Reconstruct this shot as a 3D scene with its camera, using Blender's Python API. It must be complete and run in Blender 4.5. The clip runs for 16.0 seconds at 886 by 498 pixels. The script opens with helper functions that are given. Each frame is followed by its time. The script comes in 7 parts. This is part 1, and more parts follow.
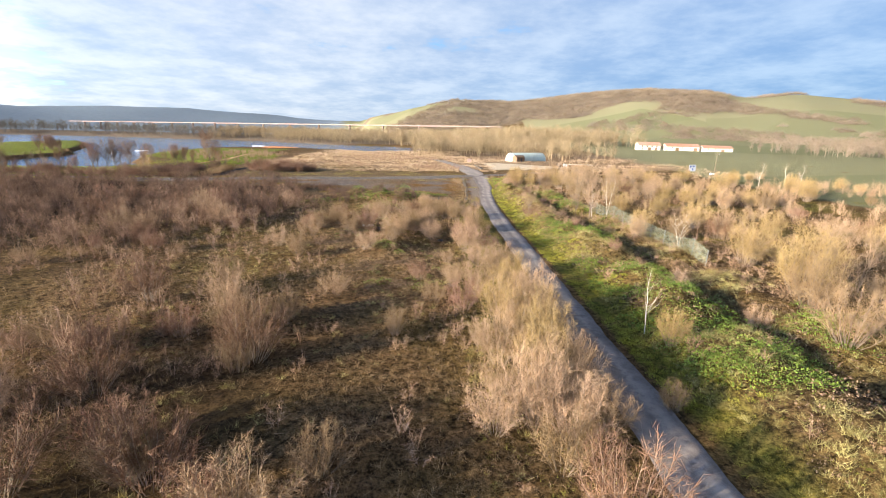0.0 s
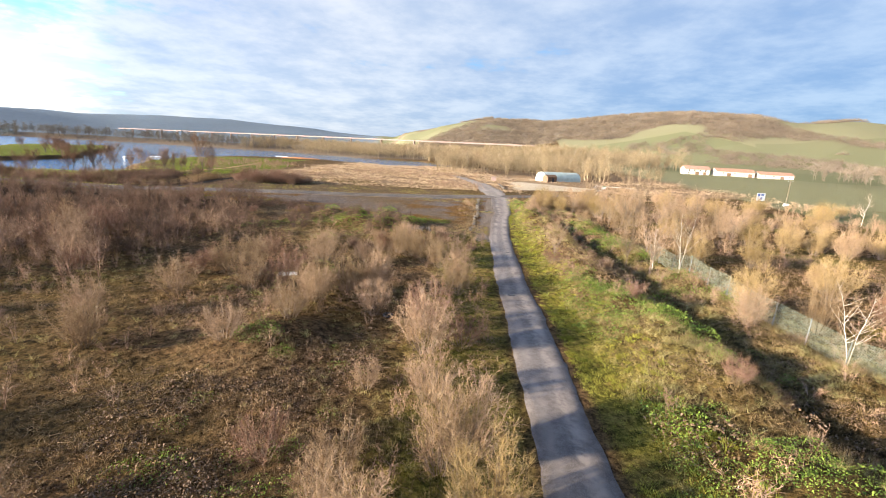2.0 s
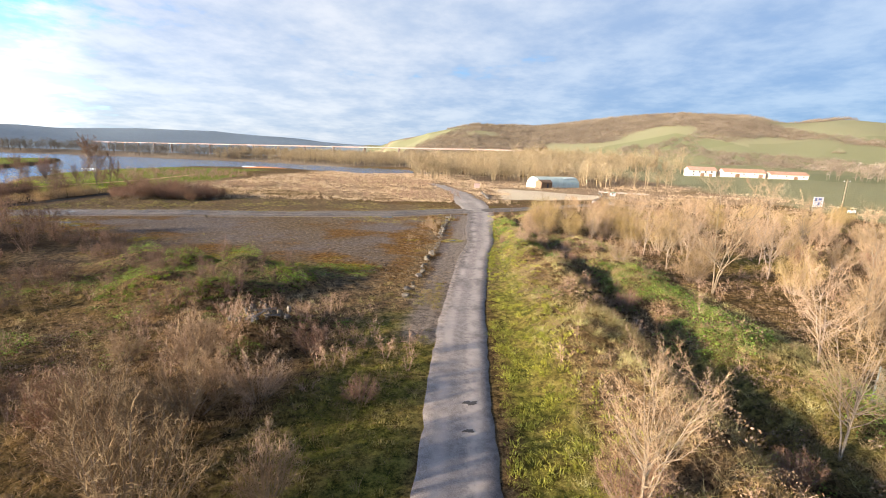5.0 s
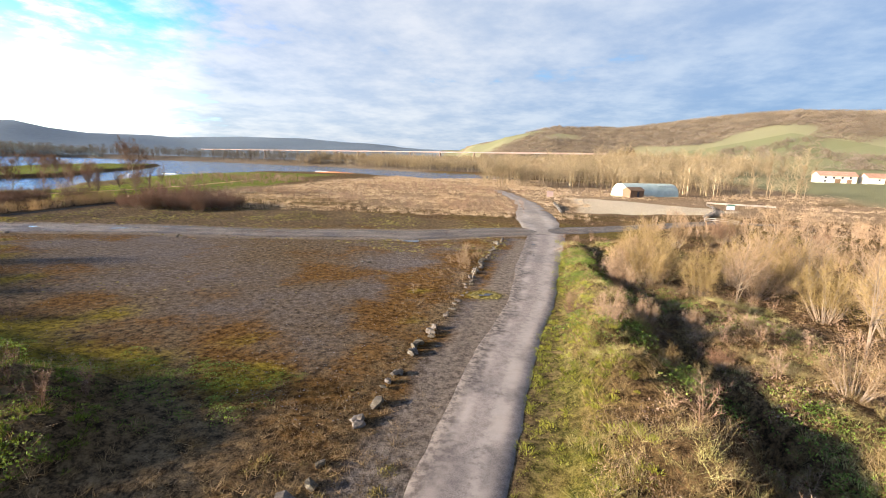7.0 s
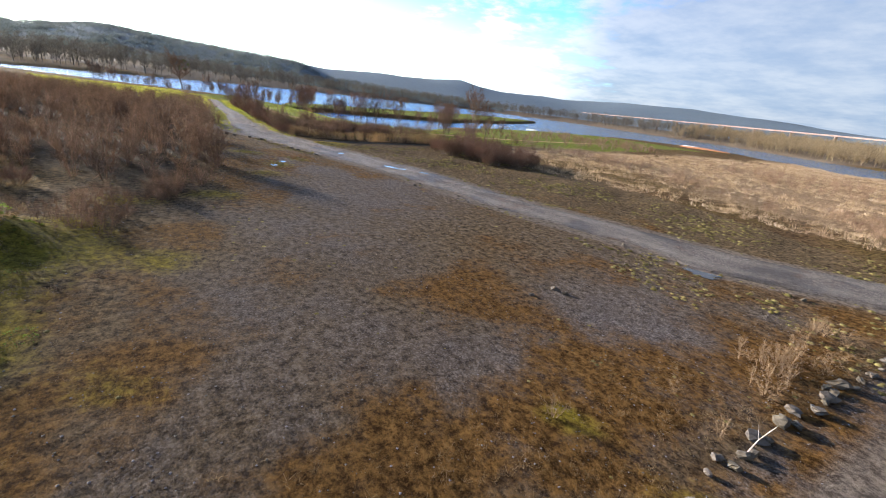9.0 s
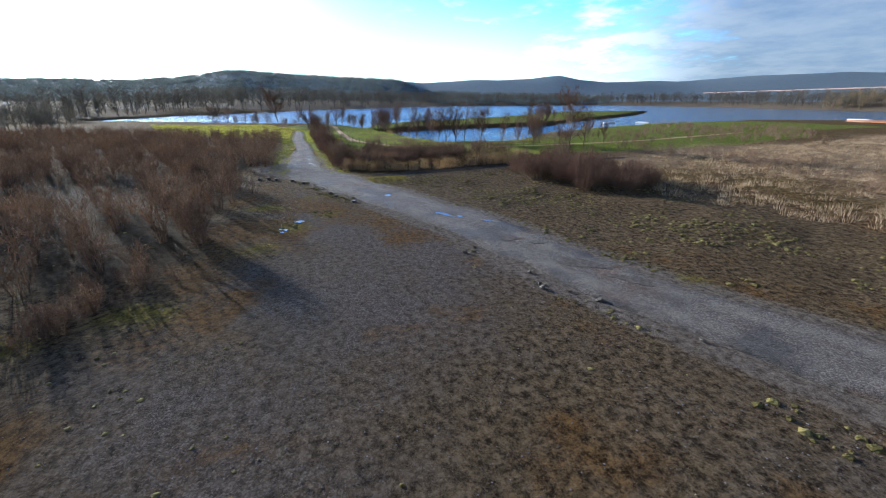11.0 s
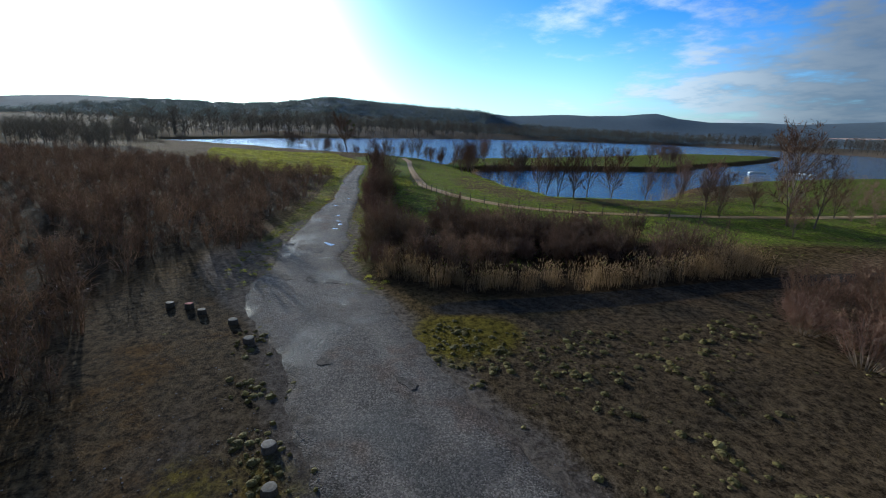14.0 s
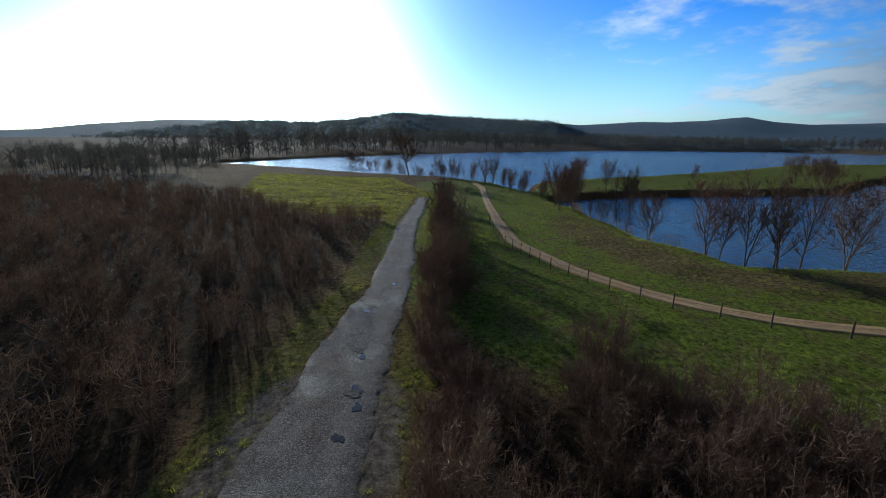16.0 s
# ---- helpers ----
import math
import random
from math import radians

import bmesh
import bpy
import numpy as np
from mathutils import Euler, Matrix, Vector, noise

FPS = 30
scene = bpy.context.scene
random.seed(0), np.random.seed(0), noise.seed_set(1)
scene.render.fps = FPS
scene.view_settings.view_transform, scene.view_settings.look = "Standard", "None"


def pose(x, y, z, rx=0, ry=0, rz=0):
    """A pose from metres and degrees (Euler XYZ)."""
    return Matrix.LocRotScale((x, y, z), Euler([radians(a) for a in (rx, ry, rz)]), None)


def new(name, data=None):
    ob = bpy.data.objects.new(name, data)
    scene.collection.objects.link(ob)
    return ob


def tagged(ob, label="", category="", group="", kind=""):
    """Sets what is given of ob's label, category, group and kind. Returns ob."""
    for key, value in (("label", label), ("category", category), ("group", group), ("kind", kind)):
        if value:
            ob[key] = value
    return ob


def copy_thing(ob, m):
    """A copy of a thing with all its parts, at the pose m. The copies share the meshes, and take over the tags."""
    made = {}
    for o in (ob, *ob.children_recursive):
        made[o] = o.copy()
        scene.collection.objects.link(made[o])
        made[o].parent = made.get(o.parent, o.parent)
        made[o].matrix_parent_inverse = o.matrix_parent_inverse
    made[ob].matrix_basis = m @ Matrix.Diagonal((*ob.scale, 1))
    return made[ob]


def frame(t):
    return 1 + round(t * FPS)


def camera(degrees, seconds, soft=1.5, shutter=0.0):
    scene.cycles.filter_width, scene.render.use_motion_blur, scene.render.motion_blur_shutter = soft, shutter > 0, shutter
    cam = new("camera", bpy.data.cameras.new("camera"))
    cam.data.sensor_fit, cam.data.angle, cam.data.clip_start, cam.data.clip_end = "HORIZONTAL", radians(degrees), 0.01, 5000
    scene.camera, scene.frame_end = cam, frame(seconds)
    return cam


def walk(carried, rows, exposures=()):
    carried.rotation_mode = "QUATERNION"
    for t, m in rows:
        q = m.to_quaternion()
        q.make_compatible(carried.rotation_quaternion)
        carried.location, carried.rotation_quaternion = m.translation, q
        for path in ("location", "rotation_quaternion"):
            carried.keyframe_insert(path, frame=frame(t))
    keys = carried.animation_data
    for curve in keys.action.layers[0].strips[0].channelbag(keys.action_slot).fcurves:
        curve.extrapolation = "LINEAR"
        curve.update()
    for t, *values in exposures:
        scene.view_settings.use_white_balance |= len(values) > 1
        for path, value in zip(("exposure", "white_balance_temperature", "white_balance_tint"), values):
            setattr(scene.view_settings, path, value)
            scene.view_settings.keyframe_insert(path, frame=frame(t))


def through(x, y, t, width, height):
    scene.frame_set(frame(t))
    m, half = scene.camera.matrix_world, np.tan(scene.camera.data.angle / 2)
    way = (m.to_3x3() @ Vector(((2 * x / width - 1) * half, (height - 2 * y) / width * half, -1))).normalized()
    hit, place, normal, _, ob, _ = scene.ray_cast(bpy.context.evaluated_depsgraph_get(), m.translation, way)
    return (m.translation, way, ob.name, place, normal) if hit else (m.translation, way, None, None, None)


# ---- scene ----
cam = camera(91.0, 16.0, soft=1.0)
# seconds, x, y, z, yaw, pitch, roll
ROWS = [
    (0.0, 0.01, 0.01, 12.06, 0.05, -14.56, 1.39),
    (0.5, 1.77, 5.56, 11.78, 1.75, -13.29, 4.21),
    (1.0, 3.15, 11.25, 11.44, 2.70, -12.99, 4.48),
    (1.5, 4.17, 16.99, 11.10, 2.95, -12.79, 3.63),
    (2.0, 4.86, 23.12, 10.77, 4.07, -12.52, 3.19),
    (2.5, 5.38, 28.89, 10.61, 3.90, -12.35, 2.13),
    (3.0, 5.98, 34.34, 10.54, 1.61, -12.10, 0.03),
    (3.5, 6.58, 39.82, 10.38, 2.82, -11.75, 1.21),
    (4.0, 7.20, 45.06, 10.09, 3.15, -11.50, 2.14),
    (4.2, 7.37, 47.23, 9.87, 2.83, -11.51, 1.94),
    (6.3, 9.90, 70.54, 9.11, 5.29, -11.42, 2.86),
    (6.5, 10.08, 72.47, 9.13, 7.74, -11.49, 2.55),
    (7.0, 10.46, 77.51, 9.14, 13.06, -11.20, 1.79),
    (7.5, 10.73, 82.48, 9.24, 20.28, -12.53, 1.39),
    (8.0, 10.63, 87.62, 9.14, 29.47, -15.06, 4.82),
    (8.5, 10.16, 92.56, 8.75, 45.25, -17.55, 5.07),
    (9.0, 8.72, 97.25, 8.41, 57.03, -18.64, 7.23),
    (9.2, 8.03, 98.93, 8.38, 60.90, -18.31, 6.58),
    (11.3, -7.05, 108.65, 9.90, 72.39, -18.89, -0.86),
    (11.5, -9.21, 109.25, 9.76, 71.81, -18.54, -2.64),
    (12.0, -14.82, 110.64, 9.66, 71.80, -17.98, -3.32),
    (12.5, -20.73, 111.85, 9.58, 76.16, -17.48, -0.51),
    (13.0, -26.94, 112.82, 9.49, 77.25, -16.78, 0.81),
    (13.5, -33.64, 113.68, 9.64, 77.90, -16.12, 0.58),
    (14.0, -40.60, 114.38, 9.88, 81.49, -15.37, 2.45),
    (14.5, -47.47, 114.78, 10.16, 86.19, -14.97, 2.99),
    (15.0, -54.34, 114.89, 10.59, 88.41, -14.46, 2.86),
    (15.5, -61.91, 114.46, 10.72, 89.31, -14.15, 1.95),
    (16.0, -68.53, 114.08, 11.44, 90.29, -14.11, 0.76),
]
EXPOSURES = [(0.0, 1.8, 6600.0, 12.0), (3.0, 1.77, 6700.0, 12.5), (7.0, 1.7, 6850.0, 13.0), (8.0, 1.58, 6850.0, 12.0), (9.0, 1.48, 6200.0, 12.0), (11.5, 0.72, 5300.0, 5.5), (13.0, 0.2, 5250.0, 4.0), (16.0, -0.42, 5250.0, 3.5)]
walk(cam, [(t, pose(x, y, z, 90 + pitch, 0, yaw) @ pose(0, 0, 0, 0, 0, roll)) for t, x, y, z, yaw, pitch, roll in ROWS], EXPOSURES)

# ---- world and sun ----
SUN_AZ, SUN_EL = 117.0, 12.8          # degrees to the left of +y, and above the horizon
sun_way = Vector((-math.sin(radians(SUN_AZ)) * math.cos(radians(SUN_EL)), math.cos(radians(SUN_AZ)) * math.cos(radians(SUN_EL)), math.sin(radians(SUN_EL))))
sun = new("sun", bpy.data.lights.new("sun", "SUN"))
sun.data.energy, sun.data.angle, sun.data.color = 5.0, radians(0.6), (1.0, 0.87, 0.68)
sun.matrix_world = Matrix.Translation((0, 0, 200)) @ sun_way.to_track_quat("Z", "Y").to_matrix().to_4x4()


class Nodes:
    """Short writing for node trees."""

    def __init__(self, tree):
        self.tree = tree
        tree.nodes.clear()

    def add(self, kind, values=None, operation=None):
        node = self.tree.nodes.new(kind)
        if operation:
            node.operation = operation
        for key, value in (values or {}).items():
            self.set(node.inputs[key], value)
        return node

    def set(self, socket, value):
        if isinstance(value, bpy.types.NodeSocket):
            self.tree.links.new(value, socket)
        else:
            socket.default_value = value

    def math(self, op, a, b=0.0, clamp=False):
        node = self.add("ShaderNodeMath", {0: a, 1: b}, operation=op)
        node.use_clamp = clamp
        return node.outputs[0]

    def mix(self, f, a, b, blend="MIX"):
        node = self.add("ShaderNodeMix")
        node.data_type, node.blend_type = "RGBA", blend
        for n, v in ((0, f), (6, a), (7, b)):
            self.set(node.inputs[n], v if isinstance(v, (bpy.types.NodeSocket, float, int)) else (*v, 1)[:4])
        return node.outputs[2]

    def noise(self, vec, scale, detail=4.0, rough=0.6):
        return self.add("ShaderNodeTexNoise", {"Vector": vec, "Scale": scale, "Detail": detail, "Roughness": rough}).outputs[0]

    def ramp(self, f, lo, hi):
        node = self.add("ShaderNodeMapRange")
        node.interpolation_type = "SMOOTHSTEP"
        for k, v in enumerate((f, lo, hi, 0.0, 1.0)):
            self.set(node.inputs[k], v)
        return node.outputs[0]


world = bpy.data.worlds.new("world")
scene.world = world
world.use_nodes = True
N = Nodes(world.node_tree)
sky = N.add("ShaderNodeTexSky")
sky.sky_type, sky.sun_disc, sky.altitude = "NISHITA", False, 100.0
sky.sun_elevation, sky.sun_rotation = radians(SUN_EL), radians(-SUN_AZ)
sky.air_density, sky.dust_density, sky.ozone_density = 1.0, 1.6, 1.6
way = N.add("ShaderNodeTexCoord").outputs["Generated"]
sep = N.add("ShaderNodeSeparateXYZ", {0: way})
up = N.math("MAXIMUM", sep.outputs[2], 0.0)
flat = N.math("ADD", up, 0.16)
deck = N.add("ShaderNodeCombineXYZ", {0: N.math("DIVIDE", sep.outputs[0], flat), 1: N.math("DIVIDE", sep.outputs[1], flat), 2: 0.3}).outputs[0]
# how far a direction lies towards the sun: the cloud sheet thins out there
toward = N.add("ShaderNodeVectorMath", {0: way, 1: (-math.sin(radians(108)), math.cos(radians(108)), 0.0)}, operation="DOT_PRODUCT").outputs["Value"]
open_sky = N.ramp(toward, 0.22, 0.72)
big = N.noise(deck, 0.75, 5.0, 0.55)
fine = N.noise(deck, 2.6, 6.0, 0.62)
lump = N.math("ADD", N.math("MULTIPLY", big, 0.6), N.math("MULTIPLY", fine, 0.4))
low = N.ramp(up, 0.22, 0.0)
veil = N.math("MULTIPLY", N.ramp(toward, 0.65, 0.2), 0.09)
cover = N.ramp(N.math("ADD", N.math("ADD", veil, N.math("SUBTRACT", lump, N.math("MULTIPLY", open_sky, 0.16))), N.math("MULTIPLY", N.math("MULTIPLY", low, 0.1), N.math("SUBTRACT", 1.0, open_sky))), 0.37, 0.52)
east = N.ramp(N.add("ShaderNodeVectorMath", {0: way, 1: (math.sin(radians(45)), math.cos(radians(45)), -0.5)}, operation="DOT_PRODUCT").outputs["Value"], 0.3, 1.05)
lit = N.ramp(fine, 0.36, 0.58)
crisp = N.ramp(toward, 0.25, 0.65)
cloud = N.mix(crisp, N.mix(N.ramp(fine, 0.28, 0.74), (4.6, 5.7, 7.4), (7.3, 7.9, 8.7)), N.mix(lit, (5.1, 6.1, 6.9), (8.7, 9.0, 9.1)))
cloud = N.mix(N.math("MULTIPLY", east, 0.85), cloud, N.mix(N.ramp(fine, 0.3, 0.72), (1.75, 3.2, 5.8), (3.5, 5.0, 7.1)))
blue = N.mix(1.0, sky.outputs[0], N.mix(N.ramp(up, 0.02, 0.3), (4.6, 6.2, 8.4), (0.7, 2.9, 6.9)), "MULTIPLY")
blue = N.mix(N.ramp(toward, -0.1, 0.65), N.mix(1.0, sky.outputs[0], (0.85, 2.1, 3.15), "MULTIPLY"), blue)
cloud = N.mix(1.0, cloud, N.mix(N.ramp(toward, 0.66, 1.0), (1.0, 1.0, 1.0), (1.5, 1.5, 1.45)), "MULTIPLY")
blue = N.mix(1.0, blue, N.mix(N.ramp(toward, 0.7, 0.98), (1.0, 1.0, 1.0), (0.45, 0.55, 0.65)), "MULTIPLY")
# the cloud sheet opens to a deep clear blue overhead
aloft = N.ramp(up, 0.36, 0.8)
blue = N.mix(aloft, blue, N.mix(1.0, sky.outputs[0], (0.75, 0.95, 1.3), "MULTIPLY"))
cloud = N.mix(1.0, cloud, N.mix(N.ramp(toward, 0.36, 0.68), (1.0, 1.0, 1.0), (2.8, 2.8, 2.75)), "MULTIPLY")
cover = N.math("MULTIPLY", cover, N.math("SUBTRACT", 1.0, N.ramp(toward, 0.74, 0.9)))
total = N.mix(N.math("MULTIPLY", N.math("MULTIPLY", cover, 0.92), N.math("SUBTRACT", 1.0, N.math("MULTIPLY", aloft, 0.95))), blue, cloud)
# the bright air round the sun
near_sun = N.math("MAXIMUM", N.add("ShaderNodeVectorMath", {0: way, 1: (-math.sin(radians(111)) * 0.99, math.cos(radians(111)) * 0.99, 0.14)}, operation="DOT_PRODUCT").outputs["Value"], 0.0)
aureole = N.math("ADD", N.math("MULTIPLY", N.math("POWER", near_sun, 46.0), 130.0), N.math("MULTIPLY", N.math("POWER", near_sun, 7.0), 15.0))
total = N.mix(1.0, total, N.mix(1.0, (1.0, 0.98, 0.94), N.add("ShaderNodeCombineXYZ", {0: aureole, 1: aureole, 2: aureole}).outputs[0], "MULTIPLY"), "ADD")
back = N.add("ShaderNodeBackground", {"Color": total, "Strength": 0.035})
N.tree.links.new(back.outputs[0], N.add("ShaderNodeOutputWorld").inputs[0])


# ---- materials ----
def material(name, low, high, scale=3.0, rough=0.85, vary=0.25, bump=0.3, grain=25.0, metal=0.0, islands=False, through=0.0):
    """A surface between two colours: broad patches, grain, and a shift from piece to piece."""
    m = bpy.data.materials.new(name)
    m.use_nodes = True
    n = Nodes(m.node_tree)
    at = n.add("ShaderNodeTexCoord").outputs["Object"]
    a, b = n.noise(at, scale, 3.0), n.noise(at, grain, 4.0)
    f = n.ramp(n.math("ADD", n.math("MULTIPLY", a, 0.6), n.math("MULTIPLY", b, 0.4)), 0.3, 0.7)
    colour = n.mix(f, low, high)
    rnd = n.add("ShaderNodeNewGeometry").outputs["Random Per Island"] if islands else n.add("ShaderNodeObjectInfo").outputs["Random"]
    gain = n.math("ADD", 1.0 - vary, n.math("MULTIPLY", rnd, 2 * vary))
    colour = n.mix(1.0, colour, n.add("ShaderNodeCombineXYZ", {0: gain, 1: gain, 2: n.math("POWER", gain, 1.4)}).outputs[0], "MULTIPLY")
    values = {"Base Color": colour, "Roughness": rough, "Metallic": metal, "Specular IOR Level": 0.3}
    if bump:
        values["Normal"] = n.add("ShaderNodeBump", {"Strength": bump, "Distance": 0.02, "Height": b}).outputs[0]
    shader = n.add("ShaderNodeBsdfPrincipled", values)
    if through:
        # thin blades and twigs pass some of the light on
        glow = n.add("ShaderNodeBsdfTranslucent", {"Color": n.mix(1.0, colour, (1.25, 1.25, 1.0), "MULTIPLY")})
        both = n.add("ShaderNodeMixShader", {0: through, 1: shader.outputs[0], 2: glow.outputs[0]})
        shader = both
    n.tree.links.new(shader.outputs[0], n.add("ShaderNodeOutputMaterial").inputs[0])
    return m


def ground_material():
    m = bpy.data.materials.new("ground")
    m.use_nodes = True
    n = Nodes(m.node_tree)
    at = n.add("ShaderNodeTexCoord").outputs["Object"]
    broad, mid, small, grit = n.noise(at, 0.07, 4.0), n.noise(at, 0.5, 4.0), n.noise(at, 2.6, 5.0, 0.7), n.noise(at, 9.0, 5.0, 0.8)
    rag = n.math("SUBTRACT", n.math("ADD", n.math("MULTIPLY", mid, 0.5), n.math("MULTIPLY", small, 0.5)), 0.5)

    def zone(name, sharp=0.22, wild=0.9):
        node = n.add("ShaderNodeAttribute")
        node.attribute_name = name
        a = node.outputs["Fac"]
        return n.ramp(n.math("ADD", a, n.math("MULTIPLY", rag, wild)), 0.5 - sharp, 0.5 + sharp)

    fleck = n.ramp(n.math("ADD", n.math("MULTIPLY", small, 0.55), n.math("MULTIPLY", grit, 0.45)), 0.38, 0.64)
    dry = n.mix(fleck, (0.022, 0.013, 0.006), (0.26, 0.157, 0.077))
    dry = n.mix(n.ramp(broad, 0.4, 0.62), dry, n.mix(fleck, (0.022, 0.016, 0.006), (0.22, 0.143, 0.05)))
    green = n.mix(fleck, (0.028, 0.034, 0.006), (0.25, 0.215, 0.045))
    green = n.mix(n.ramp(mid, 0.42, 0.65), green, n.mix(fleck, (0.06, 0.045, 0.012), (0.33, 0.25, 0.07)))
    lawn = n.mix(fleck, (0.05, 0.068, 0.009), (0.27, 0.3, 0.045))
    lawn = n.mix(n.ramp(mid, 0.45, 0.62), lawn, n.mix(fleck, (0.06, 0.055, 0.014), (0.26, 0.22, 0.07)))
    heath = n.mix(fleck, (0.028, 0.019, 0.011), (0.27, 0.185, 0.1))
    straw = n.mix(fleck, (0.13, 0.08, 0.044), (0.44, 0.305, 0.18))
    cell = n.add("ShaderNodeTexVoronoi", {"Vector": at, "Scale": 17.0})
    pebble = n.math("POWER", n.add("ShaderNodeSeparateColor", {0: cell.outputs["Color"]}).outputs[0], 2.2)
    gravel = n.mix(n.ramp(small, 0.3, 0.7), (0.06, 0.048, 0.043), (0.22, 0.182, 0.163))
    gravel = n.mix(0.5, gravel, n.mix(pebble, (0.035, 0.028, 0.025), (0.38, 0.32, 0.29)))
    patch = n.math("SUBTRACT", n.noise(at, 0.17, 5.0, 0.65), 0.5)
    rust = n.mix(fleck, (0.035, 0.016, 0.005), (0.27, 0.143, 0.042))
    moss = n.mix(fleck, (0.06, 0.045, 0.006), (0.33, 0.25, 0.03))
    wood = n.mix(fleck, (0.1, 0.075, 0.05), (0.24, 0.18, 0.12))
    # distant ridges: bluish haze painted into the ground colour
    hazy_ridge = n.mix(broad, (0.12, 0.15, 0.17), (0.2, 0.235, 0.255))
    # earth of the spur track, its shade put into the dark colour
    shaded_spur = n.mix(fleck, (0.018, 0.015, 0.012), (0.085, 0.072, 0.06))
    # dark litter, with shade painted in as well
    mould_shade = n.mix(fleck, (0.02, 0.013, 0.008), (0.075, 0.05, 0.026))
    plots = n.add("ShaderNodeTexVoronoi", {"Vector": at, "Scale": 0.0045}).outputs["Color"]
    field = n.mix(plots, (0.15, 0.152, 0.075), (0.245, 0.22, 0.125))
    sand = n.mix(fleck, (0.42, 0.33, 0.22), (0.62, 0.51, 0.36))
    colour = n.mix(zone("field", 0.1, 0.3), dry, field)
    colour = n.mix(zone("green"), colour, green)
    colour = n.mix(zone("lawn", 0.15, 0.5), colour, lawn)
    heathy = zone("heath", 0.25, 0.7)
    colour = n.mix(heathy, colour, heath)
    colour = n.mix(zone("bankside", 0.3, 1.0), colour, n.mix(fleck, (0.05, 0.036, 0.016), (0.27, 0.19, 0.09)))
    stones = zone("gravel", 0.3)
    colour = n.mix(stones, colour, gravel)
    stain = n.add("ShaderNodeAttribute")
    stain.attribute_name = "rust"
    stain = n.math("ADD", stain.outputs["Fac"], n.math("ADD", n.math("MULTIPLY", patch, 2.6), n.math("MULTIPLY", rag, 0.7)))
    colour = n.mix(n.ramp(stain, 0.3, 0.85), colour, rust)
    colour = n.mix(zone("shoulder", 0.3, 1.1), colour, n.mix(fleck, (0.085, 0.066, 0.052), (0.32, 0.255, 0.2)))
    colour = n.mix(zone("straw", 0.25, 0.8), colour, straw)
    colour = n.mix(zone("moss", 0.25, 1.2), colour, moss)
    colour = n.mix(zone("sand", 0.2, 0.4), colour, sand)
    colour = n.mix(zone("wood", 0.15, 0.8), colour, wood)
    colour = n.mix(zone("hazy_ridge", 0.15, 0.3), colour, hazy_ridge)
    colour = n.mix(zone("mould_shade", 0.25, 0.8), colour, mould_shade)
    colour = n.mix(zone("shaded_spur", 0.2, 0.6), colour, shaded_spur)
    rough = n.math("SUBTRACT", n.math("ADD", n.math("MULTIPLY", small, 0.5), n.math("MULTIPLY", grit, 0.7)), n.math("MULTIPLY", cell.outputs["Distance"], 0.12))
    bump = n.add("ShaderNodeBump", {"Strength": 1.0, "Distance": 0.3, "Height": rough}).outputs[0]
    shader = n.add("ShaderNodeBsdfPrincipled", {"Base Color": colour, "Roughness": 1.0, "Diffuse Roughness": n.math("MULTIPLY", n.math("MAXIMUM", stones, heathy), 0.35), "Specular IOR Level": 0.03, "Normal": bump})
    n.tree.links.new(shader.outputs[0], n.add("ShaderNodeOutputMaterial").inputs[0])
    return m


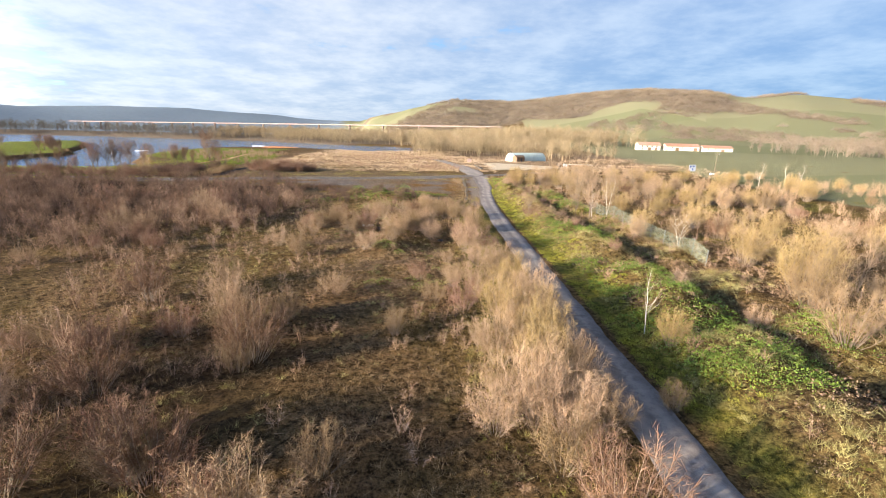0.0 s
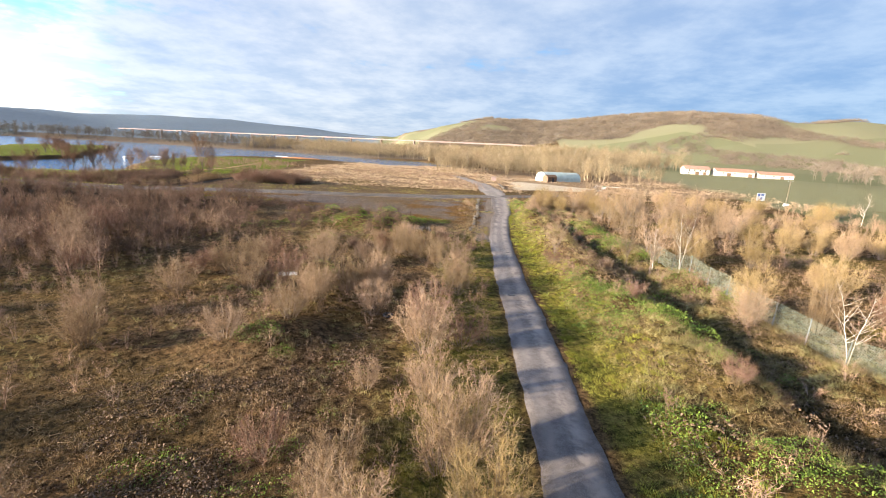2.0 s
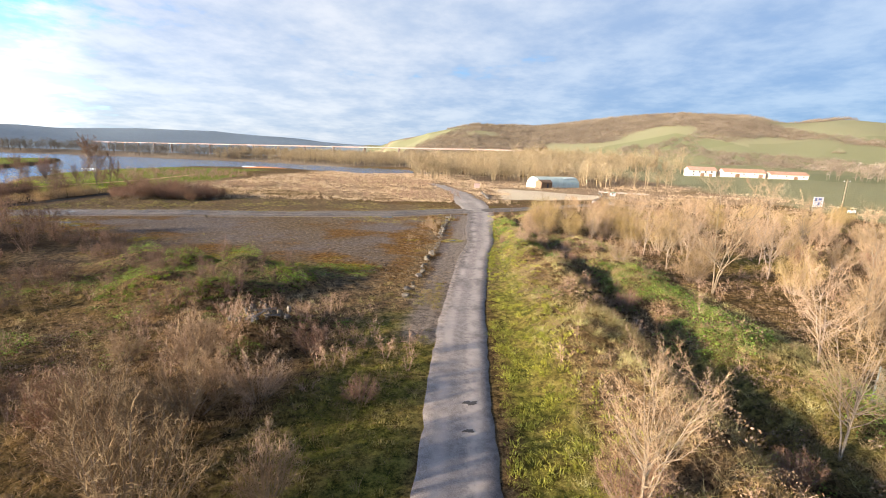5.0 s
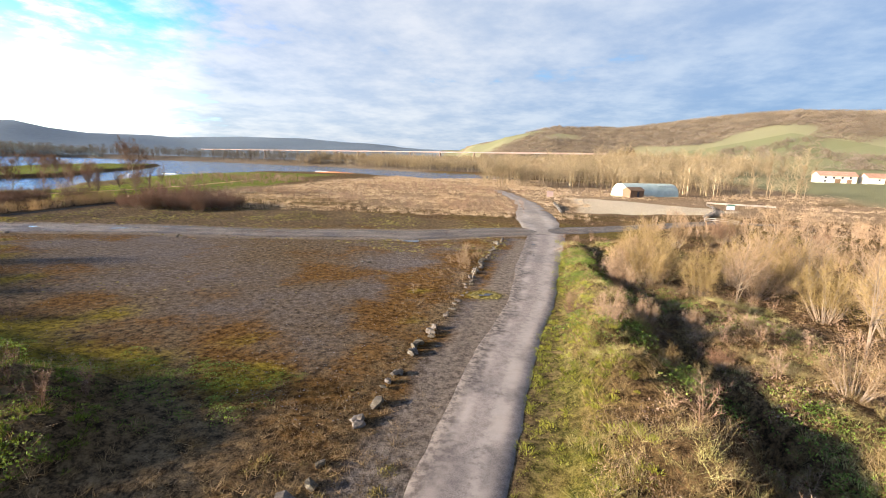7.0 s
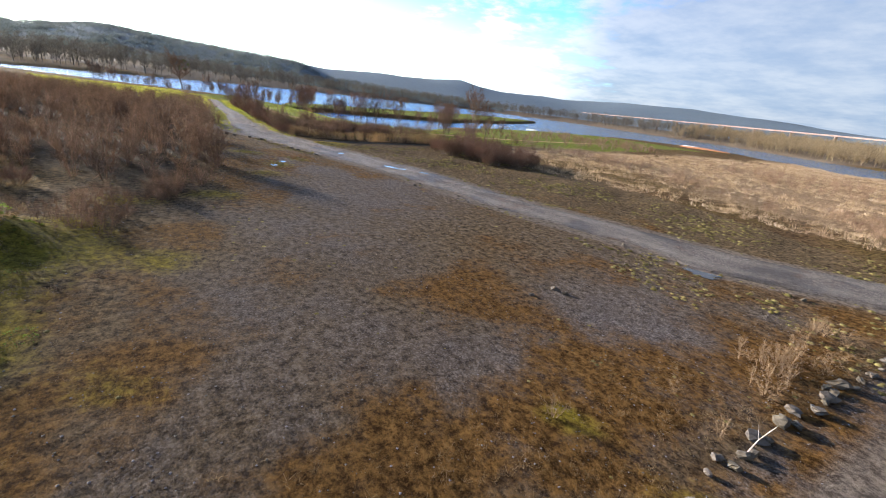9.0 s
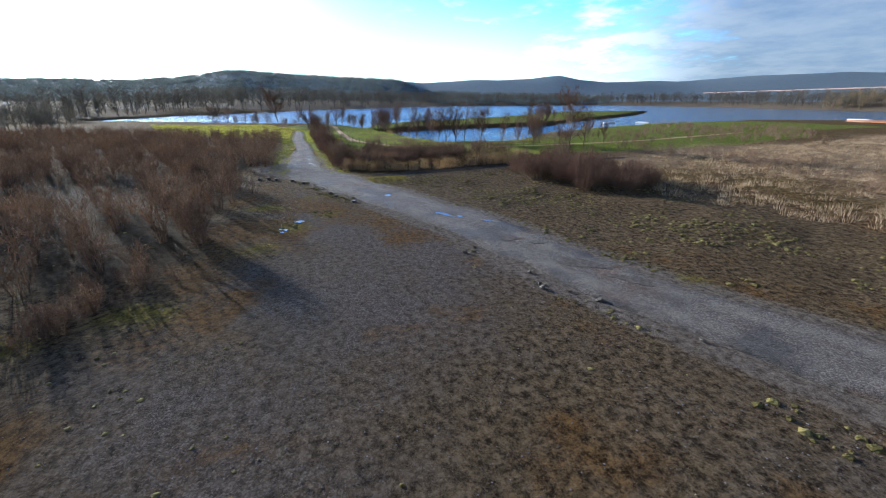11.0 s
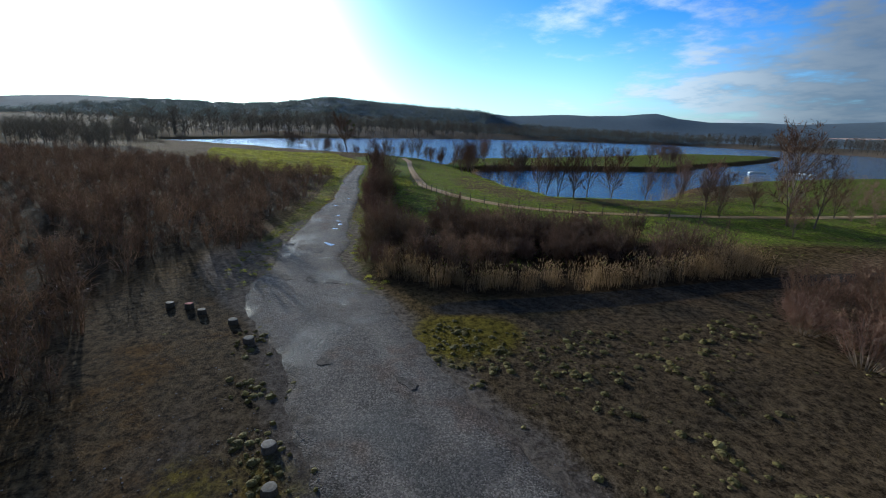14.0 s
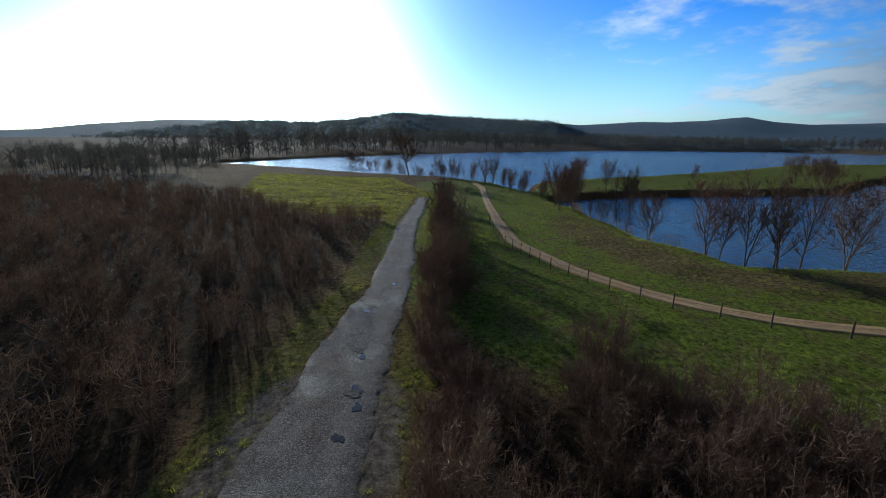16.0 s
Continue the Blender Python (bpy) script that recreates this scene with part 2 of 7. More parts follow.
def track_material(name, low, high, worn, wet=0.0, relief=0.07, pale=0.0, stony=0.1):
    """A lane: stones in a binder, worn pale along the wheels, with darker damp stretches."""
    m = bpy.data.materials.new(name)
    m.use_nodes = True
    n = Nodes(m.node_tree)
    at = n.add("ShaderNodeTexCoord").outputs["Object"]
    uv = n.add("ShaderNodeSeparateXYZ", {0: n.add("ShaderNodeUVMap").outputs[0]})
    mid, small, grit = n.noise(at, 0.45, 4.0), n.noise(at, 3.0, 5.0, 0.7), n.noise(at, 22.0, 3.0, 0.7)
    wheel = n.math("ABSOLUTE", n.math("SUBTRACT", n.math("ABSOLUTE", n.math("SUBTRACT", uv.outputs[0], 0.5)), 0.23))
    wheel = n.math("MULTIPLY", n.ramp(wheel, 0.16, 0.02), n.ramp(mid, 0.35, 0.6))
    colour = n.mix(n.ramp(n.math("ADD", n.math("MULTIPLY", small, 0.45), n.math("MULTIPLY", grit, 0.55)), 0.4, 0.6), low, high)
    colour = n.mix(n.math("MULTIPLY", wheel, 0.7), colour, worn)
    cell = n.add("ShaderNodeTexVoronoi", {"Vector": at, "Scale": 21.0})
    chipped = n.math("POWER", n.add("ShaderNodeSeparateColor", {0: cell.outputs["Color"]}).outputs[0], 2.0)
    colour = n.mix(stony, colour, n.mix(chipped, low, n.mix(1.0, high, (1.5, 1.5, 1.5), "MULTIPLY")))
    side = n.math("MULTIPLY", n.math("ABSOLUTE", n.math("SUBTRACT", uv.outputs[0], 0.5)), 2.0)
    side = n.ramp(n.math("ADD", side, n.math("MULTIPLY", n.math("SUBTRACT", n.noise(at, 1.3, 4.0), 0.5), 0.9)), 0.7, 1.02)
    colour = n.mix(n.math("MULTIPLY", side, stony), colour, n.mix(n.ramp(small, 0.38, 0.62), (0.035, 0.026, 0.018), (0.17, 0.135, 0.1)))
    brown = n.math("MULTIPLY", n.ramp(n.noise(at, 0.3, 4.0), 0.52, 0.66), stony)
    colour = n.mix(brown, colour, n.mix(1.0, colour, (0.85, 0.66, 0.55), "MULTIPLY"))
    damp = n.math("MULTIPLY", n.ramp(n.noise(at, 0.22, 3.0), 0.5, 0.62), wet)
    colour = n.mix(damp, colour, n.mix(1.0, colour, (0.5, 0.5, 0.52), "MULTIPLY"))
    north = n.ramp(n.math("ADD", n.add("ShaderNodeSeparateXYZ", {0: at}).outputs[1], n.math("MULTIPLY", mid, 14.0)), 78.0, 104.0)
    colour = n.mix(n.math("MULTIPLY", north, pale), colour, n.mix(1.0, colour, (1.3, 1.25, 1.2), "MULTIPLY"))
    # the west side frays into gravel past the yard, and one wheel line is scoured pale
    fray = n.math("MULTIPLY", n.ramp(n.math("ADD", uv.outputs[0], n.math("MULTIPLY", n.math("SUBTRACT", mid, 0.5), 0.7)), 0.42, 0.08), n.math("MULTIPLY", north, pale))
    colour = n.mix(fray, colour, n.mix(n.ramp(small, 0.36, 0.64), (0.05, 0.04, 0.034), (0.2, 0.165, 0.14)))
    scour = n.ramp(n.math("ABSOLUTE", n.math("SUBTRACT", uv.outputs[0], n.math("ADD", 0.5, n.math("MULTIPLY", mid, 0.3)))), 0.15, 0.02)
    colour = n.mix(n.math("MULTIPLY", n.math("MULTIPLY", scour, n.ramp(small, 0.3, 0.6)), 0.55 * pale), colour, (0.36, 0.305, 0.255))
    bump = n.add("ShaderNodeBump", {"Strength": 0.8, "Distance": relief, "Height": n.math("SUBTRACT", n.math("ADD", small, n.math("MULTIPLY", grit, 0.6)), n.math("MULTIPLY", cell.outputs["Distance"], stony))}).outputs[0]
    shader = n.add("ShaderNodeBsdfPrincipled", {"Base Color": colour, "Roughness": n.math("SUBTRACT", 0.9, n.math("MULTIPLY", damp, 0.3)), "Specular IOR Level": 0.14, "Normal": bump})
    n.tree.links.new(shader.outputs[0], n.add("ShaderNodeOutputMaterial").inputs[0])
    return m


def water_material(name, scale, strength, base, swell=0.1):
    m = bpy.data.materials.new(name)
    m.use_nodes = True
    n = Nodes(m.node_tree)
    at = n.add("ShaderNodeTexCoord").outputs["Object"]
    wave = n.math("ADD", n.noise(at, scale, 3.0), n.math("MULTIPLY", n.noise(at, scale * 0.12, 2.0), 1.5))
    bump = n.add("ShaderNodeBump", {"Strength": strength, "Distance": swell, "Height": wave}).outputs[0]
    shader = n.add("ShaderNodeBsdfPrincipled", {"Base Color": (*base, 1), "Roughness": 0.08, "IOR": 1.33, "Normal": bump})
    n.tree.links.new(shader.outputs[0], n.add("ShaderNodeOutputMaterial").inputs[0])
    return m


M_GROUND = ground_material()
M_ASPHALT = track_material("old_asphalt", (0.135, 0.115, 0.103), (0.24, 0.206, 0.183), (0.32, 0.277, 0.24), 0.5, 0.008, 1.0)
M_DAMP = track_material("damp_earth", (0.042, 0.034, 0.028), (0.18, 0.148, 0.124), (0.18, 0.148, 0.124), 0.0, 0.07)
M_TRACK = track_material("gravel_track", (0.052, 0.043, 0.037), (0.21, 0.178, 0.153), (0.31, 0.263, 0.222), 0.9, 0.09, 0.0, 0.65)
M_PALELANE = track_material("pale_worn_lane", (0.19, 0.155, 0.125), (0.34, 0.29, 0.245), (0.4, 0.345, 0.29), 0.3, 0.02)
M_PATH = track_material("sandy_path", (0.26, 0.15, 0.06), (0.5, 0.32, 0.15), (0.56, 0.38, 0.2))
# the lake's blue base colour stands in for reflected blue sky
M_LAKE = water_material("lake_water", 1.0, 1.0, (0.018, 0.09, 0.2), 0.35)
M_PUDDLE = water_material("puddle_water", 3.0, 0.06, (0.05, 0.042, 0.034))
M_TWIG = material("pale_twigs", (0.19, 0.12, 0.066), (0.37, 0.245, 0.135), 0.8, vary=0.3, bump=0)
M_RED = material("reddish_twigs", (0.12, 0.064, 0.038), (0.28, 0.155, 0.092), 0.8, vary=0.25, bump=0)
M_WILLOW = material("yellow_twigs", (0.2, 0.13, 0.05), (0.4, 0.275, 0.115), 0.8, vary=0.2, bump=0)
M_BARK = material("grey_bark", (0.11, 0.08, 0.054), (0.26, 0.19, 0.125), 4.0, vary=0.2, bump=0.5)
M_BIRCH = material("birch_bark", (0.35, 0.29, 0.22), (0.66, 0.58, 0.47), 6.0, vary=0.1, bump=0.2)
M_HILLWOOD = material("hill_wood_crowns", (0.12, 0.092, 0.064), (0.26, 0.198, 0.138), 0.02, vary=0.2, bump=0, grain=0.6, islands=True, through=0.1)
M_DULL = material("dull_grass", (0.07, 0.046, 0.02), (0.24, 0.165, 0.075), 0.25, vary=0.4, bump=0, grain=1.5, islands=True, through=0.2)
M_ROUGH = material("rough_grass", (0.135, 0.115, 0.036), (0.44, 0.375, 0.145), 0.5, vary=0.4, bump=0, grain=2.0, islands=True, through=0.2)
M_TUSSOCK = material("tussock_blades", (0.11, 0.072, 0.03), (0.36, 0.25, 0.115), 0.45, vary=0.45, bump=0, grain=2.0, islands=True, through=0.2)
M_YARDGRASS = material("short_dry_grass", (0.19, 0.128, 0.072), (0.42, 0.305, 0.18), 0.4, vary=0.35, bump=0, grain=2.0, islands=True)
M_WOODS = material("bare_wood_crowns", (0.15, 0.11, 0.06), (0.38, 0.28, 0.155), 0.05, vary=0.35, bump=0, grain=0.6, islands=True)
# purple-brown scrub twigs, darkened further in colour for low backlight
M_DARKTWIG = material("dark_twigs", (0.06, 0.036, 0.026), (0.2, 0.12, 0.08), 0.3, vary=0.45, bump=0, grain=1.5, islands=True, through=0.2)
M_SCRUB = material("scrub_twigs", (0.17, 0.1, 0.06), (0.38, 0.245, 0.15), 0.3, vary=0.35, bump=0, grain=1.5, islands=True)
# darker copy of the bare wood crowns, backlight shade put into the colour
M_BACKLITWOOD = material("backlit_wood_crowns", (0.075, 0.066, 0.058), (0.19, 0.165, 0.135), 0.05, vary=0.25, bump=0, grain=0.6, islands=True, through=0.12)
M_STRAW = material("dry_grass", (0.12, 0.077, 0.036), (0.36, 0.245, 0.125), 0.25, vary=0.4, bump=0, grain=1.5, islands=True, through=0.25)
M_BLADE = material("green_grass", (0.11, 0.125, 0.016), (0.4, 0.37, 0.07), 0.3, vary=0.35, bump=0, grain=1.5, islands=True, through=0.55)
M_REED = material("reeds", (0.19, 0.12, 0.065), (0.38, 0.26, 0.145), 0.4, vary=0.3, bump=0, grain=1.5, islands=True, through=0.35)
M_PALEGRASS = material("pale_far_grass", (0.28, 0.187, 0.115), (0.54, 0.395, 0.248), 0.1, vary=0.3, bump=0, grain=1.0, islands=True, through=0.25)
M_TURF = material("turf_blades", (0.11, 0.15, 0.014), (0.39, 0.45, 0.054), 0.3, vary=0.4, bump=0, grain=1.5, islands=True, through=0.65)
M_MOSS = material("moss_cushion", (0.075, 0.058, 0.018), (0.3, 0.24, 0.07), 1.5, vary=0.45, bump=0.8, grain=14.0, islands=True, through=0.2)
# far crowns: distance haze is put into the bluish base colour
M_HAZEWOOD = material("hazy_wood_crowns", (0.1, 0.118, 0.13), (0.16, 0.18, 0.192), 0.02, vary=0.08, bump=0, grain=0.2, islands=True, through=0.35)
M_LEAF = material("bramble_leaves", (0.045, 0.085, 0.012), (0.22, 0.28, 0.042), 0.8, rough=0.85, vary=0.4, bump=0, grain=3.0, islands=True, through=0.25)
M_HEATH = material("dry_bramble", (0.07, 0.04, 0.022), (0.26, 0.17, 0.095), 0.8, vary=0.4, bump=0, grain=3.0, islands=True)
M_STONE = material("limestone", (0.06, 0.048, 0.036), (0.18, 0.148, 0.112), 2.5, vary=0.2, bump=0.6)
M_LOG = material("weathered_log", (0.06, 0.05, 0.04), (0.16, 0.13, 0.1), 6.0, vary=0.2, bump=0.6)
M_CUT = material("cut_wood", (0.13, 0.11, 0.085), (0.26, 0.22, 0.175), 8.0, vary=0.1, bump=0.3)
M_REDPAINT = material("red_paint", (0.25, 0.02, 0.02), (0.42, 0.05, 0.04), 5.0, vary=0.1)
M_PLASTER = material("cream_plaster", (0.52, 0.45, 0.35), (0.72, 0.64, 0.52), 0.7, vary=0.08, bump=0.2, grain=6.0)
M_ROOF = material("orange_clay_tiles", (0.29, 0.15, 0.095), (0.42, 0.24, 0.16), 0.6, vary=0.12, bump=0.4, grain=5.0)
M_DARK = material("dark_opening", (0.015, 0.015, 0.017), (0.04, 0.04, 0.045), 3.0, rough=0.3)
M_GREENSHEET = material("pale_green_sheet", (0.36, 0.43, 0.385), (0.52, 0.58, 0.53), 0.5, rough=0.5, vary=0.05, bump=0.1)
M_WHITE = material("white_paint", (0.62, 0.62, 0.6), (0.8, 0.8, 0.78), 1.5, rough=0.5, vary=0.05, bump=0.05)
M_BLUE = material("blue_paint", (0.03, 0.07, 0.2), (0.06, 0.12, 0.32), 3.0, rough=0.5)
M_SIGNGREEN = material("green_paint", (0.03, 0.16, 0.1), (0.06, 0.26, 0.17), 3.0, rough=0.5)
M_BROWN = material("brown_boards", (0.12, 0.07, 0.04), (0.24, 0.15, 0.09), 2.0)
M_CONCRETE = material("pale_concrete", (0.24, 0.165, 0.14), (0.33, 0.235, 0.2), 0.05, vary=0.05, bump=0.1, grain=0.5)
M_ORANGE = material("orange_earth", (0.3, 0.11, 0.04), (0.48, 0.2, 0.08), 0.6)
M_WIRE = material("galvanised_wire", (0.1, 0.105, 0.105), (0.2, 0.205, 0.2), 3.0, rough=0.6, metal=0.0, bump=0)
M_NET = material("green_wire", (0.13, 0.14, 0.09), (0.25, 0.26, 0.18), 3.0, rough=0.6, bump=0)
M_MISTLE = material("mistletoe", (0.05, 0.07, 0.015), (0.14, 0.16, 0.04), 2.0, bump=0, islands=True)


# ---- from the first layout to one refitted to the camera's views ----
# pegs: a place on the plan (the first layout), and its place re-read through the camera, in metres
PEGS_LANE = [(9.2, -30, 10, -32), (9.2, 15, 9.6, 12.6), (9.2, 40, 9, 37.8), (9.1, 60, 8.5, 57.2), (8.9, 75, 8.3, 70.6), (9.2, 104, 8.9, 96.3), (11.2, 131, 10.1, 116), (12, 155, 10.6, 134), (12, 163, 10.5, 140.5), (28, 175, 23.5, 150.2), (46, 188, 40.7, 164.5), (9, 205, 7.9, 169), (3, 250, 3, 201)]
PEGS_MEADOW = [(-12, 27, -12.3, 24), (-10, 60, -9.4, 55.6), (-30, 70, -30.4, 63.8), (20, 60, 19.4, 55.7), (30, 100, 27.6, 92), (-9, 126.4, -5.3, 113.4), (-26, 102, -20.5, 92), (-58, 159, -52, 143), (42.5, 296, 34.3, 236), (100, 205, 93, 167), (173, 443, 154, 358), (100, 900, 85, 790), (-350, -60, -300, -80), (100, -60, 100, -62)]
PEGS_TRACK = [(3, 155.5, 4.5, 137.5), (-7.9, 143.2, -4.5, 125.4), (-15, 143.8, -9.7, 129), (-22, 140.2, -17, 126), (-41, 136, -34.8, 121.7), (-58, 133.4, -49.5, 116.8), (-50, 122, -40.1, 106.6), (-78.6, 121.9, -64.3, 103.1), (-93, 128.8, -77.3, 108.8), (-128, 134, -101.8, 109.8), (-190, 140, -136, 109.2), (-235, 146, -156.5, 109.6), (-73.2, 144.5, -63.3, 125.2), (-71, 176, -68, 163)]
PEGS_WATER = [(-277, 174, -177, 122.9), (-199, 160.5, -143.5, 121.8), (-150, 153.5, -117.8, 122), (-122.2, 158, -101.8, 129), (-110.5, 165, -95, 137.5), (-102.5, 180, -92.5, 159), (-145, 175, -121, 141), (-176, 180.5, -140, 140), (-123, 187, -109.5, 159.5), (-140, 206, -128, 178), (-300, 188, -194, 129.8), (-366, 176, -212, 117), (-191, 249, -184, 222), (-225, 201, -169.5, 148.5), (-172, 440, -160, 405), (-1000, 450, -760, 380)]
pegs = np.array(PEGS_LANE + PEGS_MEADOW + PEGS_TRACK + PEGS_WATER, float)


def peg_weights():
    a = pegs[:, :2] / 100
    r2 = ((a[:, None] - a[None]) ** 2).sum(-1)
    one = np.c_[np.ones(len(a)), a]
    whole = np.block([[r2 * np.log(r2 + 1e-12) + np.eye(len(a)) * 8e-4, one], [one.T, np.zeros((3, 3))]])
    return np.linalg.solve(whole, np.r_[pegs[:, 2:], np.zeros((3, 2))])


PEG_W = peg_weights()


def lay(x, y):
    """Where a place of the plan goes to fit the camera's views: a thin sheet bent through the pegs."""
    x, y = np.asarray(x, float) / 100, np.asarray(y, float) / 100
    gx, gy = (PEG_W[-3, k] + x * PEG_W[-2, k] + y * PEG_W[-1, k] for k in (0, 1))
    for (px, py), w in zip(pegs[:, :2] / 100, PEG_W[:-3]):
        r2 = (x - px) ** 2 + (y - py) ** 2
        bend = r2 * np.log(r2 + 1e-12)
        gx, gy = gx + bend * w[0], gy + bend * w[1]
    return gx, gy


def lay_turn(x, y):
    """The place on the ground, with the local turn and scale of the sheet there."""
    gx, gy = lay(x, y)
    ax, ay = lay(np.asarray(x) + 0.5, y)
    bx, by = lay(x, np.asarray(y) + 0.5)
    ax, ay, bx, by = (ax - gx) * 2, (ay - gy) * 2, (bx - gx) * 2, (by - gy) * 2
    return gx, gy, np.arctan2(ay - bx, ax + by), np.sqrt(np.abs(ax * by - ay * bx))


def laid(m):
    """A pose of the plan, moved, turned and scaled to fit the camera's views."""
    x, y, z = m.translation
    gx, gy, turn, size = (float(v) for v in lay_turn(x, y))
    out = Matrix.Rotation(turn, 4, "Z") @ Matrix.Scale(size, 4) @ m
    out.translation = (gx, gy, z)
    return out


def laid_verts(ob):
    """Moves a mesh that is drawn in the plan to fit the camera's views."""
    me = ob.data
    v = np.empty(len(me.vertices) * 3)
    me.vertices.foreach_get("co", v)
    v = v.reshape(-1, 3)
    v[:, 0], v[:, 1] = lay(v[:, 0], v[:, 1])
    me.vertices.foreach_set("co", v.ravel())
    me.update()
    return ob


# ---- mesh helpers ----
rng = np.random.default_rng(7)


class Buf:
    """Vertices and faces on their way into one mesh."""

    def __init__(self):
        self.v, self.f, self.n = [], [], 0

    def add(self, verts, faces):
        self.v.append(np.asarray(verts, float).reshape(-1, 3))
        self.f.extend([tuple(int(i) + self.n for i in f) for f in faces])
        self.n += len(self.v[-1])
        return self

    def verts(self):
        return np.concatenate(self.v) if self.v else np.zeros((0, 3))

    def mesh(self, name, mat, smooth=False):
        me = bpy.data.meshes.new(name)
        me.from_pydata(self.verts().tolist(), [], self.f)
        me.materials.append(mat)
        if smooth:
            me.polygons.foreach_set("use_smooth", [True] * len(me.polygons))
        me.update()
        return me


def part(name, buf, mat, parent=None, label="", smooth=False):
    """One mesh object, under a thing or a part."""
    ob = new(name, buf.mesh(name, mat, smooth))
    if parent is not None:
        ob.parent = parent
    if label:
        ob["label"] = label
    return ob


def thing(name, m, label, category, group="", kind=""):
    ob = new(name)
    ob.matrix_world = laid(m)
    ob.empty_display_size = 0.3
    return tagged(ob, label, category, group, kind)


def box(cx, cy, cz, sx, sy, sz, buf=None, turn=0.0, bevel=0.0):
    """A block by its middle and size; a bevel takes the upright edges off."""
    buf = buf or Buf()
    b = min(bevel, sx / 3, sy / 3)
    ring = [(-sx / 2 + b, -sy / 2), (sx / 2 - b, -sy / 2), (sx / 2, -sy / 2 + b), (sx / 2, sy / 2 - b), (sx / 2 - b, sy / 2), (-sx / 2 + b, sy / 2), (-sx / 2, sy / 2 - b), (-sx / 2, -sy / 2 + b)] if b else [(-sx / 2, -sy / 2), (sx / 2, -sy / 2), (sx / 2, sy / 2), (-sx / 2, sy / 2)]
    c, s, k = math.cos(turn), math.sin(turn), len(ring)
    verts = [(cx + x * c - y * s, cy + x * s + y * c, cz + z) for z in (-sz / 2, sz / 2) for x, y in ring]
    faces = [tuple(range(k))[::-1], tuple(range(k, 2 * k))] + [(i, (i + 1) % k, k + (i + 1) % k, k + i) for i in range(k)]
    return buf.add(verts, faces)


def tube(buf, points, radii, sides=4, cap=False):
    """A tapered limb along points."""
    pts = np.asarray(points, float)
    along = np.gradient(pts, axis=0)
    along /= np.linalg.norm(along, axis=1)[:, None] + 1e-9
    ref = np.array([0.31, 0.73, 0.2])
    a = np.cross(along, ref)
    a /= np.linalg.norm(a, axis=1)[:, None] + 1e-9
    b = np.cross(along, a)
    ang = np.arange(sides) * 2 * math.pi / sides
    verts = pts[:, None] + np.asarray(radii)[:, None, None] * (np.cos(ang)[None, :, None] * a[:, None] + np.sin(ang)[None, :, None] * b[:, None])
    faces = [(i * sides + j, i * sides + (j + 1) % sides, (i + 1) * sides + (j + 1) % sides, (i + 1) * sides + j) for i in range(len(pts) - 1) for j in range(sides)]
    if cap:
        faces += [tuple(range((len(pts) - 1) * sides, len(pts) * sides)), tuple(range(sides))[::-1]]
    return buf.add(verts, faces)


def slivers(buf, base, tip, width, r):
    """Thin three-cornered twigs from base to tip."""
    n = len(base)
    way = tip - base
    side = np.cross(way, r.normal(size=(n, 3)))
    side *= (np.asarray(width) / 2 / (np.linalg.norm(side, axis=1) + 1e-9))[:, None] if np.ndim(width) else width / 2 / (np.linalg.norm(side, axis=1) + 1e-9)[:, None]
    verts = np.stack([base - side, base + side, tip], 1).reshape(-1, 3)
    buf.add(verts, np.arange(3 * n).reshape(-1, 3))
    return buf


def unit(v):
    return v / (np.linalg.norm(v, axis=-1, keepdims=True) + 1e-9)


def shrub_bufs(r, h, spread, stems, twigs, width=0.022, droop=0.25):
    """A many-stemmed winter shrub: stems from one stool, twigs along them."""
    wood, fine = Buf(), Buf()
    for _ in range(stems):
        a, out = r.uniform(0, 2 * math.pi), spread * math.sqrt(r.uniform(0.02, 1))
        height = h * (1.0 - 0.45 * (out / spread) ** 2) * r.uniform(0.75, 1.05)
        s = np.linspace(0, 1, 5)[:, None]
        end = np.array([math.cos(a) * out, math.sin(a) * out, height])
        foot = np.array([math.cos(a), math.sin(a), 0]) * out * 0.22
        pts = foot + (end - foot) * np.c_[s**0.85, s**0.85, s**1.05] + r.normal(size=(5, 3)) * 0.03 * h * s
        pts[0, 2] = -0.1
        tube(wood, pts, np.linspace(0.008 * h**0.7, 0.003, 5), 3)
        t = r.uniform(0.2, 1.0, twigs) ** 0.8
        at = np.stack([np.interp(t, s[:, 0], pts[:, k]) for k in range(3)], 1)
        ways = unit(unit(end - foot) * 0.8 + r.normal(size=(twigs, 3)) * 0.75 + [0, 0, 0.25])
        long = h * r.uniform(0.1, 0.24, twigs) * (1.2 - 0.5 * t)
        tips = at + ways * long[:, None]
        slivers(fine, at, tips, width, r)
        for _ in range(2):
            u = r.uniform(0.2, 0.8, twigs)[:, None]
            b2 = at + (tips - at) * u
            slivers(fine, b2, b2 + unit(ways + r.normal(size=(twigs, 3)) * 0.5) * (long * r.uniform(0.4, 0.75, twigs))[:, None], width * 0.75, r)
    return wood, fine


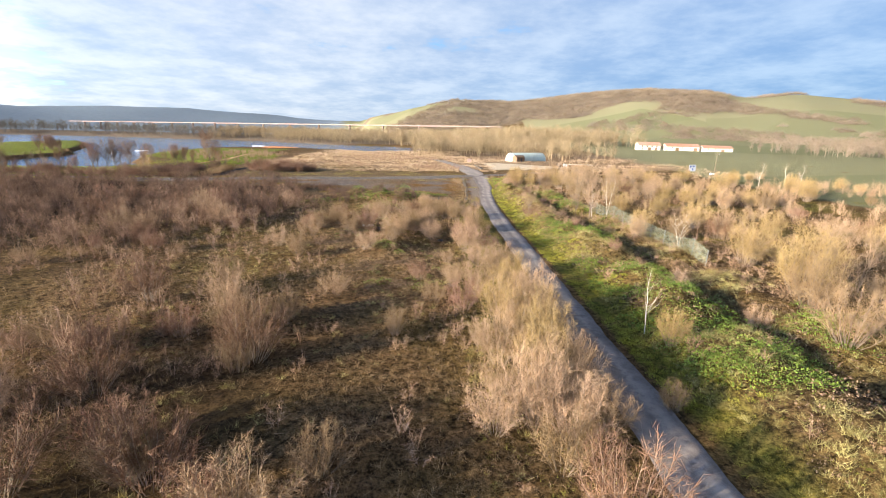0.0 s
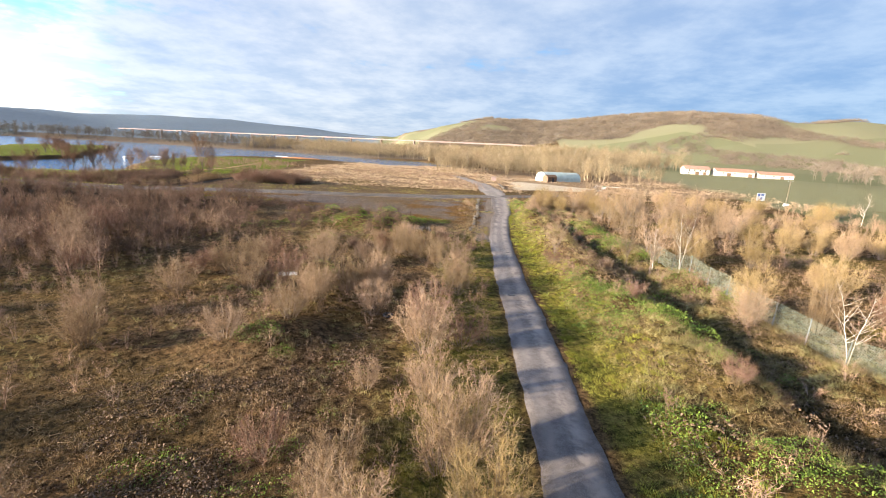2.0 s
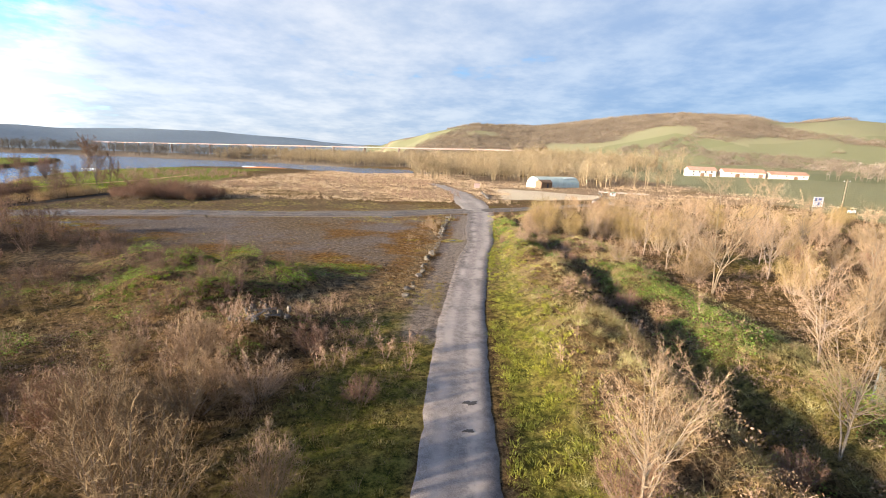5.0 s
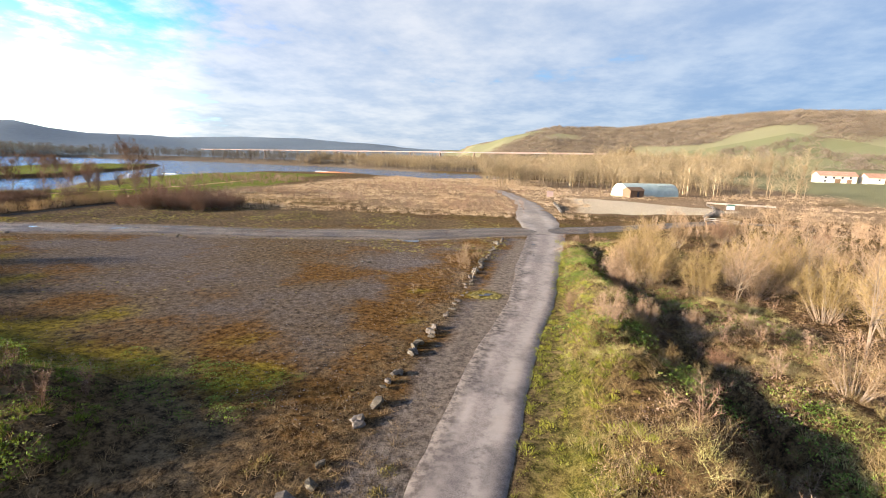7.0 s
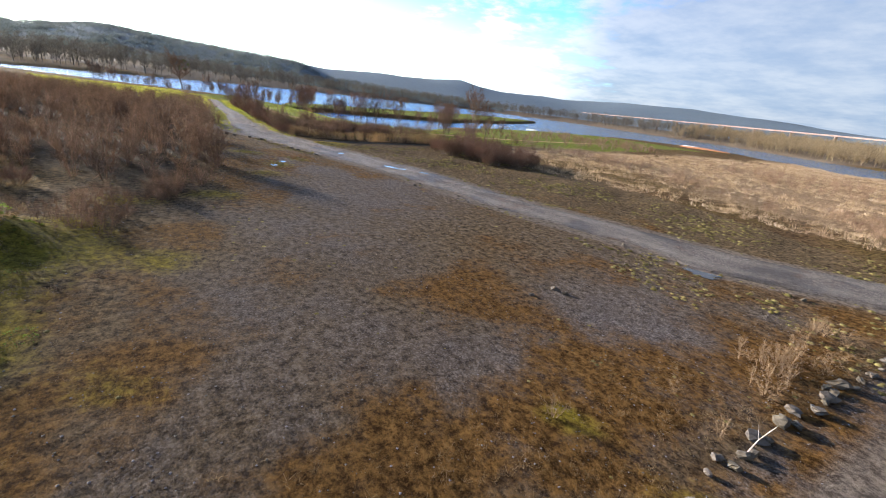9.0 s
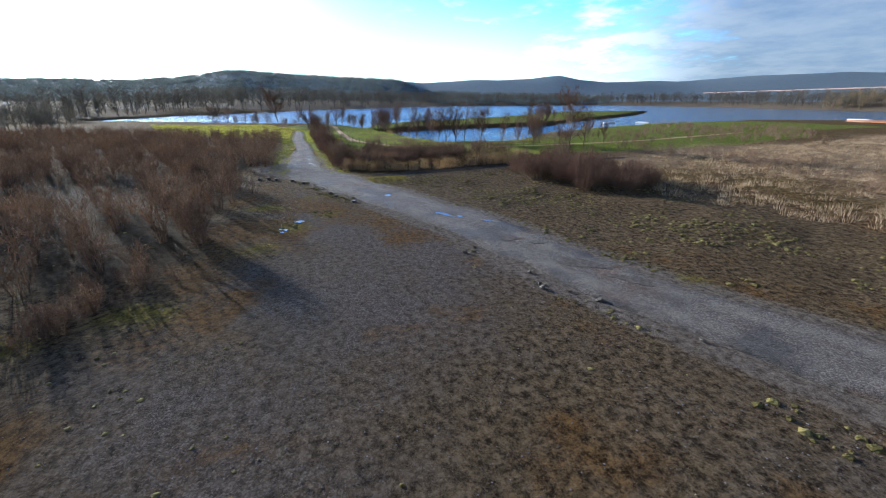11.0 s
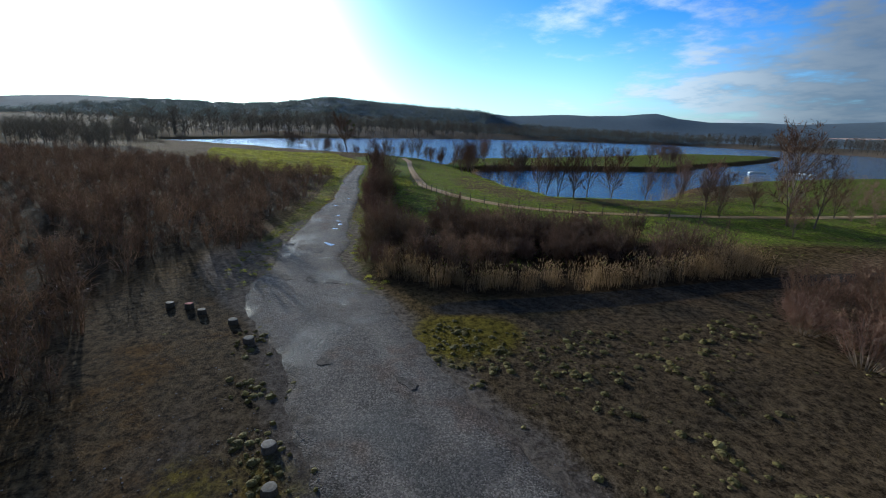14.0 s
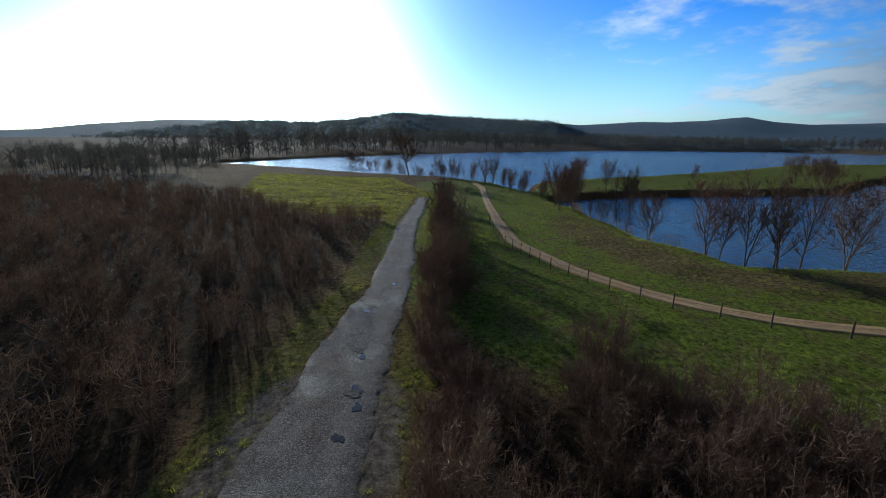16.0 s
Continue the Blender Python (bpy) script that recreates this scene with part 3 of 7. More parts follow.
def tree_bufs(r, h, crown, limbs, twigs, trunk=0.02, low=0.22, width=0.035, stems=1, up_pull=0.5):
    """A bare tree: trunk or trunks, limbs, branches and a crown of fine twigs with gaps."""
    wood, fine = Buf(), Buf()
    for st in range(stems):
        lean = r.normal(size=2) * (0.05 if stems == 1 else 0.14) * h
        s = np.linspace(0, 1, 7)[:, None]
        pts = np.c_[s**1.3 * lean[0], s**1.3 * lean[1], s * h * r.uniform(0.86, 1.0)] + r.normal(size=(7, 3)) * [0.012 * h, 0.012 * h, 0] * s
        pts[0, 2] = -0.2
        tube(wood, pts, trunk * h * (1 - 0.93 * s[:, 0]) ** 0.9 / stems**0.5, 6)
        for k in range(limbs):
            t = r.uniform(low, 0.95)
            p = np.array([np.interp(t, s[:, 0], pts[:, c]) for c in range(3)])
            a = r.uniform(0, 2 * math.pi)
            reach = crown * (1.15 - t) ** 0.6 * r.uniform(0.6, 1.1)
            q = np.linspace(0, 1, 4)[:, None]
            limb = p + np.c_[q * math.cos(a) * reach, q * math.sin(a) * reach, q**1.25 * reach * up_pull * r.uniform(0.7, 1.8)] + r.normal(size=(4, 3)) * 0.05 * reach * q
            r0 = trunk * h * 0.4 * (1.05 - t) + 0.008
            tube(wood, limb, r0 * np.array([1, 0.65, 0.4, 0.15]), 3)
            t2 = r.uniform(0.25, 1, twigs)
            at = np.stack([np.interp(t2, q[:, 0], limb[:, c]) for c in range(3)], 1)
            ways = unit(unit(limb[-1] - limb[0]) * 0.8 + r.normal(size=(twigs, 3)) * 0.6 + [0, 0, 0.35])
            long = reach * r.uniform(0.25, 0.55, twigs)
            tips = at + ways * long[:, None]
            slivers(fine, at, tips, width, r)
            for _ in range(3):
                u = r.uniform(0.25, 0.95, twigs)[:, None]
                b2 = at + (tips - at) * u
                slivers(fine, b2, b2 + unit(ways + r.normal(size=(twigs, 3)) * 0.7) * (long * r.uniform(0.3, 0.6, twigs))[:, None], width * 0.7, r)
    return wood, fine


def leaf_bufs(r, radius, height, leaves, size):
    """A low bramble: arching canes under a ragged coat of leaves."""
    wood, fine = Buf(), Buf()
    for _ in range(14):
        a, out = r.uniform(0, 2 * math.pi), radius * r.uniform(0.5, 1.15)
        s = np.linspace(0, 1, 5)
        tube(wood, np.c_[s * math.cos(a) * out, s * math.sin(a) * out, height * 1.15 * np.sin(s * 2.5 + 0.1)], np.linspace(0.012, 0.004, 5), 3)
    a, rr = r.uniform(0, 2 * math.pi, leaves), radius * np.sqrt(r.uniform(0, 1, leaves))
    top = height * (1 - (rr / radius) ** 2) ** 0.6 * (0.72 + 0.3 * np.sin(a * 3 + r.uniform(0, 6)))
    p = np.c_[rr * np.cos(a), rr * np.sin(a), top * r.uniform(0.55, 1.1, leaves) + 0.03]
    u = unit(r.normal(size=(leaves, 3)) + [0, 0, -0.2])
    w = unit(np.cross(u, r.normal(size=(leaves, 3)) + [0, 0, 1.5]))
    k = (size * r.uniform(0.6, 1.3, leaves))[:, None]
    verts = np.stack([p - u * k, p + w * k * 0.6, p + u * k, p - w * k * 0.6], 1).reshape(-1, 3)
    fine.add(verts, np.arange(4 * leaves).reshape(-1, 4))
    return wood, fine


def merged(name, protos, places, mat, label, category):
    """Past counting: copies of a few forms, joined into one mesh of kind stuff. places: x, y, z, turn, scale, which form."""
    vs, fs, n = [], [], 0
    forms = []
    for p in protos:
        tri = np.array([t for f in p.f for t in ([f] if len(f) == 3 else [(f[0], f[1], f[2]), (f[0], f[2], f[3])])])
        forms.append((p.verts(), tri))
    gx, gy, bend, size = lay_turn(places[:, 0], places[:, 1])
    places = np.c_[gx, gy, places[:, 2], places[:, 3] + bend, places[:, 4] * size, places[:, 5]]
    for x, y, z, turn, s, k in places:
        v, f = forms[int(k)]
        c, q = math.cos(turn), math.sin(turn)
        vs.append(np.c_[(v[:, 0] * c - v[:, 1] * q) * s + x, (v[:, 0] * q + v[:, 1] * c) * s + y, v[:, 2] * s + z])
        fs.append(f + n)
        n += len(v)
    v, f = np.concatenate(vs), np.concatenate(fs)
    me = bpy.data.meshes.new(name)
    me.from_pydata(v.tolist(), [], f.tolist())
    me.materials.append(mat)
    me.update()
    return tagged(new(name, me), label, category, kind="stuff")


# ---- the lie of the land ----
def smooth(x, lo, hi):
    t = np.clip((np.asarray(x, float) - lo) / (hi - lo), 0, 1)
    return t * t * (3 - 2 * t)


def wobble(x, y, scale, seed=0):
    """A cheap rolling noise of about -1 to 1."""
    out, x, y = 0.0, np.asarray(x, float) * scale, np.asarray(y, float) * scale
    for k, (a, b, c, d, w) in enumerate(((1.0, 0.37, 0.3, 1.1, 0.4), (-0.63, 1.21, 1.27, 0.4, 0.3), (1.9, 1.43, -1.7, 2.1, 0.2), (3.3, -2.9, 2.6, 3.7, 0.12))):
        out = out + w * (np.sin(a * x + b * y + 1.7 * k + seed) + np.sin(c * x - d * y + 0.9 * k + 2.3 * seed)) * 0.75
    return out


def edge_distance(x, y, poly):
    """Metres to a closed outline, plus inside it and minus outside."""
    x, y = np.asarray(x, float), np.asarray(y, float)
    p = np.asarray(poly, float)
    best, inside = np.full(x.shape, 1e9), np.zeros(x.shape, bool)
    for (x0, y0), (x1, y1) in zip(p, np.roll(p, -1, 0)):
        dx, dy = x1 - x0, y1 - y0
        t = np.clip(((x - x0) * dx + (y - y0) * dy) / (dx * dx + dy * dy), 0, 1)
        best = np.minimum(best, np.hypot(x - x0 - t * dx, y - y0 - t * dy))
        if y1 != y0:
            inside ^= ((y0 > y) != (y1 > y)) & (x < dx * (y - y0) / dy + x0)
    return np.where(inside, best, -best)


def line_distance(x, y, line):
    x, y = np.asarray(x, float), np.asarray(y, float)
    best = np.full(x.shape, 1e9)
    for (x0, y0), (x1, y1) in zip(line[:-1], line[1:]):
        dx, dy = x1 - x0, y1 - y0
        t = np.clip(((x - x0) * dx + (y - y0) * dy) / (dx * dx + dy * dy), 0, 1)
        best = np.minimum(best, np.hypot(x - x0 - t * dx, y - y0 - t * dy))
    return best


LAKE = [(-400, 35), (-540, 80), (-760, 210), (-1000, 450), (-1050, 760), (-760, 820), (-525, 745), (-362, 718), (-155, 597), (-64, 580), (5, 500), (8, 440), (-48, 376), (-144, 423), (-180, 365), (-163, 313), (-149, 238), (-140, 206), (-123, 187), (-131, 177), (-145, 175), (-176, 180.5), (-221, 187), (-300, 188), (-366, 176), (-395, 110)]
SPIT = [(-209, 172), (-300, 198), (-352, 250), (-495, 382), (-492, 488), (-340, 360), (-250, 295), (-191, 249), (-199, 237), (-210, 221), (-225, 201), (-222, 184)]
LANE = [(9.2, -60), (9.2, -10), (9.25, 15), (9.2, 40), (9.1, 60), (8.9, 75), (8.7, 85), (9.0, 97), (9.2, 104), (9.9, 112), (10.7, 118), (11.0, 125), (11.2, 131), (11.6, 140), (12.2, 160)]
LANE_ON = [(12.0, 158), (10.5, 180), (9.0, 205), (3.0, 250), (-2.0, 290)]
CROSS = [(60, 192), (46, 188), (28, 175), (12, 163), (3, 155.5), (-5, 150), (-15, 143.8), (-22, 140.2), (-30, 137.4), (-36, 136.3), (-41, 136), (-48, 134.8), (-53, 133.8), (-60, 133.3), (-64, 132.3), (-70, 131.8), (-75, 131), (-80, 129.4), (-86, 128.8), (-93, 128.8), (-104, 130.3), (-128, 134), (-150, 136.2), (-190, 140), (-235, 146)]
CROSS_WIDE = [5, 5.5, 6.5, 7.5, 7.0, 6.5, 6.0, 5.7, 5.6, 5.9, 6.0, 5.8, 6.0, 6.6, 6.5, 6.8, 8.3, 7.6, 5.8, 6.0, 5.6, 4.6, 4.2, 3.8, 3.4]
SPUR = [(-72.5, 134), (-73.8, 138), (-73.2, 144.5), (-73.4, 151), (-73.8, 157.5), (-73, 166), (-71, 176)]
PATH = [(-300, 178), (-277, 174), (-230, 166), (-199, 160.5), (-170, 156.5), (-150, 153.5), (-131, 155.3), (-122.2, 158), (-116, 161), (-110.5, 165), (-106.5, 171), (-102.5, 180), (-99, 192), (-97, 210), (-98, 240), (-100, 265)]
WATER = -1.5
# skyline: degrees to the left of +y, degrees up, ridge distance in metres
SKY_NORTH = [(-180, 0.4, 2600), (-60, 2.5, 1700), (-49.6, 3.1, 1500), (-46, 3.6, 1450), (-40, 4.45, 1400), (-35.5, 4.2, 1350), (-33, 5.05, 1350), (-29, 5.3, 1350), (-26, 5.5, 1350), (-17, 4.75, 1400), (-9, 4.1, 1450), (-1.7, 4.1, 1450), (4.6, 3, 1500), (9.5, 1.85, 1800), (11, 1.4, 2600), (15.5, 1.45, 3100), (20, 1.75, 3200), (25, 2, 3200), (31, 2.2, 3200), (38, 2.1, 3100)]
SKY_WEST = [(42, 1.75, 3000), (46, 1.65, 2800), (49, 1.7, 2600), (53.8, 1.75, 2500), (57, 2.45, 2500), (60, 2.1, 2400), (66, 2.05, 2300), (73.5, 1.7, 2100), (76, 1.9, 1700), (79, 2.05, 1600), (87, 2.3, 1500), (95.5, 2.65, 1450), (98.6, 2.1, 1450), (105, 1.55, 1600), (112.6, 1.55, 1700), (120, 1.55, 1700), (127, 0.85, 1800), (132, 0.2, 1900), (141, 0.1, 1900), (180, 0.4, 2600)]
RIDGE = np.array(SKY_NORTH + SKY_WEST, float)


def hill(x, y):
    az = np.degrees(np.arctan2(-(x + 15), y - 92))
    d = np.hypot(x + 15, y - 92)
    up, far = np.interp(az, RIDGE[:, 0], RIDGE[:, 1]), np.interp(az, RIDGE[:, 0], RIDGE[:, 2])
    top = np.tan(np.radians(up)) * far + 9.5
    rise = smooth(d / far, 0.5, 1.0) ** 0.85
    fall = 1 - 0.5 * smooth(d / far, 1.05, 1.7)
    rough = 1 + 0.05 * wobble(x, y, 0.012, 3) * smooth(d, 700, 1500)
    return top * rise * fall * rough


def lake_in(x, y):
    """Plus inside the water, minus on land."""
    jag = 1.6 * wobble(x, y, 0.16, 5)
    return np.minimum(edge_distance(x, y, LAKE), -edge_distance(x, y, SPIT)) + jag


def bank(x, y):
    """The overgrown spoil bank east of the lane, all humps and hollows, and the ditch behind it."""
    along = smooth(y, -30, 20) * (1 - smooth(y, 146, 156))
    crest = 16.2 - 0.02 * (y - 60) + 0.8 * wobble(x * 0, y, 0.12, 5)
    lumps = 0.9 * wobble(x, y, 0.33, 2) + 0.65 * wobble(x, y, 0.8, 3) + 0.4 * wobble(x, y, 1.7, 8)
    top = np.exp(-(((x - crest) / 3.1) ** 2)) * np.maximum(1.35 + 0.8 * lumps, 0.1)
    ditch = np.exp(-(((x - crest - 4.4) / 1.25) ** 2)) * (1.5 + 0.6 * wobble(x, y, 0.5, 4))
    second = np.exp(-(((x - crest - 8.5) / 2.6) ** 2)) * np.maximum(0.5 + 0.6 * lumps, 0)
    return along * (top - ditch + second)


def height(x, y):
    x, y = np.asarray(x, float), np.asarray(y, float)
    near = np.minimum(np.minimum(line_distance(x, y, LANE), line_distance(x, y, CROSS)), np.minimum(line_distance(x, y, PATH), line_distance(x, y, SPUR)))
    calm = smooth(near, 3.4, 8.0)
    yard = smooth(edge_distance(x, y, YARD), -6, 4)
    z = calm * (1 - 0.75 * yard) * (0.16 * wobble(x, y, 0.55, 1) + 0.22 * wobble(x, y, 0.13, 4) + 0.06 * wobble(x, y, 1.9, 6))
    z = z + bank(x, y) * smooth(near, 2.6, 5.0)
    # mossy mounds beside the yard, and the rubble heap
    for mx, my, mr, mh in ((-10.3, 94.5, 2.6, 1.2), (-5.5, 92.5, 2.2, 0.9), (-16.5, 96, 2.8, 1.0), (-22, 98.5, 2.6, 0.8), (-8.5, 88, 2.6, 0.9), (-14, 90, 2.6, 0.9), (-2.6, 82.5, 2.2, 0.6), (-5, 55, 3.0, 0.6), (-6.5, 48, 3.0, 0.6), (-9.8, 64, 2.4, 0.5)):
        z = z + 1.45 * mh * np.exp(-(((x - mx) ** 2 + (y - my) ** 2) / mr**2))
    wet = lake_in(x, y)
    z = z * (1 - smooth(wet, -8, -1)) - 3.2 * smooth(wet, -5.0, 5.0)
    rise = smooth(np.hypot(x + 20, y - 100), 420, 900) * 6.0 * smooth(-wet, 0, 60)
    east = 5.0 * smooth(x + 0.25 * (y - 300), 60, 220) * smooth(y, 60, 260) * smooth(-wet, 0, 30)
    return z + (hill(*lay(x, y)) * smooth(-wet, 0, 80)) + rise + east


SCRUB = [(-37, 107), (-42, 115), (-54, 116.5), (-62, 118.2), (-67, 121), (-77, 118.8), (-86, 118.5), (-93, 123.7), (-125, 126.5), (-160, 131), (-185, 133), (-192, 114), (-240, 95), (-300, 60), (-260, -20), (-150, 0), (-90, 30), (-62, 60), (-52, 84), (-44, 98)]
REEDS = [(-82, 133.5), (-77.5, 138.5), (-76, 143), (-75.5, 151), (-76, 162), (-84, 164), (-92.8, 156), (-101, 145), (-103, 139.5), (-92, 136.5)]
YARD = [(-78, 126), (-66, 123.5), (-54, 118.5), (-43, 117), (-35, 110.5), (-27, 105.5), (-16, 102), (-6, 100), (1, 95), (3.5, 100), (4.5, 120), (6, 150), (-8, 150), (-30, 140), (-52, 130)]

HOLLOW = [(-103, 143), (-107, 147), (-103, 150.5), (-98, 153.5), (-93, 155.5), (-85, 156.5), (-82, 150), (-86, 144), (-95, 142.5)]


def steps(*runs):
    """A line of grid places: (from, to, step) runs."""
    out = [np.arange(a, b, s) for a, b, s in runs]
    return np.unique(np.concatenate(out).round(3))


def stretch(start, end, first, grow):
    out, s, p = [], first, start
    while p < end:
        out.append(p)
        p, s = p + s, s * grow
    return np.array(out + [end])


gx = np.concatenate([-stretch(460, 4700, 6, 1.09)[::-1][:-1], steps((-460, -130, 3.3), (-130, 44, 0.95), (44, 130, 3.0), (130, 300, 7.0)), stretch(302, 4700, 8, 1.09)])
gy = np.concatenate([-stretch(70, 4700, 6, 1.12)[::-1][:-1], steps((-70, 4, 2.5), (4, 168, 0.95), (168, 300, 2.5), (300, 620, 6.0)), stretch(624, 4700, 8, 1.08)])
X, Y = np.meshgrid(gx, gy)
Z = height(X, Y)
nx, ny = len(gx), len(gy)
idx = np.arange(nx * ny).reshape(ny, nx)
quads = np.stack([idx[:-1, :-1], idx[:-1, 1:], idx[1:, 1:], idx[1:, :-1]], -1).reshape(-1, 4)
me = bpy.data.meshes.new("ground")
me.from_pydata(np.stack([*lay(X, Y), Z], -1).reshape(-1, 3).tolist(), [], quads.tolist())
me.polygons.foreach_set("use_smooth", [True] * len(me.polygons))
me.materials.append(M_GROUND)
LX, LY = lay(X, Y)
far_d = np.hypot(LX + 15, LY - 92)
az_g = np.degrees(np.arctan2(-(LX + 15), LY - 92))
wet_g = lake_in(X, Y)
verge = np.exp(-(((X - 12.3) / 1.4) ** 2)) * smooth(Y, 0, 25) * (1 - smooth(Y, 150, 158))
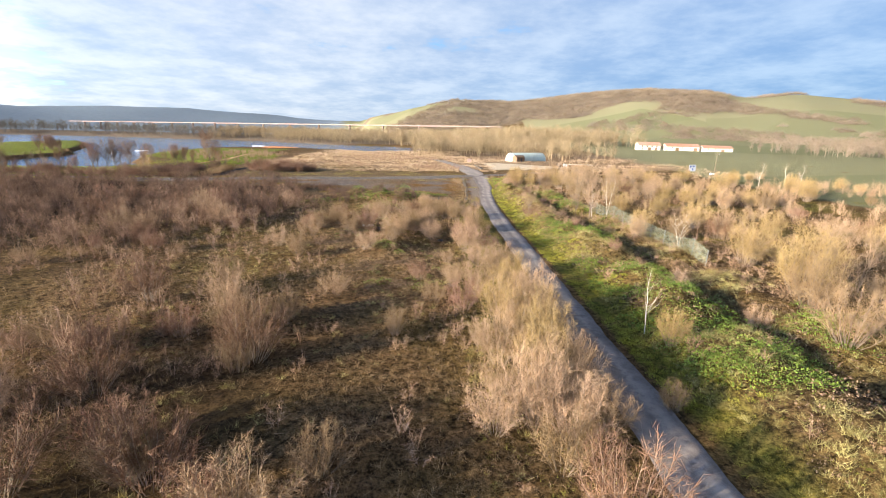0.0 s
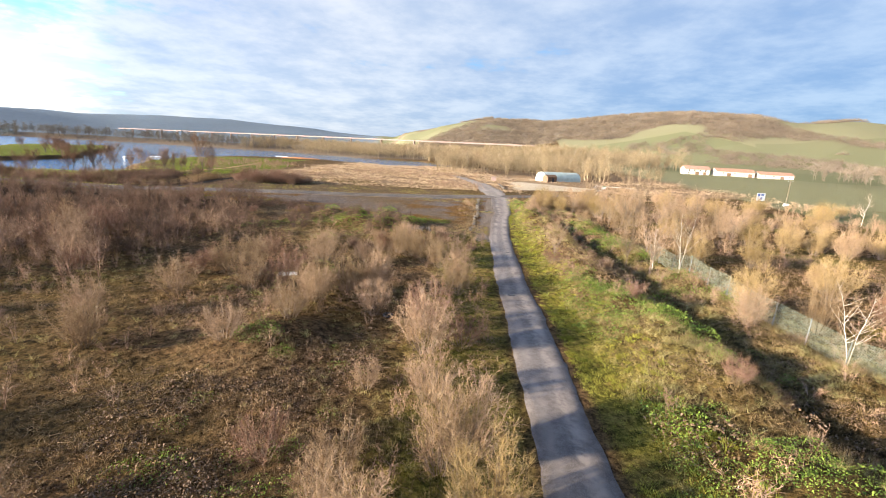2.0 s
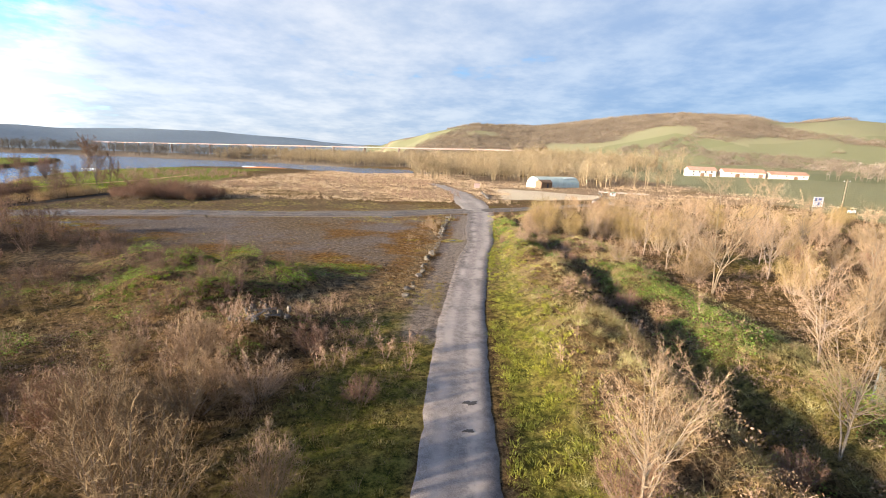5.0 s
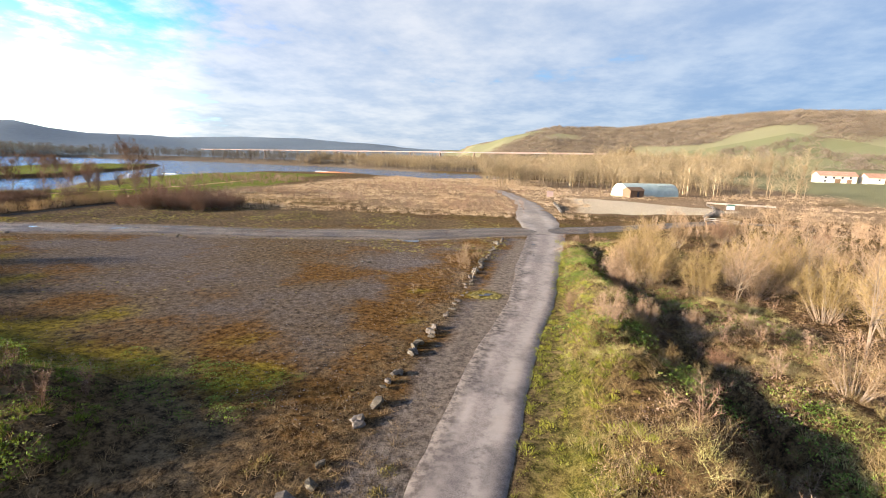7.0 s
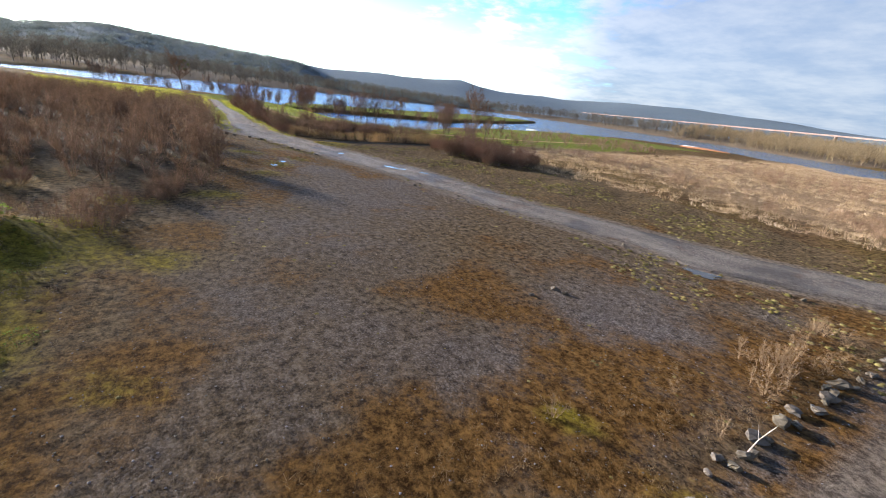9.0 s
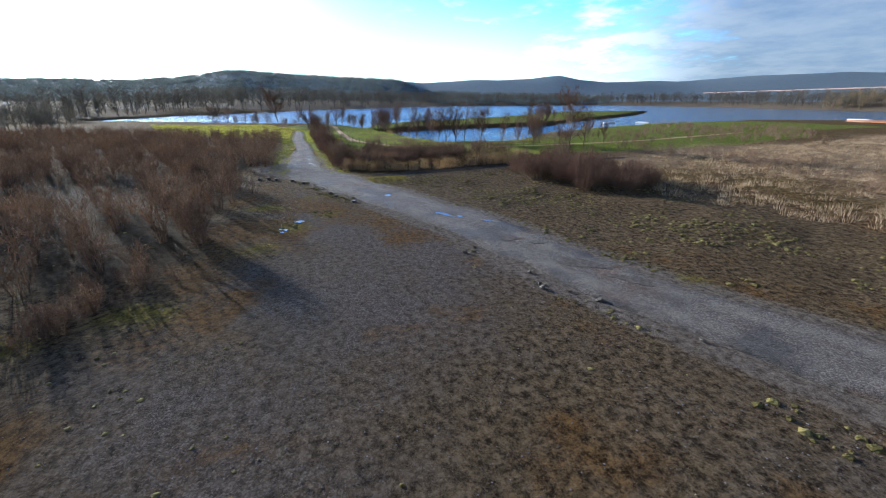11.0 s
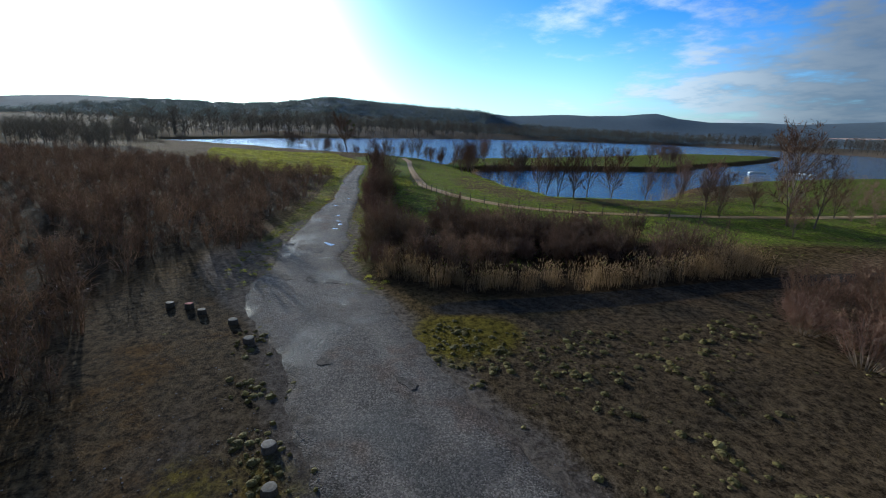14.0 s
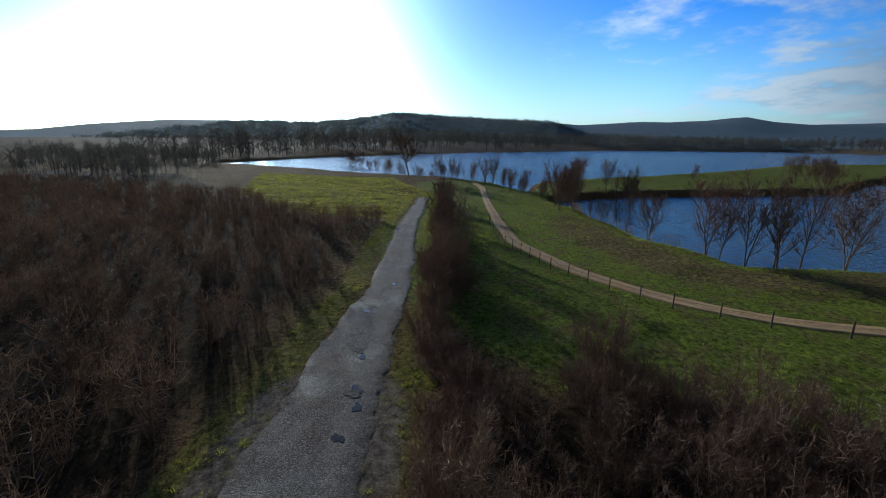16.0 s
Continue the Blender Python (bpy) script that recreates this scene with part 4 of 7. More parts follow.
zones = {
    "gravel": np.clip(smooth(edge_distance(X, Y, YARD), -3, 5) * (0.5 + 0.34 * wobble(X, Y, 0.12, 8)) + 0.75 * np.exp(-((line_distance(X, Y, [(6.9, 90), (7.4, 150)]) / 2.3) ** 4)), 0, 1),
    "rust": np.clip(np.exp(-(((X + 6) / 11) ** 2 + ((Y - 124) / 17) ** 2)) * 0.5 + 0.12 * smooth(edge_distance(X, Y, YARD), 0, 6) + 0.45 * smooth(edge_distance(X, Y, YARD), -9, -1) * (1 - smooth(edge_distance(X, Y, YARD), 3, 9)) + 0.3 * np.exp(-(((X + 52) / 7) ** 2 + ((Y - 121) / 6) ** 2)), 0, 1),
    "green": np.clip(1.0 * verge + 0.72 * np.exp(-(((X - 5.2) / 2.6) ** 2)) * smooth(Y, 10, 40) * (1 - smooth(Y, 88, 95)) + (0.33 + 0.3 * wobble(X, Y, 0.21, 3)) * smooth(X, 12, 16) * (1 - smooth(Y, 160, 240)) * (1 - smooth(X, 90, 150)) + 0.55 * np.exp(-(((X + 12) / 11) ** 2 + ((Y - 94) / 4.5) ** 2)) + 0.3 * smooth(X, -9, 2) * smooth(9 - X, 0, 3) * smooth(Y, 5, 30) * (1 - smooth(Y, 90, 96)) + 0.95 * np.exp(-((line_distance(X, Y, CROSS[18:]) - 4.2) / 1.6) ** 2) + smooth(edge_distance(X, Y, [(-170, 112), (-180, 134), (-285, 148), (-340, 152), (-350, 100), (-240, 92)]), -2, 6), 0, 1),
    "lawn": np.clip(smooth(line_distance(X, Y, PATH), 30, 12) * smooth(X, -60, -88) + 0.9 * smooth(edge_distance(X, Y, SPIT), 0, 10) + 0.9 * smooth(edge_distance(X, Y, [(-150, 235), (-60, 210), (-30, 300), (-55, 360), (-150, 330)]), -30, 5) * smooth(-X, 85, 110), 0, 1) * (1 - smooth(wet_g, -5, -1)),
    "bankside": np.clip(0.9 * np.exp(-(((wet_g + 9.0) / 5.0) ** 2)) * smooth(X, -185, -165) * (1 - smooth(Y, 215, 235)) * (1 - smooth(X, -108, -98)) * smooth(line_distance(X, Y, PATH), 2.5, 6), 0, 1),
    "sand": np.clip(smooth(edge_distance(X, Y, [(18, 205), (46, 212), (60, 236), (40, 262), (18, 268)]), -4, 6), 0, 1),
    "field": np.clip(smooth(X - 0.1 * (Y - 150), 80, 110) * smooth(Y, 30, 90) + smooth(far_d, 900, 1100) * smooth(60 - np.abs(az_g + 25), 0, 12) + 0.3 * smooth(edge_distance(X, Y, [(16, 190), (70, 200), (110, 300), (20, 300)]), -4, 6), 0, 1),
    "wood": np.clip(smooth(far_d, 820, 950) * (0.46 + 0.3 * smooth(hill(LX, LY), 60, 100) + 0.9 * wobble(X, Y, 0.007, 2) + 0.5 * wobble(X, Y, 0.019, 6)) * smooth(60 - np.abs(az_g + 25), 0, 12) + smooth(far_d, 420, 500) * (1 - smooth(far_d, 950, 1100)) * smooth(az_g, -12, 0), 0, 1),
    # where the painted haze of the distant ridges lies
    "hazy_ridge": np.clip(smooth(far_d, 900, 1100) * smooth(az_g, 9, 17), 0, 1),
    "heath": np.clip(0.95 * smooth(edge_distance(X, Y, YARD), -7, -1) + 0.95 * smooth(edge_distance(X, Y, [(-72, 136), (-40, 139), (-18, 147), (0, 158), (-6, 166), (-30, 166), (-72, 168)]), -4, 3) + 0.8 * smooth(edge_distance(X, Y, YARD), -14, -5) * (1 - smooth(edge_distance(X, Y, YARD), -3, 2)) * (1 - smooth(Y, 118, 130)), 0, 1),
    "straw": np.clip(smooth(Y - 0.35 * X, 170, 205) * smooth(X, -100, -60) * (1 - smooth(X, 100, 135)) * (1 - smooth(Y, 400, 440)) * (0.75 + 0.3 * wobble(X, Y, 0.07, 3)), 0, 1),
    # strip along the spur that carries the painted shade
    "shaded_spur": np.clip(1.1 * np.exp(-((line_distance(X, Y, [(x - 0.7, y) for x, y in SPUR[1:]]) / 1.35) ** 4)), 0, 1),
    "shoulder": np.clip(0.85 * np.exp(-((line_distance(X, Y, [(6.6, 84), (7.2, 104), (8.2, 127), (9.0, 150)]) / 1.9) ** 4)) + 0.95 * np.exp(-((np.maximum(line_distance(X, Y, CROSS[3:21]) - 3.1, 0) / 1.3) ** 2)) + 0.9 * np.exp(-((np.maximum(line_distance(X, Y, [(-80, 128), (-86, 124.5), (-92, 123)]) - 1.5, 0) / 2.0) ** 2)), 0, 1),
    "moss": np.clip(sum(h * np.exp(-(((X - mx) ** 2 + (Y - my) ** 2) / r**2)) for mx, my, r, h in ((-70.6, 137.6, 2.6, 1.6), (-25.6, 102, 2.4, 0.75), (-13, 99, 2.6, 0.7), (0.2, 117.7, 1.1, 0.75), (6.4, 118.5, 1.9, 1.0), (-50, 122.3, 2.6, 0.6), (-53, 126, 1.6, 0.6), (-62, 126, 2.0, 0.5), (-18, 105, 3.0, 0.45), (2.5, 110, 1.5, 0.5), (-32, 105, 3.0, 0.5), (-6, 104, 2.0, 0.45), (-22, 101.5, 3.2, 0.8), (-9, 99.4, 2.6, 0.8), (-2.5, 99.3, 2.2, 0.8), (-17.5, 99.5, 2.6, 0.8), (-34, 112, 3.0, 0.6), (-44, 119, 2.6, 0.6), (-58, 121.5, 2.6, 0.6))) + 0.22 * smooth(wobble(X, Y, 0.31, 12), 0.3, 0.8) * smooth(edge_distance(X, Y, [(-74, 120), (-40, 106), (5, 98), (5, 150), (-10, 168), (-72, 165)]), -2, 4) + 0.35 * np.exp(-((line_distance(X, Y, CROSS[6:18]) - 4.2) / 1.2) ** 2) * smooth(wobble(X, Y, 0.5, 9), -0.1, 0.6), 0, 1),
    # litter under scrub, plus painted shade: meadow patches, hollow, north strip, yard edge
    "mould_shade": np.clip(0.5 * np.exp(-(((X + 20) / 11) ** 2 + ((Y - 96) / 5) ** 2)) + 0.55 * smooth(wobble(X, Y, 0.09, 4), -0.1, 0.5) * smooth(X, -70, -45) * (1 - smooth(X, -10, -2)) * smooth(Y, -10, 10) * (1 - smooth(Y, 80, 95)) + 0.3 * smooth(edge_distance(X, Y, [(-72, 137), (-40, 140), (-18, 148), (-2, 158), (-8, 165), (-30, 165), (-72, 167)]), -2, 4) + smooth(edge_distance(X, Y, SCRUB), -4, 6) * 0.85 + smooth(edge_distance(X, Y, REEDS), -4, 2) * 0.8 + smooth(edge_distance(X, Y, HOLLOW), -1, 2) * 0.75, 0, 1),
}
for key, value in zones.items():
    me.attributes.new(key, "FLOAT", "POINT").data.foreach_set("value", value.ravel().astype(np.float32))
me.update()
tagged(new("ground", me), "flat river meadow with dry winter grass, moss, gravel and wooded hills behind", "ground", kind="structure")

# lake
lake = Buf()
lake.add([(-1300, -60, WATER), (60, -60, WATER), (60, 900, WATER), (-1300, 900, WATER)], [(0, 1, 2, 3)])
tagged(part("water", lake, M_LAKE), "wide blue gravel-pit lake with wind ripples under open sky", "lake", kind="structure")


def ground_z(x, y):
    return float(height(np.array([x]), np.array([y]))[0])


def ribbon(name, line, width, mat, label, category, lift=0.06, jag=0.25, seed=0):
    """A lane laid on the ground, with ragged edges that go down into it."""
    p = np.asarray(line, float)
    seg = np.r_[0, np.cumsum(np.hypot(*np.diff(p, axis=0).T))]
    s = np.arange(0, seg[-1], 0.5)
    # rounded course
    k = np.ones(15) / 15
    cx, cy = np.interp(s, seg, p[:, 0]), np.interp(s, seg, p[:, 1])
    cx = np.convolve(np.pad(cx, 7, "edge"), k, "valid")
    cy = np.convolve(np.pad(cy, 7, "edge"), k, "valid")
    tx, ty = np.gradient(cx), np.gradient(cy)
    tl = np.hypot(tx, ty) + 1e-9
    tx, ty = tx / tl, ty / tl
    w = np.interp(s, seg, width) if np.ndim(width) else np.full(len(s), width)
    left = w / 2 + jag * (wobble(s, s * 0 + 3, 0.35, seed) + 0.6 * wobble(s, s * 0, 2.3, seed + 2))
    right = w / 2 + jag * (wobble(s, s * 0 + 9, 0.4, seed + 4) + 0.6 * wobble(s, s * 0, 2.7, seed + 6))
    across = np.array([-1.0, -0.9, -0.6, -0.2, 0.2, 0.6, 0.9, 1.0])
    off = np.where(across[None] < 0, across[None] * left[:, None], across[None] * right[:, None])
    vx, vy = cx[:, None] + off * ty[:, None], cy[:, None] - off * tx[:, None]
    vz = height(vx, vy) + lift + 0.02 * (1 - across[None] ** 2) + 0.004 * wobble(vx, vy, 0.8, seed)
    vz[:, [0, -1]] -= lift + 0.05
    n, m = vx.shape
    i = np.arange(n * m).reshape(n, m)
    q = np.stack([i[:-1, :-1], i[:-1, 1:], i[1:, 1:], i[1:, :-1]], -1).reshape(-1, 4)
    me = bpy.data.meshes.new(name)
    me.from_pydata(np.stack([*lay(vx, vy), vz], -1).reshape(-1, 3).tolist(), [], q.tolist())
    uv = np.stack([np.broadcast_to((across + 1) / 2, (n, m)), np.broadcast_to(s[:, None], (n, m))], -1).reshape(-1, 2)
    layer = me.uv_layers.new(name="lane")
    layer.data.foreach_set("uv", uv[q.ravel()].ravel())
    me.polygons.foreach_set("use_smooth", [True] * len(me.polygons))
    me.materials.append(mat)
    me.update()
    return tagged(new(name, me), label, category, kind="structure")


ribbon("road", LANE, [2.9, 2.9, 2.7, 2.8, 2.9, 3.0, 3.2, 3.4, 3.6, 3.8, 4.0, 4.5, 5.2, 5.8, 7.5], M_ASPHALT, "narrow old asphalt lane with broken edges and worn wheel marks", "road", 0.03, 0.14, 1)
ribbon("road", LANE_ON, [8.0, 9.0, 7.0, 5.0, 4.0], M_PALELANE, "worn pale lane going on past the crossing", "road", 0.05, 0.2, 2)
ribbon("track", CROSS, CROSS_WIDE, M_TRACK, "broken gravel track with potholes between grass, yard and scrub", "track", 0.05, 0.42, 3)
ribbon("footpath", PATH, 2.3, M_PATH, "sandy curved footpath through mown grass above the pond", "path", 0.04, 0.12, 5)


# ---- things: puddles, stones, logs ----
def puddle(x, y, rx, ry, turn, z=0.075):
    b = Buf()
    a = np.linspace(0, 2 * math.pi, 25)[:-1]
    rr = 0.85 + 0.24 * np.sin(2 * a + x) + 0.18 * np.sin(3 * a + y) + 0.14 * np.sin(5 * a + 2 * x) + 0.1 * np.sin(9 * a + y)
    px, py = rx * rr * np.cos(a), ry * rr * np.sin(a)
    c, s = math.cos(turn), math.sin(turn)
    rim = np.c_[px * c - py * s, px * s + py * c, np.zeros(24)]
    b.add(np.r_[rim, rim * [1.05, 1.05, 1] - [0, 0, 0.012]], [tuple(range(24))] + [(i, 24 + i, 24 + (i + 1) % 24, (i + 1) % 24) for i in range(24)])
    ob = part("puddle", b, M_PUDDLE)
    ob.matrix_world = laid(pose(x, y, ground_z(x, y) + z))
    return tagged(ob, "shallow rain puddle lying in a pothole of the track", "puddle", "puddles on the track")


for x, y, rx, ry, z in ((-7.9, 143.2, 1.6, 0.7, 0.04), (-38.5, 135.7, 0.7, 0.4, 0.06), (-43, 137.2, 0.6, 0.25, 0.08), (-47.1, 134.9, 1.2, 0.35, 0.08), (-45.6, 135.8, 0.5, 0.25, 0.08), (-58.1, 133.4, 0.6, 0.4, 0.08), (-51.5, 123.1, 0.6, 0.35, 0.03), (-49.4, 121.6, 0.45, 0.3, 0.03), (-48.6, 121.3, 0.25, 0.18, 0.03), (-92.8, 130.3, 0.7, 0.4, 0.08), (-105.2, 131.7, 0.5, 0.3, 0.08), (-109.7, 131.9, 0.4, 0.25, 0.08), (-103.2, 131.8, 0.45, 0.3, 0.08), (-119.3, 131.9, 0.5, 0.25, 0.08), (-128, 134.3, 0.5, 0.25, 0.08), (9.35, 76.4, 0.3, 0.18, 0.06), (9.3, 74.4, 0.22, 0.12, 0.06), (8.6, 59.0, 0.3, 0.2, 0.06), (10.3, 148, 0.5, 0.25, 0.06), (10.6, 140.3, 0.3, 0.2, 0.06), (-100.5, 131.0, 0.4, 0.3, 0.08), (6.6, 118.3, 0.75, 0.4, 0.05)):
    puddle(x, y, rx, ry, 0.45, z)


def pothole(x, y, rx, ry, turn, z=0.08):
    """A hollow of damp earth in the track, with a raised crumbling rim."""
    b, n = Buf(), 28
    a = np.linspace(0, 2 * math.pi, n + 1)[:-1]
    rr = 0.9 + 0.16 * np.sin(2 * a + y) + 0.14 * np.sin(3 * a + x) + 0.1 * np.sin(5 * a + 3 * y) + 0.06 * np.sin(11 * a + x)
    c, s = math.cos(turn), math.sin(turn)
    rings = []
    for w, up in ((1.1, -0.03), (1.0, 0.012), (0.86, 0.008), (0.5, 0.004)):
        px, py = rx * rr * w * np.cos(a), ry * rr * w * np.sin(a)
        rings.append(np.c_[px * c - py * s, px * s + py * c, up + 0.006 * np.sin(7 * a + x) * (w > 0.9)])
    v = np.r_[np.concatenate(rings), [[0, 0, 0.006]]]
    b.add(v, [(j * n + i, j * n + (i + 1) % n, (j + 1) * n + (i + 1) % n, (j + 1) * n + i) for j in range(3) for i in range(n)] + [(3 * n + i, 3 * n + (i + 1) % n, 4 * n) for i in range(n)])
    ob = part("pothole", b, M_DAMP)
    ob.matrix_world = laid(pose(x, y, ground_z(x, y) + z))
    return tagged(ob, "worn pothole of damp brown earth in the track", "pothole", "potholes in the track")


for x, y, rx, ry in ((-91.6, 128.1, 0.9, 0.7), (-90.6, 129.3, 1.2, 0.7), (-94.8, 129, 0.9, 0.5), (-104.7, 131.5, 0.7, 0.5), (-110.8, 131.6, 0.7, 0.4), (-120.8, 132.2, 0.6, 0.4), (-93.6, 126.6, 0.7, 0.4), (-83, 127.8, 0.9, 0.4), (-82.1, 129.6, 1.0, 0.4), (-81.4, 131, 0.8, 0.4), (-37.7, 136.2, 1.0, 0.8), (-35.9, 137.6, 0.8, 0.4), (-31, 138, 2.2, 1.1), (-27.6, 139.2, 1.5, 0.8), (-52.7, 135, 0.8, 0.5), (-66, 133.5, 0.7, 0.5), (-69, 130.4, 0.6, 0.4)):
    pothole(x, y, rx * 0.8, ry * 0.8, 0.5)


def stone_buf(r, size):
    b = Buf()
    u, v = 6, 4
    verts = [(0, 0, -0.6)]
    for j in range(1, v):
        t = math.pi * j / v
        for i in range(u):
            a = 2 * math.pi * (i + 0.5 * (j % 2)) / u
            k = r.uniform(0.66, 1.25)
            verts.append((math.sin(t) * math.cos(a) * k, math.sin(t) * math.sin(a) * k, -math.cos(t) * 0.7 * k))
    verts.append((0, 0, 0.62))
    faces = [(0, 1 + (i + 1) % u, 1 + i) for i in range(u)]
    for j in range(v - 2):
        for i in range(u):
            a, c = 1 + j * u + i, 1 + j * u + (i + 1) % u
            faces += [(a, c, c + u, a + u)]
    last = len(verts) - 1
    faces += [(last, 1 + (v - 2) * u + i, 1 + (v - 2) * u + (i + 1) % u) for i in range(u)]
    return b.add(np.array(verts) * size, faces)


stone_meshes = [stone_buf(rng, np.array([s, s * rng.uniform(0.55, 0.9), s * rng.uniform(0.5, 0.8)])).mesh("boulder", M_STONE) for s in (0.3, 0.36, 0.42, 0.48, 0.55, 0.4)]


def boulder(x, y, k, turn, scale=1.0, group="boulders along the lane", label="rough pale limestone boulder half sunk at the lane's edge"):
    ob = new("boulder", stone_meshes[k])
    gx, gy = lay(x, y)
    ob.location, ob.rotation_euler, ob.scale = (float(gx), float(gy), ground_z(x, y) + 0.16 * scale), (rng.uniform(-0.2, 0.2), rng.uniform(-0.2, 0.2), turn), (scale,) * 3
    return tagged(ob, label, "boulder", group)


y = 90.8
while y < 150:
    if rng.uniform() < 0.9:
        boulder(4.2 + 0.012 * (y - 90) + rng.normal() * 0.22, y, rng.integers(6), rng.uniform(0, 6), rng.uniform(0.45, 0.85))
    y += rng.choice([0.9, 1.1, 1.6, 2.6, 3.4])
row_rng = np.random.default_rng(71)
for y in np.arange(91.4, 150, 1.45):
    if row_rng.uniform() < 0.8:
        boulder(4.25 + 0.012 * (y - 90) + row_rng.normal() * 0.2, y + row_rng.normal() * 0.3, int(row_rng.integers(6)), row_rng.uniform(0, 6), row_rng.uniform(0.35, 0.7))
for x in (-2, -8, -15, -21, -26, -27.5, -31, -37, -43):
    boulder(x, np.interp(x, [-50, -41, -30, -15, -5], [130.9, 132.4, 133.9, 140.0, 146.0]) + rng.normal() * 0.2, rng.integers(6), rng.uniform(0, 6), rng.uniform(0.28, 0.5), "boulders along the track", "weathered boulder at the edge of the gravel track")
for x, y, s in ((-28.6, 133.5, 0.55), (-29.2, 133.7, 0.4), (-36.2, 131.8, 0.5)):
    boulder(x, y, 2, x, s, "boulders along the track", "white broken stone beside the gravel track")


for x, y, s in ((-9.0, 126.4, 0.5), (-8.3, 126.7, 0.4), (-8.8, 124.1, 0.3), (-9.6, 125.6, 0.25)):
    boulder(x, y, 4, x, s, "stones in the yard", "pale loose stone lying in the gravel yard")


def log_bollard(x, y, h, r, cap=M_CUT, label="short upright weathered log marking the track's edge"):
    ob = thing("log_bollard", pose(x, y, ground_z(x, y), rng.uniform(-4, 4), rng.uniform(-4, 4), rng.uniform(0, 360)), label, "log bollard", "log bollards beside the track")
    n = 14
    a = np.arange(n) * 2 * math.pi / n
    k = r * (1 + 0.06 * np.sin(3 * a) + 0.04 * np.sin(7 * a))
    levels = [(-0.15, 1.08), (h * 0.4, 1.0), (h - 0.04, 0.97), (h, 0.9)]
    b = Buf()
    v = np.concatenate([np.c_[k * w * np.cos(a), k * w * np.sin(a), np.full(n, z)] for z, w in levels])
    b.add(v, [(j * n + i, j * n + (i + 1) % n, (j + 1) * n + (i + 1) % n, (j + 1) * n + i) for j in range(3) for i in range(n)] + [tuple(range(n))[::-1]])
    part("bark", b, M_LOG, ob)
    c = Buf()
    c.add(np.r_[np.c_[k * 0.9 * np.cos(a), k * 0.9 * np.sin(a), np.full(n, h)], np.c_[k * 0.5 * np.cos(a), k * 0.5 * np.sin(a), np.full(n, h + 0.012)], [[0, 0, h + 0.005]]],
          [(i, (i + 1) % n, n + (i + 1) % n, n + i) for i in range(n)] + [(n + i, n + (i + 1) % n, 2 * n) for i in range(n)])
    part("cut_face", c, cap, ob)
    return ob


for x, y, h, r, c in ((-78.6, 121.9, 0.7, 0.3, M_CUT), (-78.0, 123.1, 0.7, 0.3, M_REDPAINT), (-77.0, 124.0, 0.65, 0.3, M_CUT), (-75.1, 125.9, 0.7, 0.32, M_CUT), (-72.3, 127.0, 0.7, 0.34, M_CUT), (-63.0, 128.3, 0.6, 0.32, M_CUT), (-60.9, 128.4, 0.5, 0.3, M_CUT), (-56.9, 129.3, 0.5, 0.34, M_CUT)):
    log_bollard(x, y, h * 0.42, r * 0.82, c, "short upright log with a red painted top beside the track" if c is M_REDPAINT else "short upright weathered log marking the track's edge")


# ---- plants ----
def clear_of_lanes(x, y, gap):
    q = min(float(line_distance(np.array([x]), np.array([y]), L)[0]) for L in (LANE, CROSS, PATH, SPUR, LANE_ON))
    return q > gap


def plant(name, forms, label, category, group, wood_mat, fine_mat, wood_name="stool", fine_name="crown"):
    """Forms of one plant, each built once; returns a function that plants a copy."""
    made = []
    for wood, fine in forms:
        ob = tagged(new(name), label, category, group)
        ob.location.z = -500
        if wood is not None:
            part(wood_name, wood, wood_mat, ob)
        part(fine_name, fine, fine_mat, ob)
        made.append([ob, False])

    def put(x, y, scale=1.0, k=None, text=""):
        k = int(rng.integers(len(made))) if k is None else k
        m = laid(pose(x, y, ground_z(x, y) - 0.05, 0, 0, rng.uniform(0, 360)) @ Matrix.Diagonal((scale, scale, scale * rng.uniform(0.9, 1.1), 1)))
        ob, used = made[k]
        if used:
            keep = ob.scale.copy()
            ob.scale = (1, 1, 1)
            c = copy_thing(ob, m)
            ob.scale = keep
        else:
            ob.matrix_world, made[k][1], c = m, True, ob
        if text:
            c["label"] = text
        return c

    return put


pale = plant("shrub", [shrub_bufs(rng, 3.2, 1.5, 34, 44, 0.015), shrub_bufs(rng, 3.0, 1.8, 38, 42, 0.015), shrub_bufs(rng, 2.6, 1.1, 28, 42, 0.015), shrub_bufs(rng, 3.6, 1.4, 34, 44, 0.015)],
                        "bare pale-twigged winter shrub standing in dry grass", "shrub", "winter shrubs", M_BARK, M_TWIG)
ruddy = plant("shrub", [shrub_bufs(rng, 2.4, 1.5, 36, 42, 0.015), shrub_bufs(rng, 2.0, 1.3, 34, 42, 0.015), shrub_bufs(rng, 2.8, 1.6, 38, 42, 0.015)],
                          "bare reddish-brown winter shrub with dense upright twigs", "shrub", "winter shrubs", M_BARK, M_RED)
willow = plant("willow_bush", [shrub_bufs(rng, 3.6, 1.6, 38, 44, 0.015), shrub_bufs(rng, 4.2, 1.8, 38, 46, 0.015)],
                            "bare willow shrub with yellowish upright twigs", "shrub", "winter shrubs", M_BARK, M_WILLOW)
birch = plant("birch", [tree_bufs(rng, 5.5, 1.5, 14, 10, 0.009, 0.3, 0.02, 1, 0.9), tree_bufs(rng, 6.0, 1.6, 14, 10, 0.008, 0.3, 0.02, 2, 0.9)],
                          "slender young birch with a pale leaning trunk", "tree", "young birches", M_BIRCH, M_TWIG, "trunk", "crown")
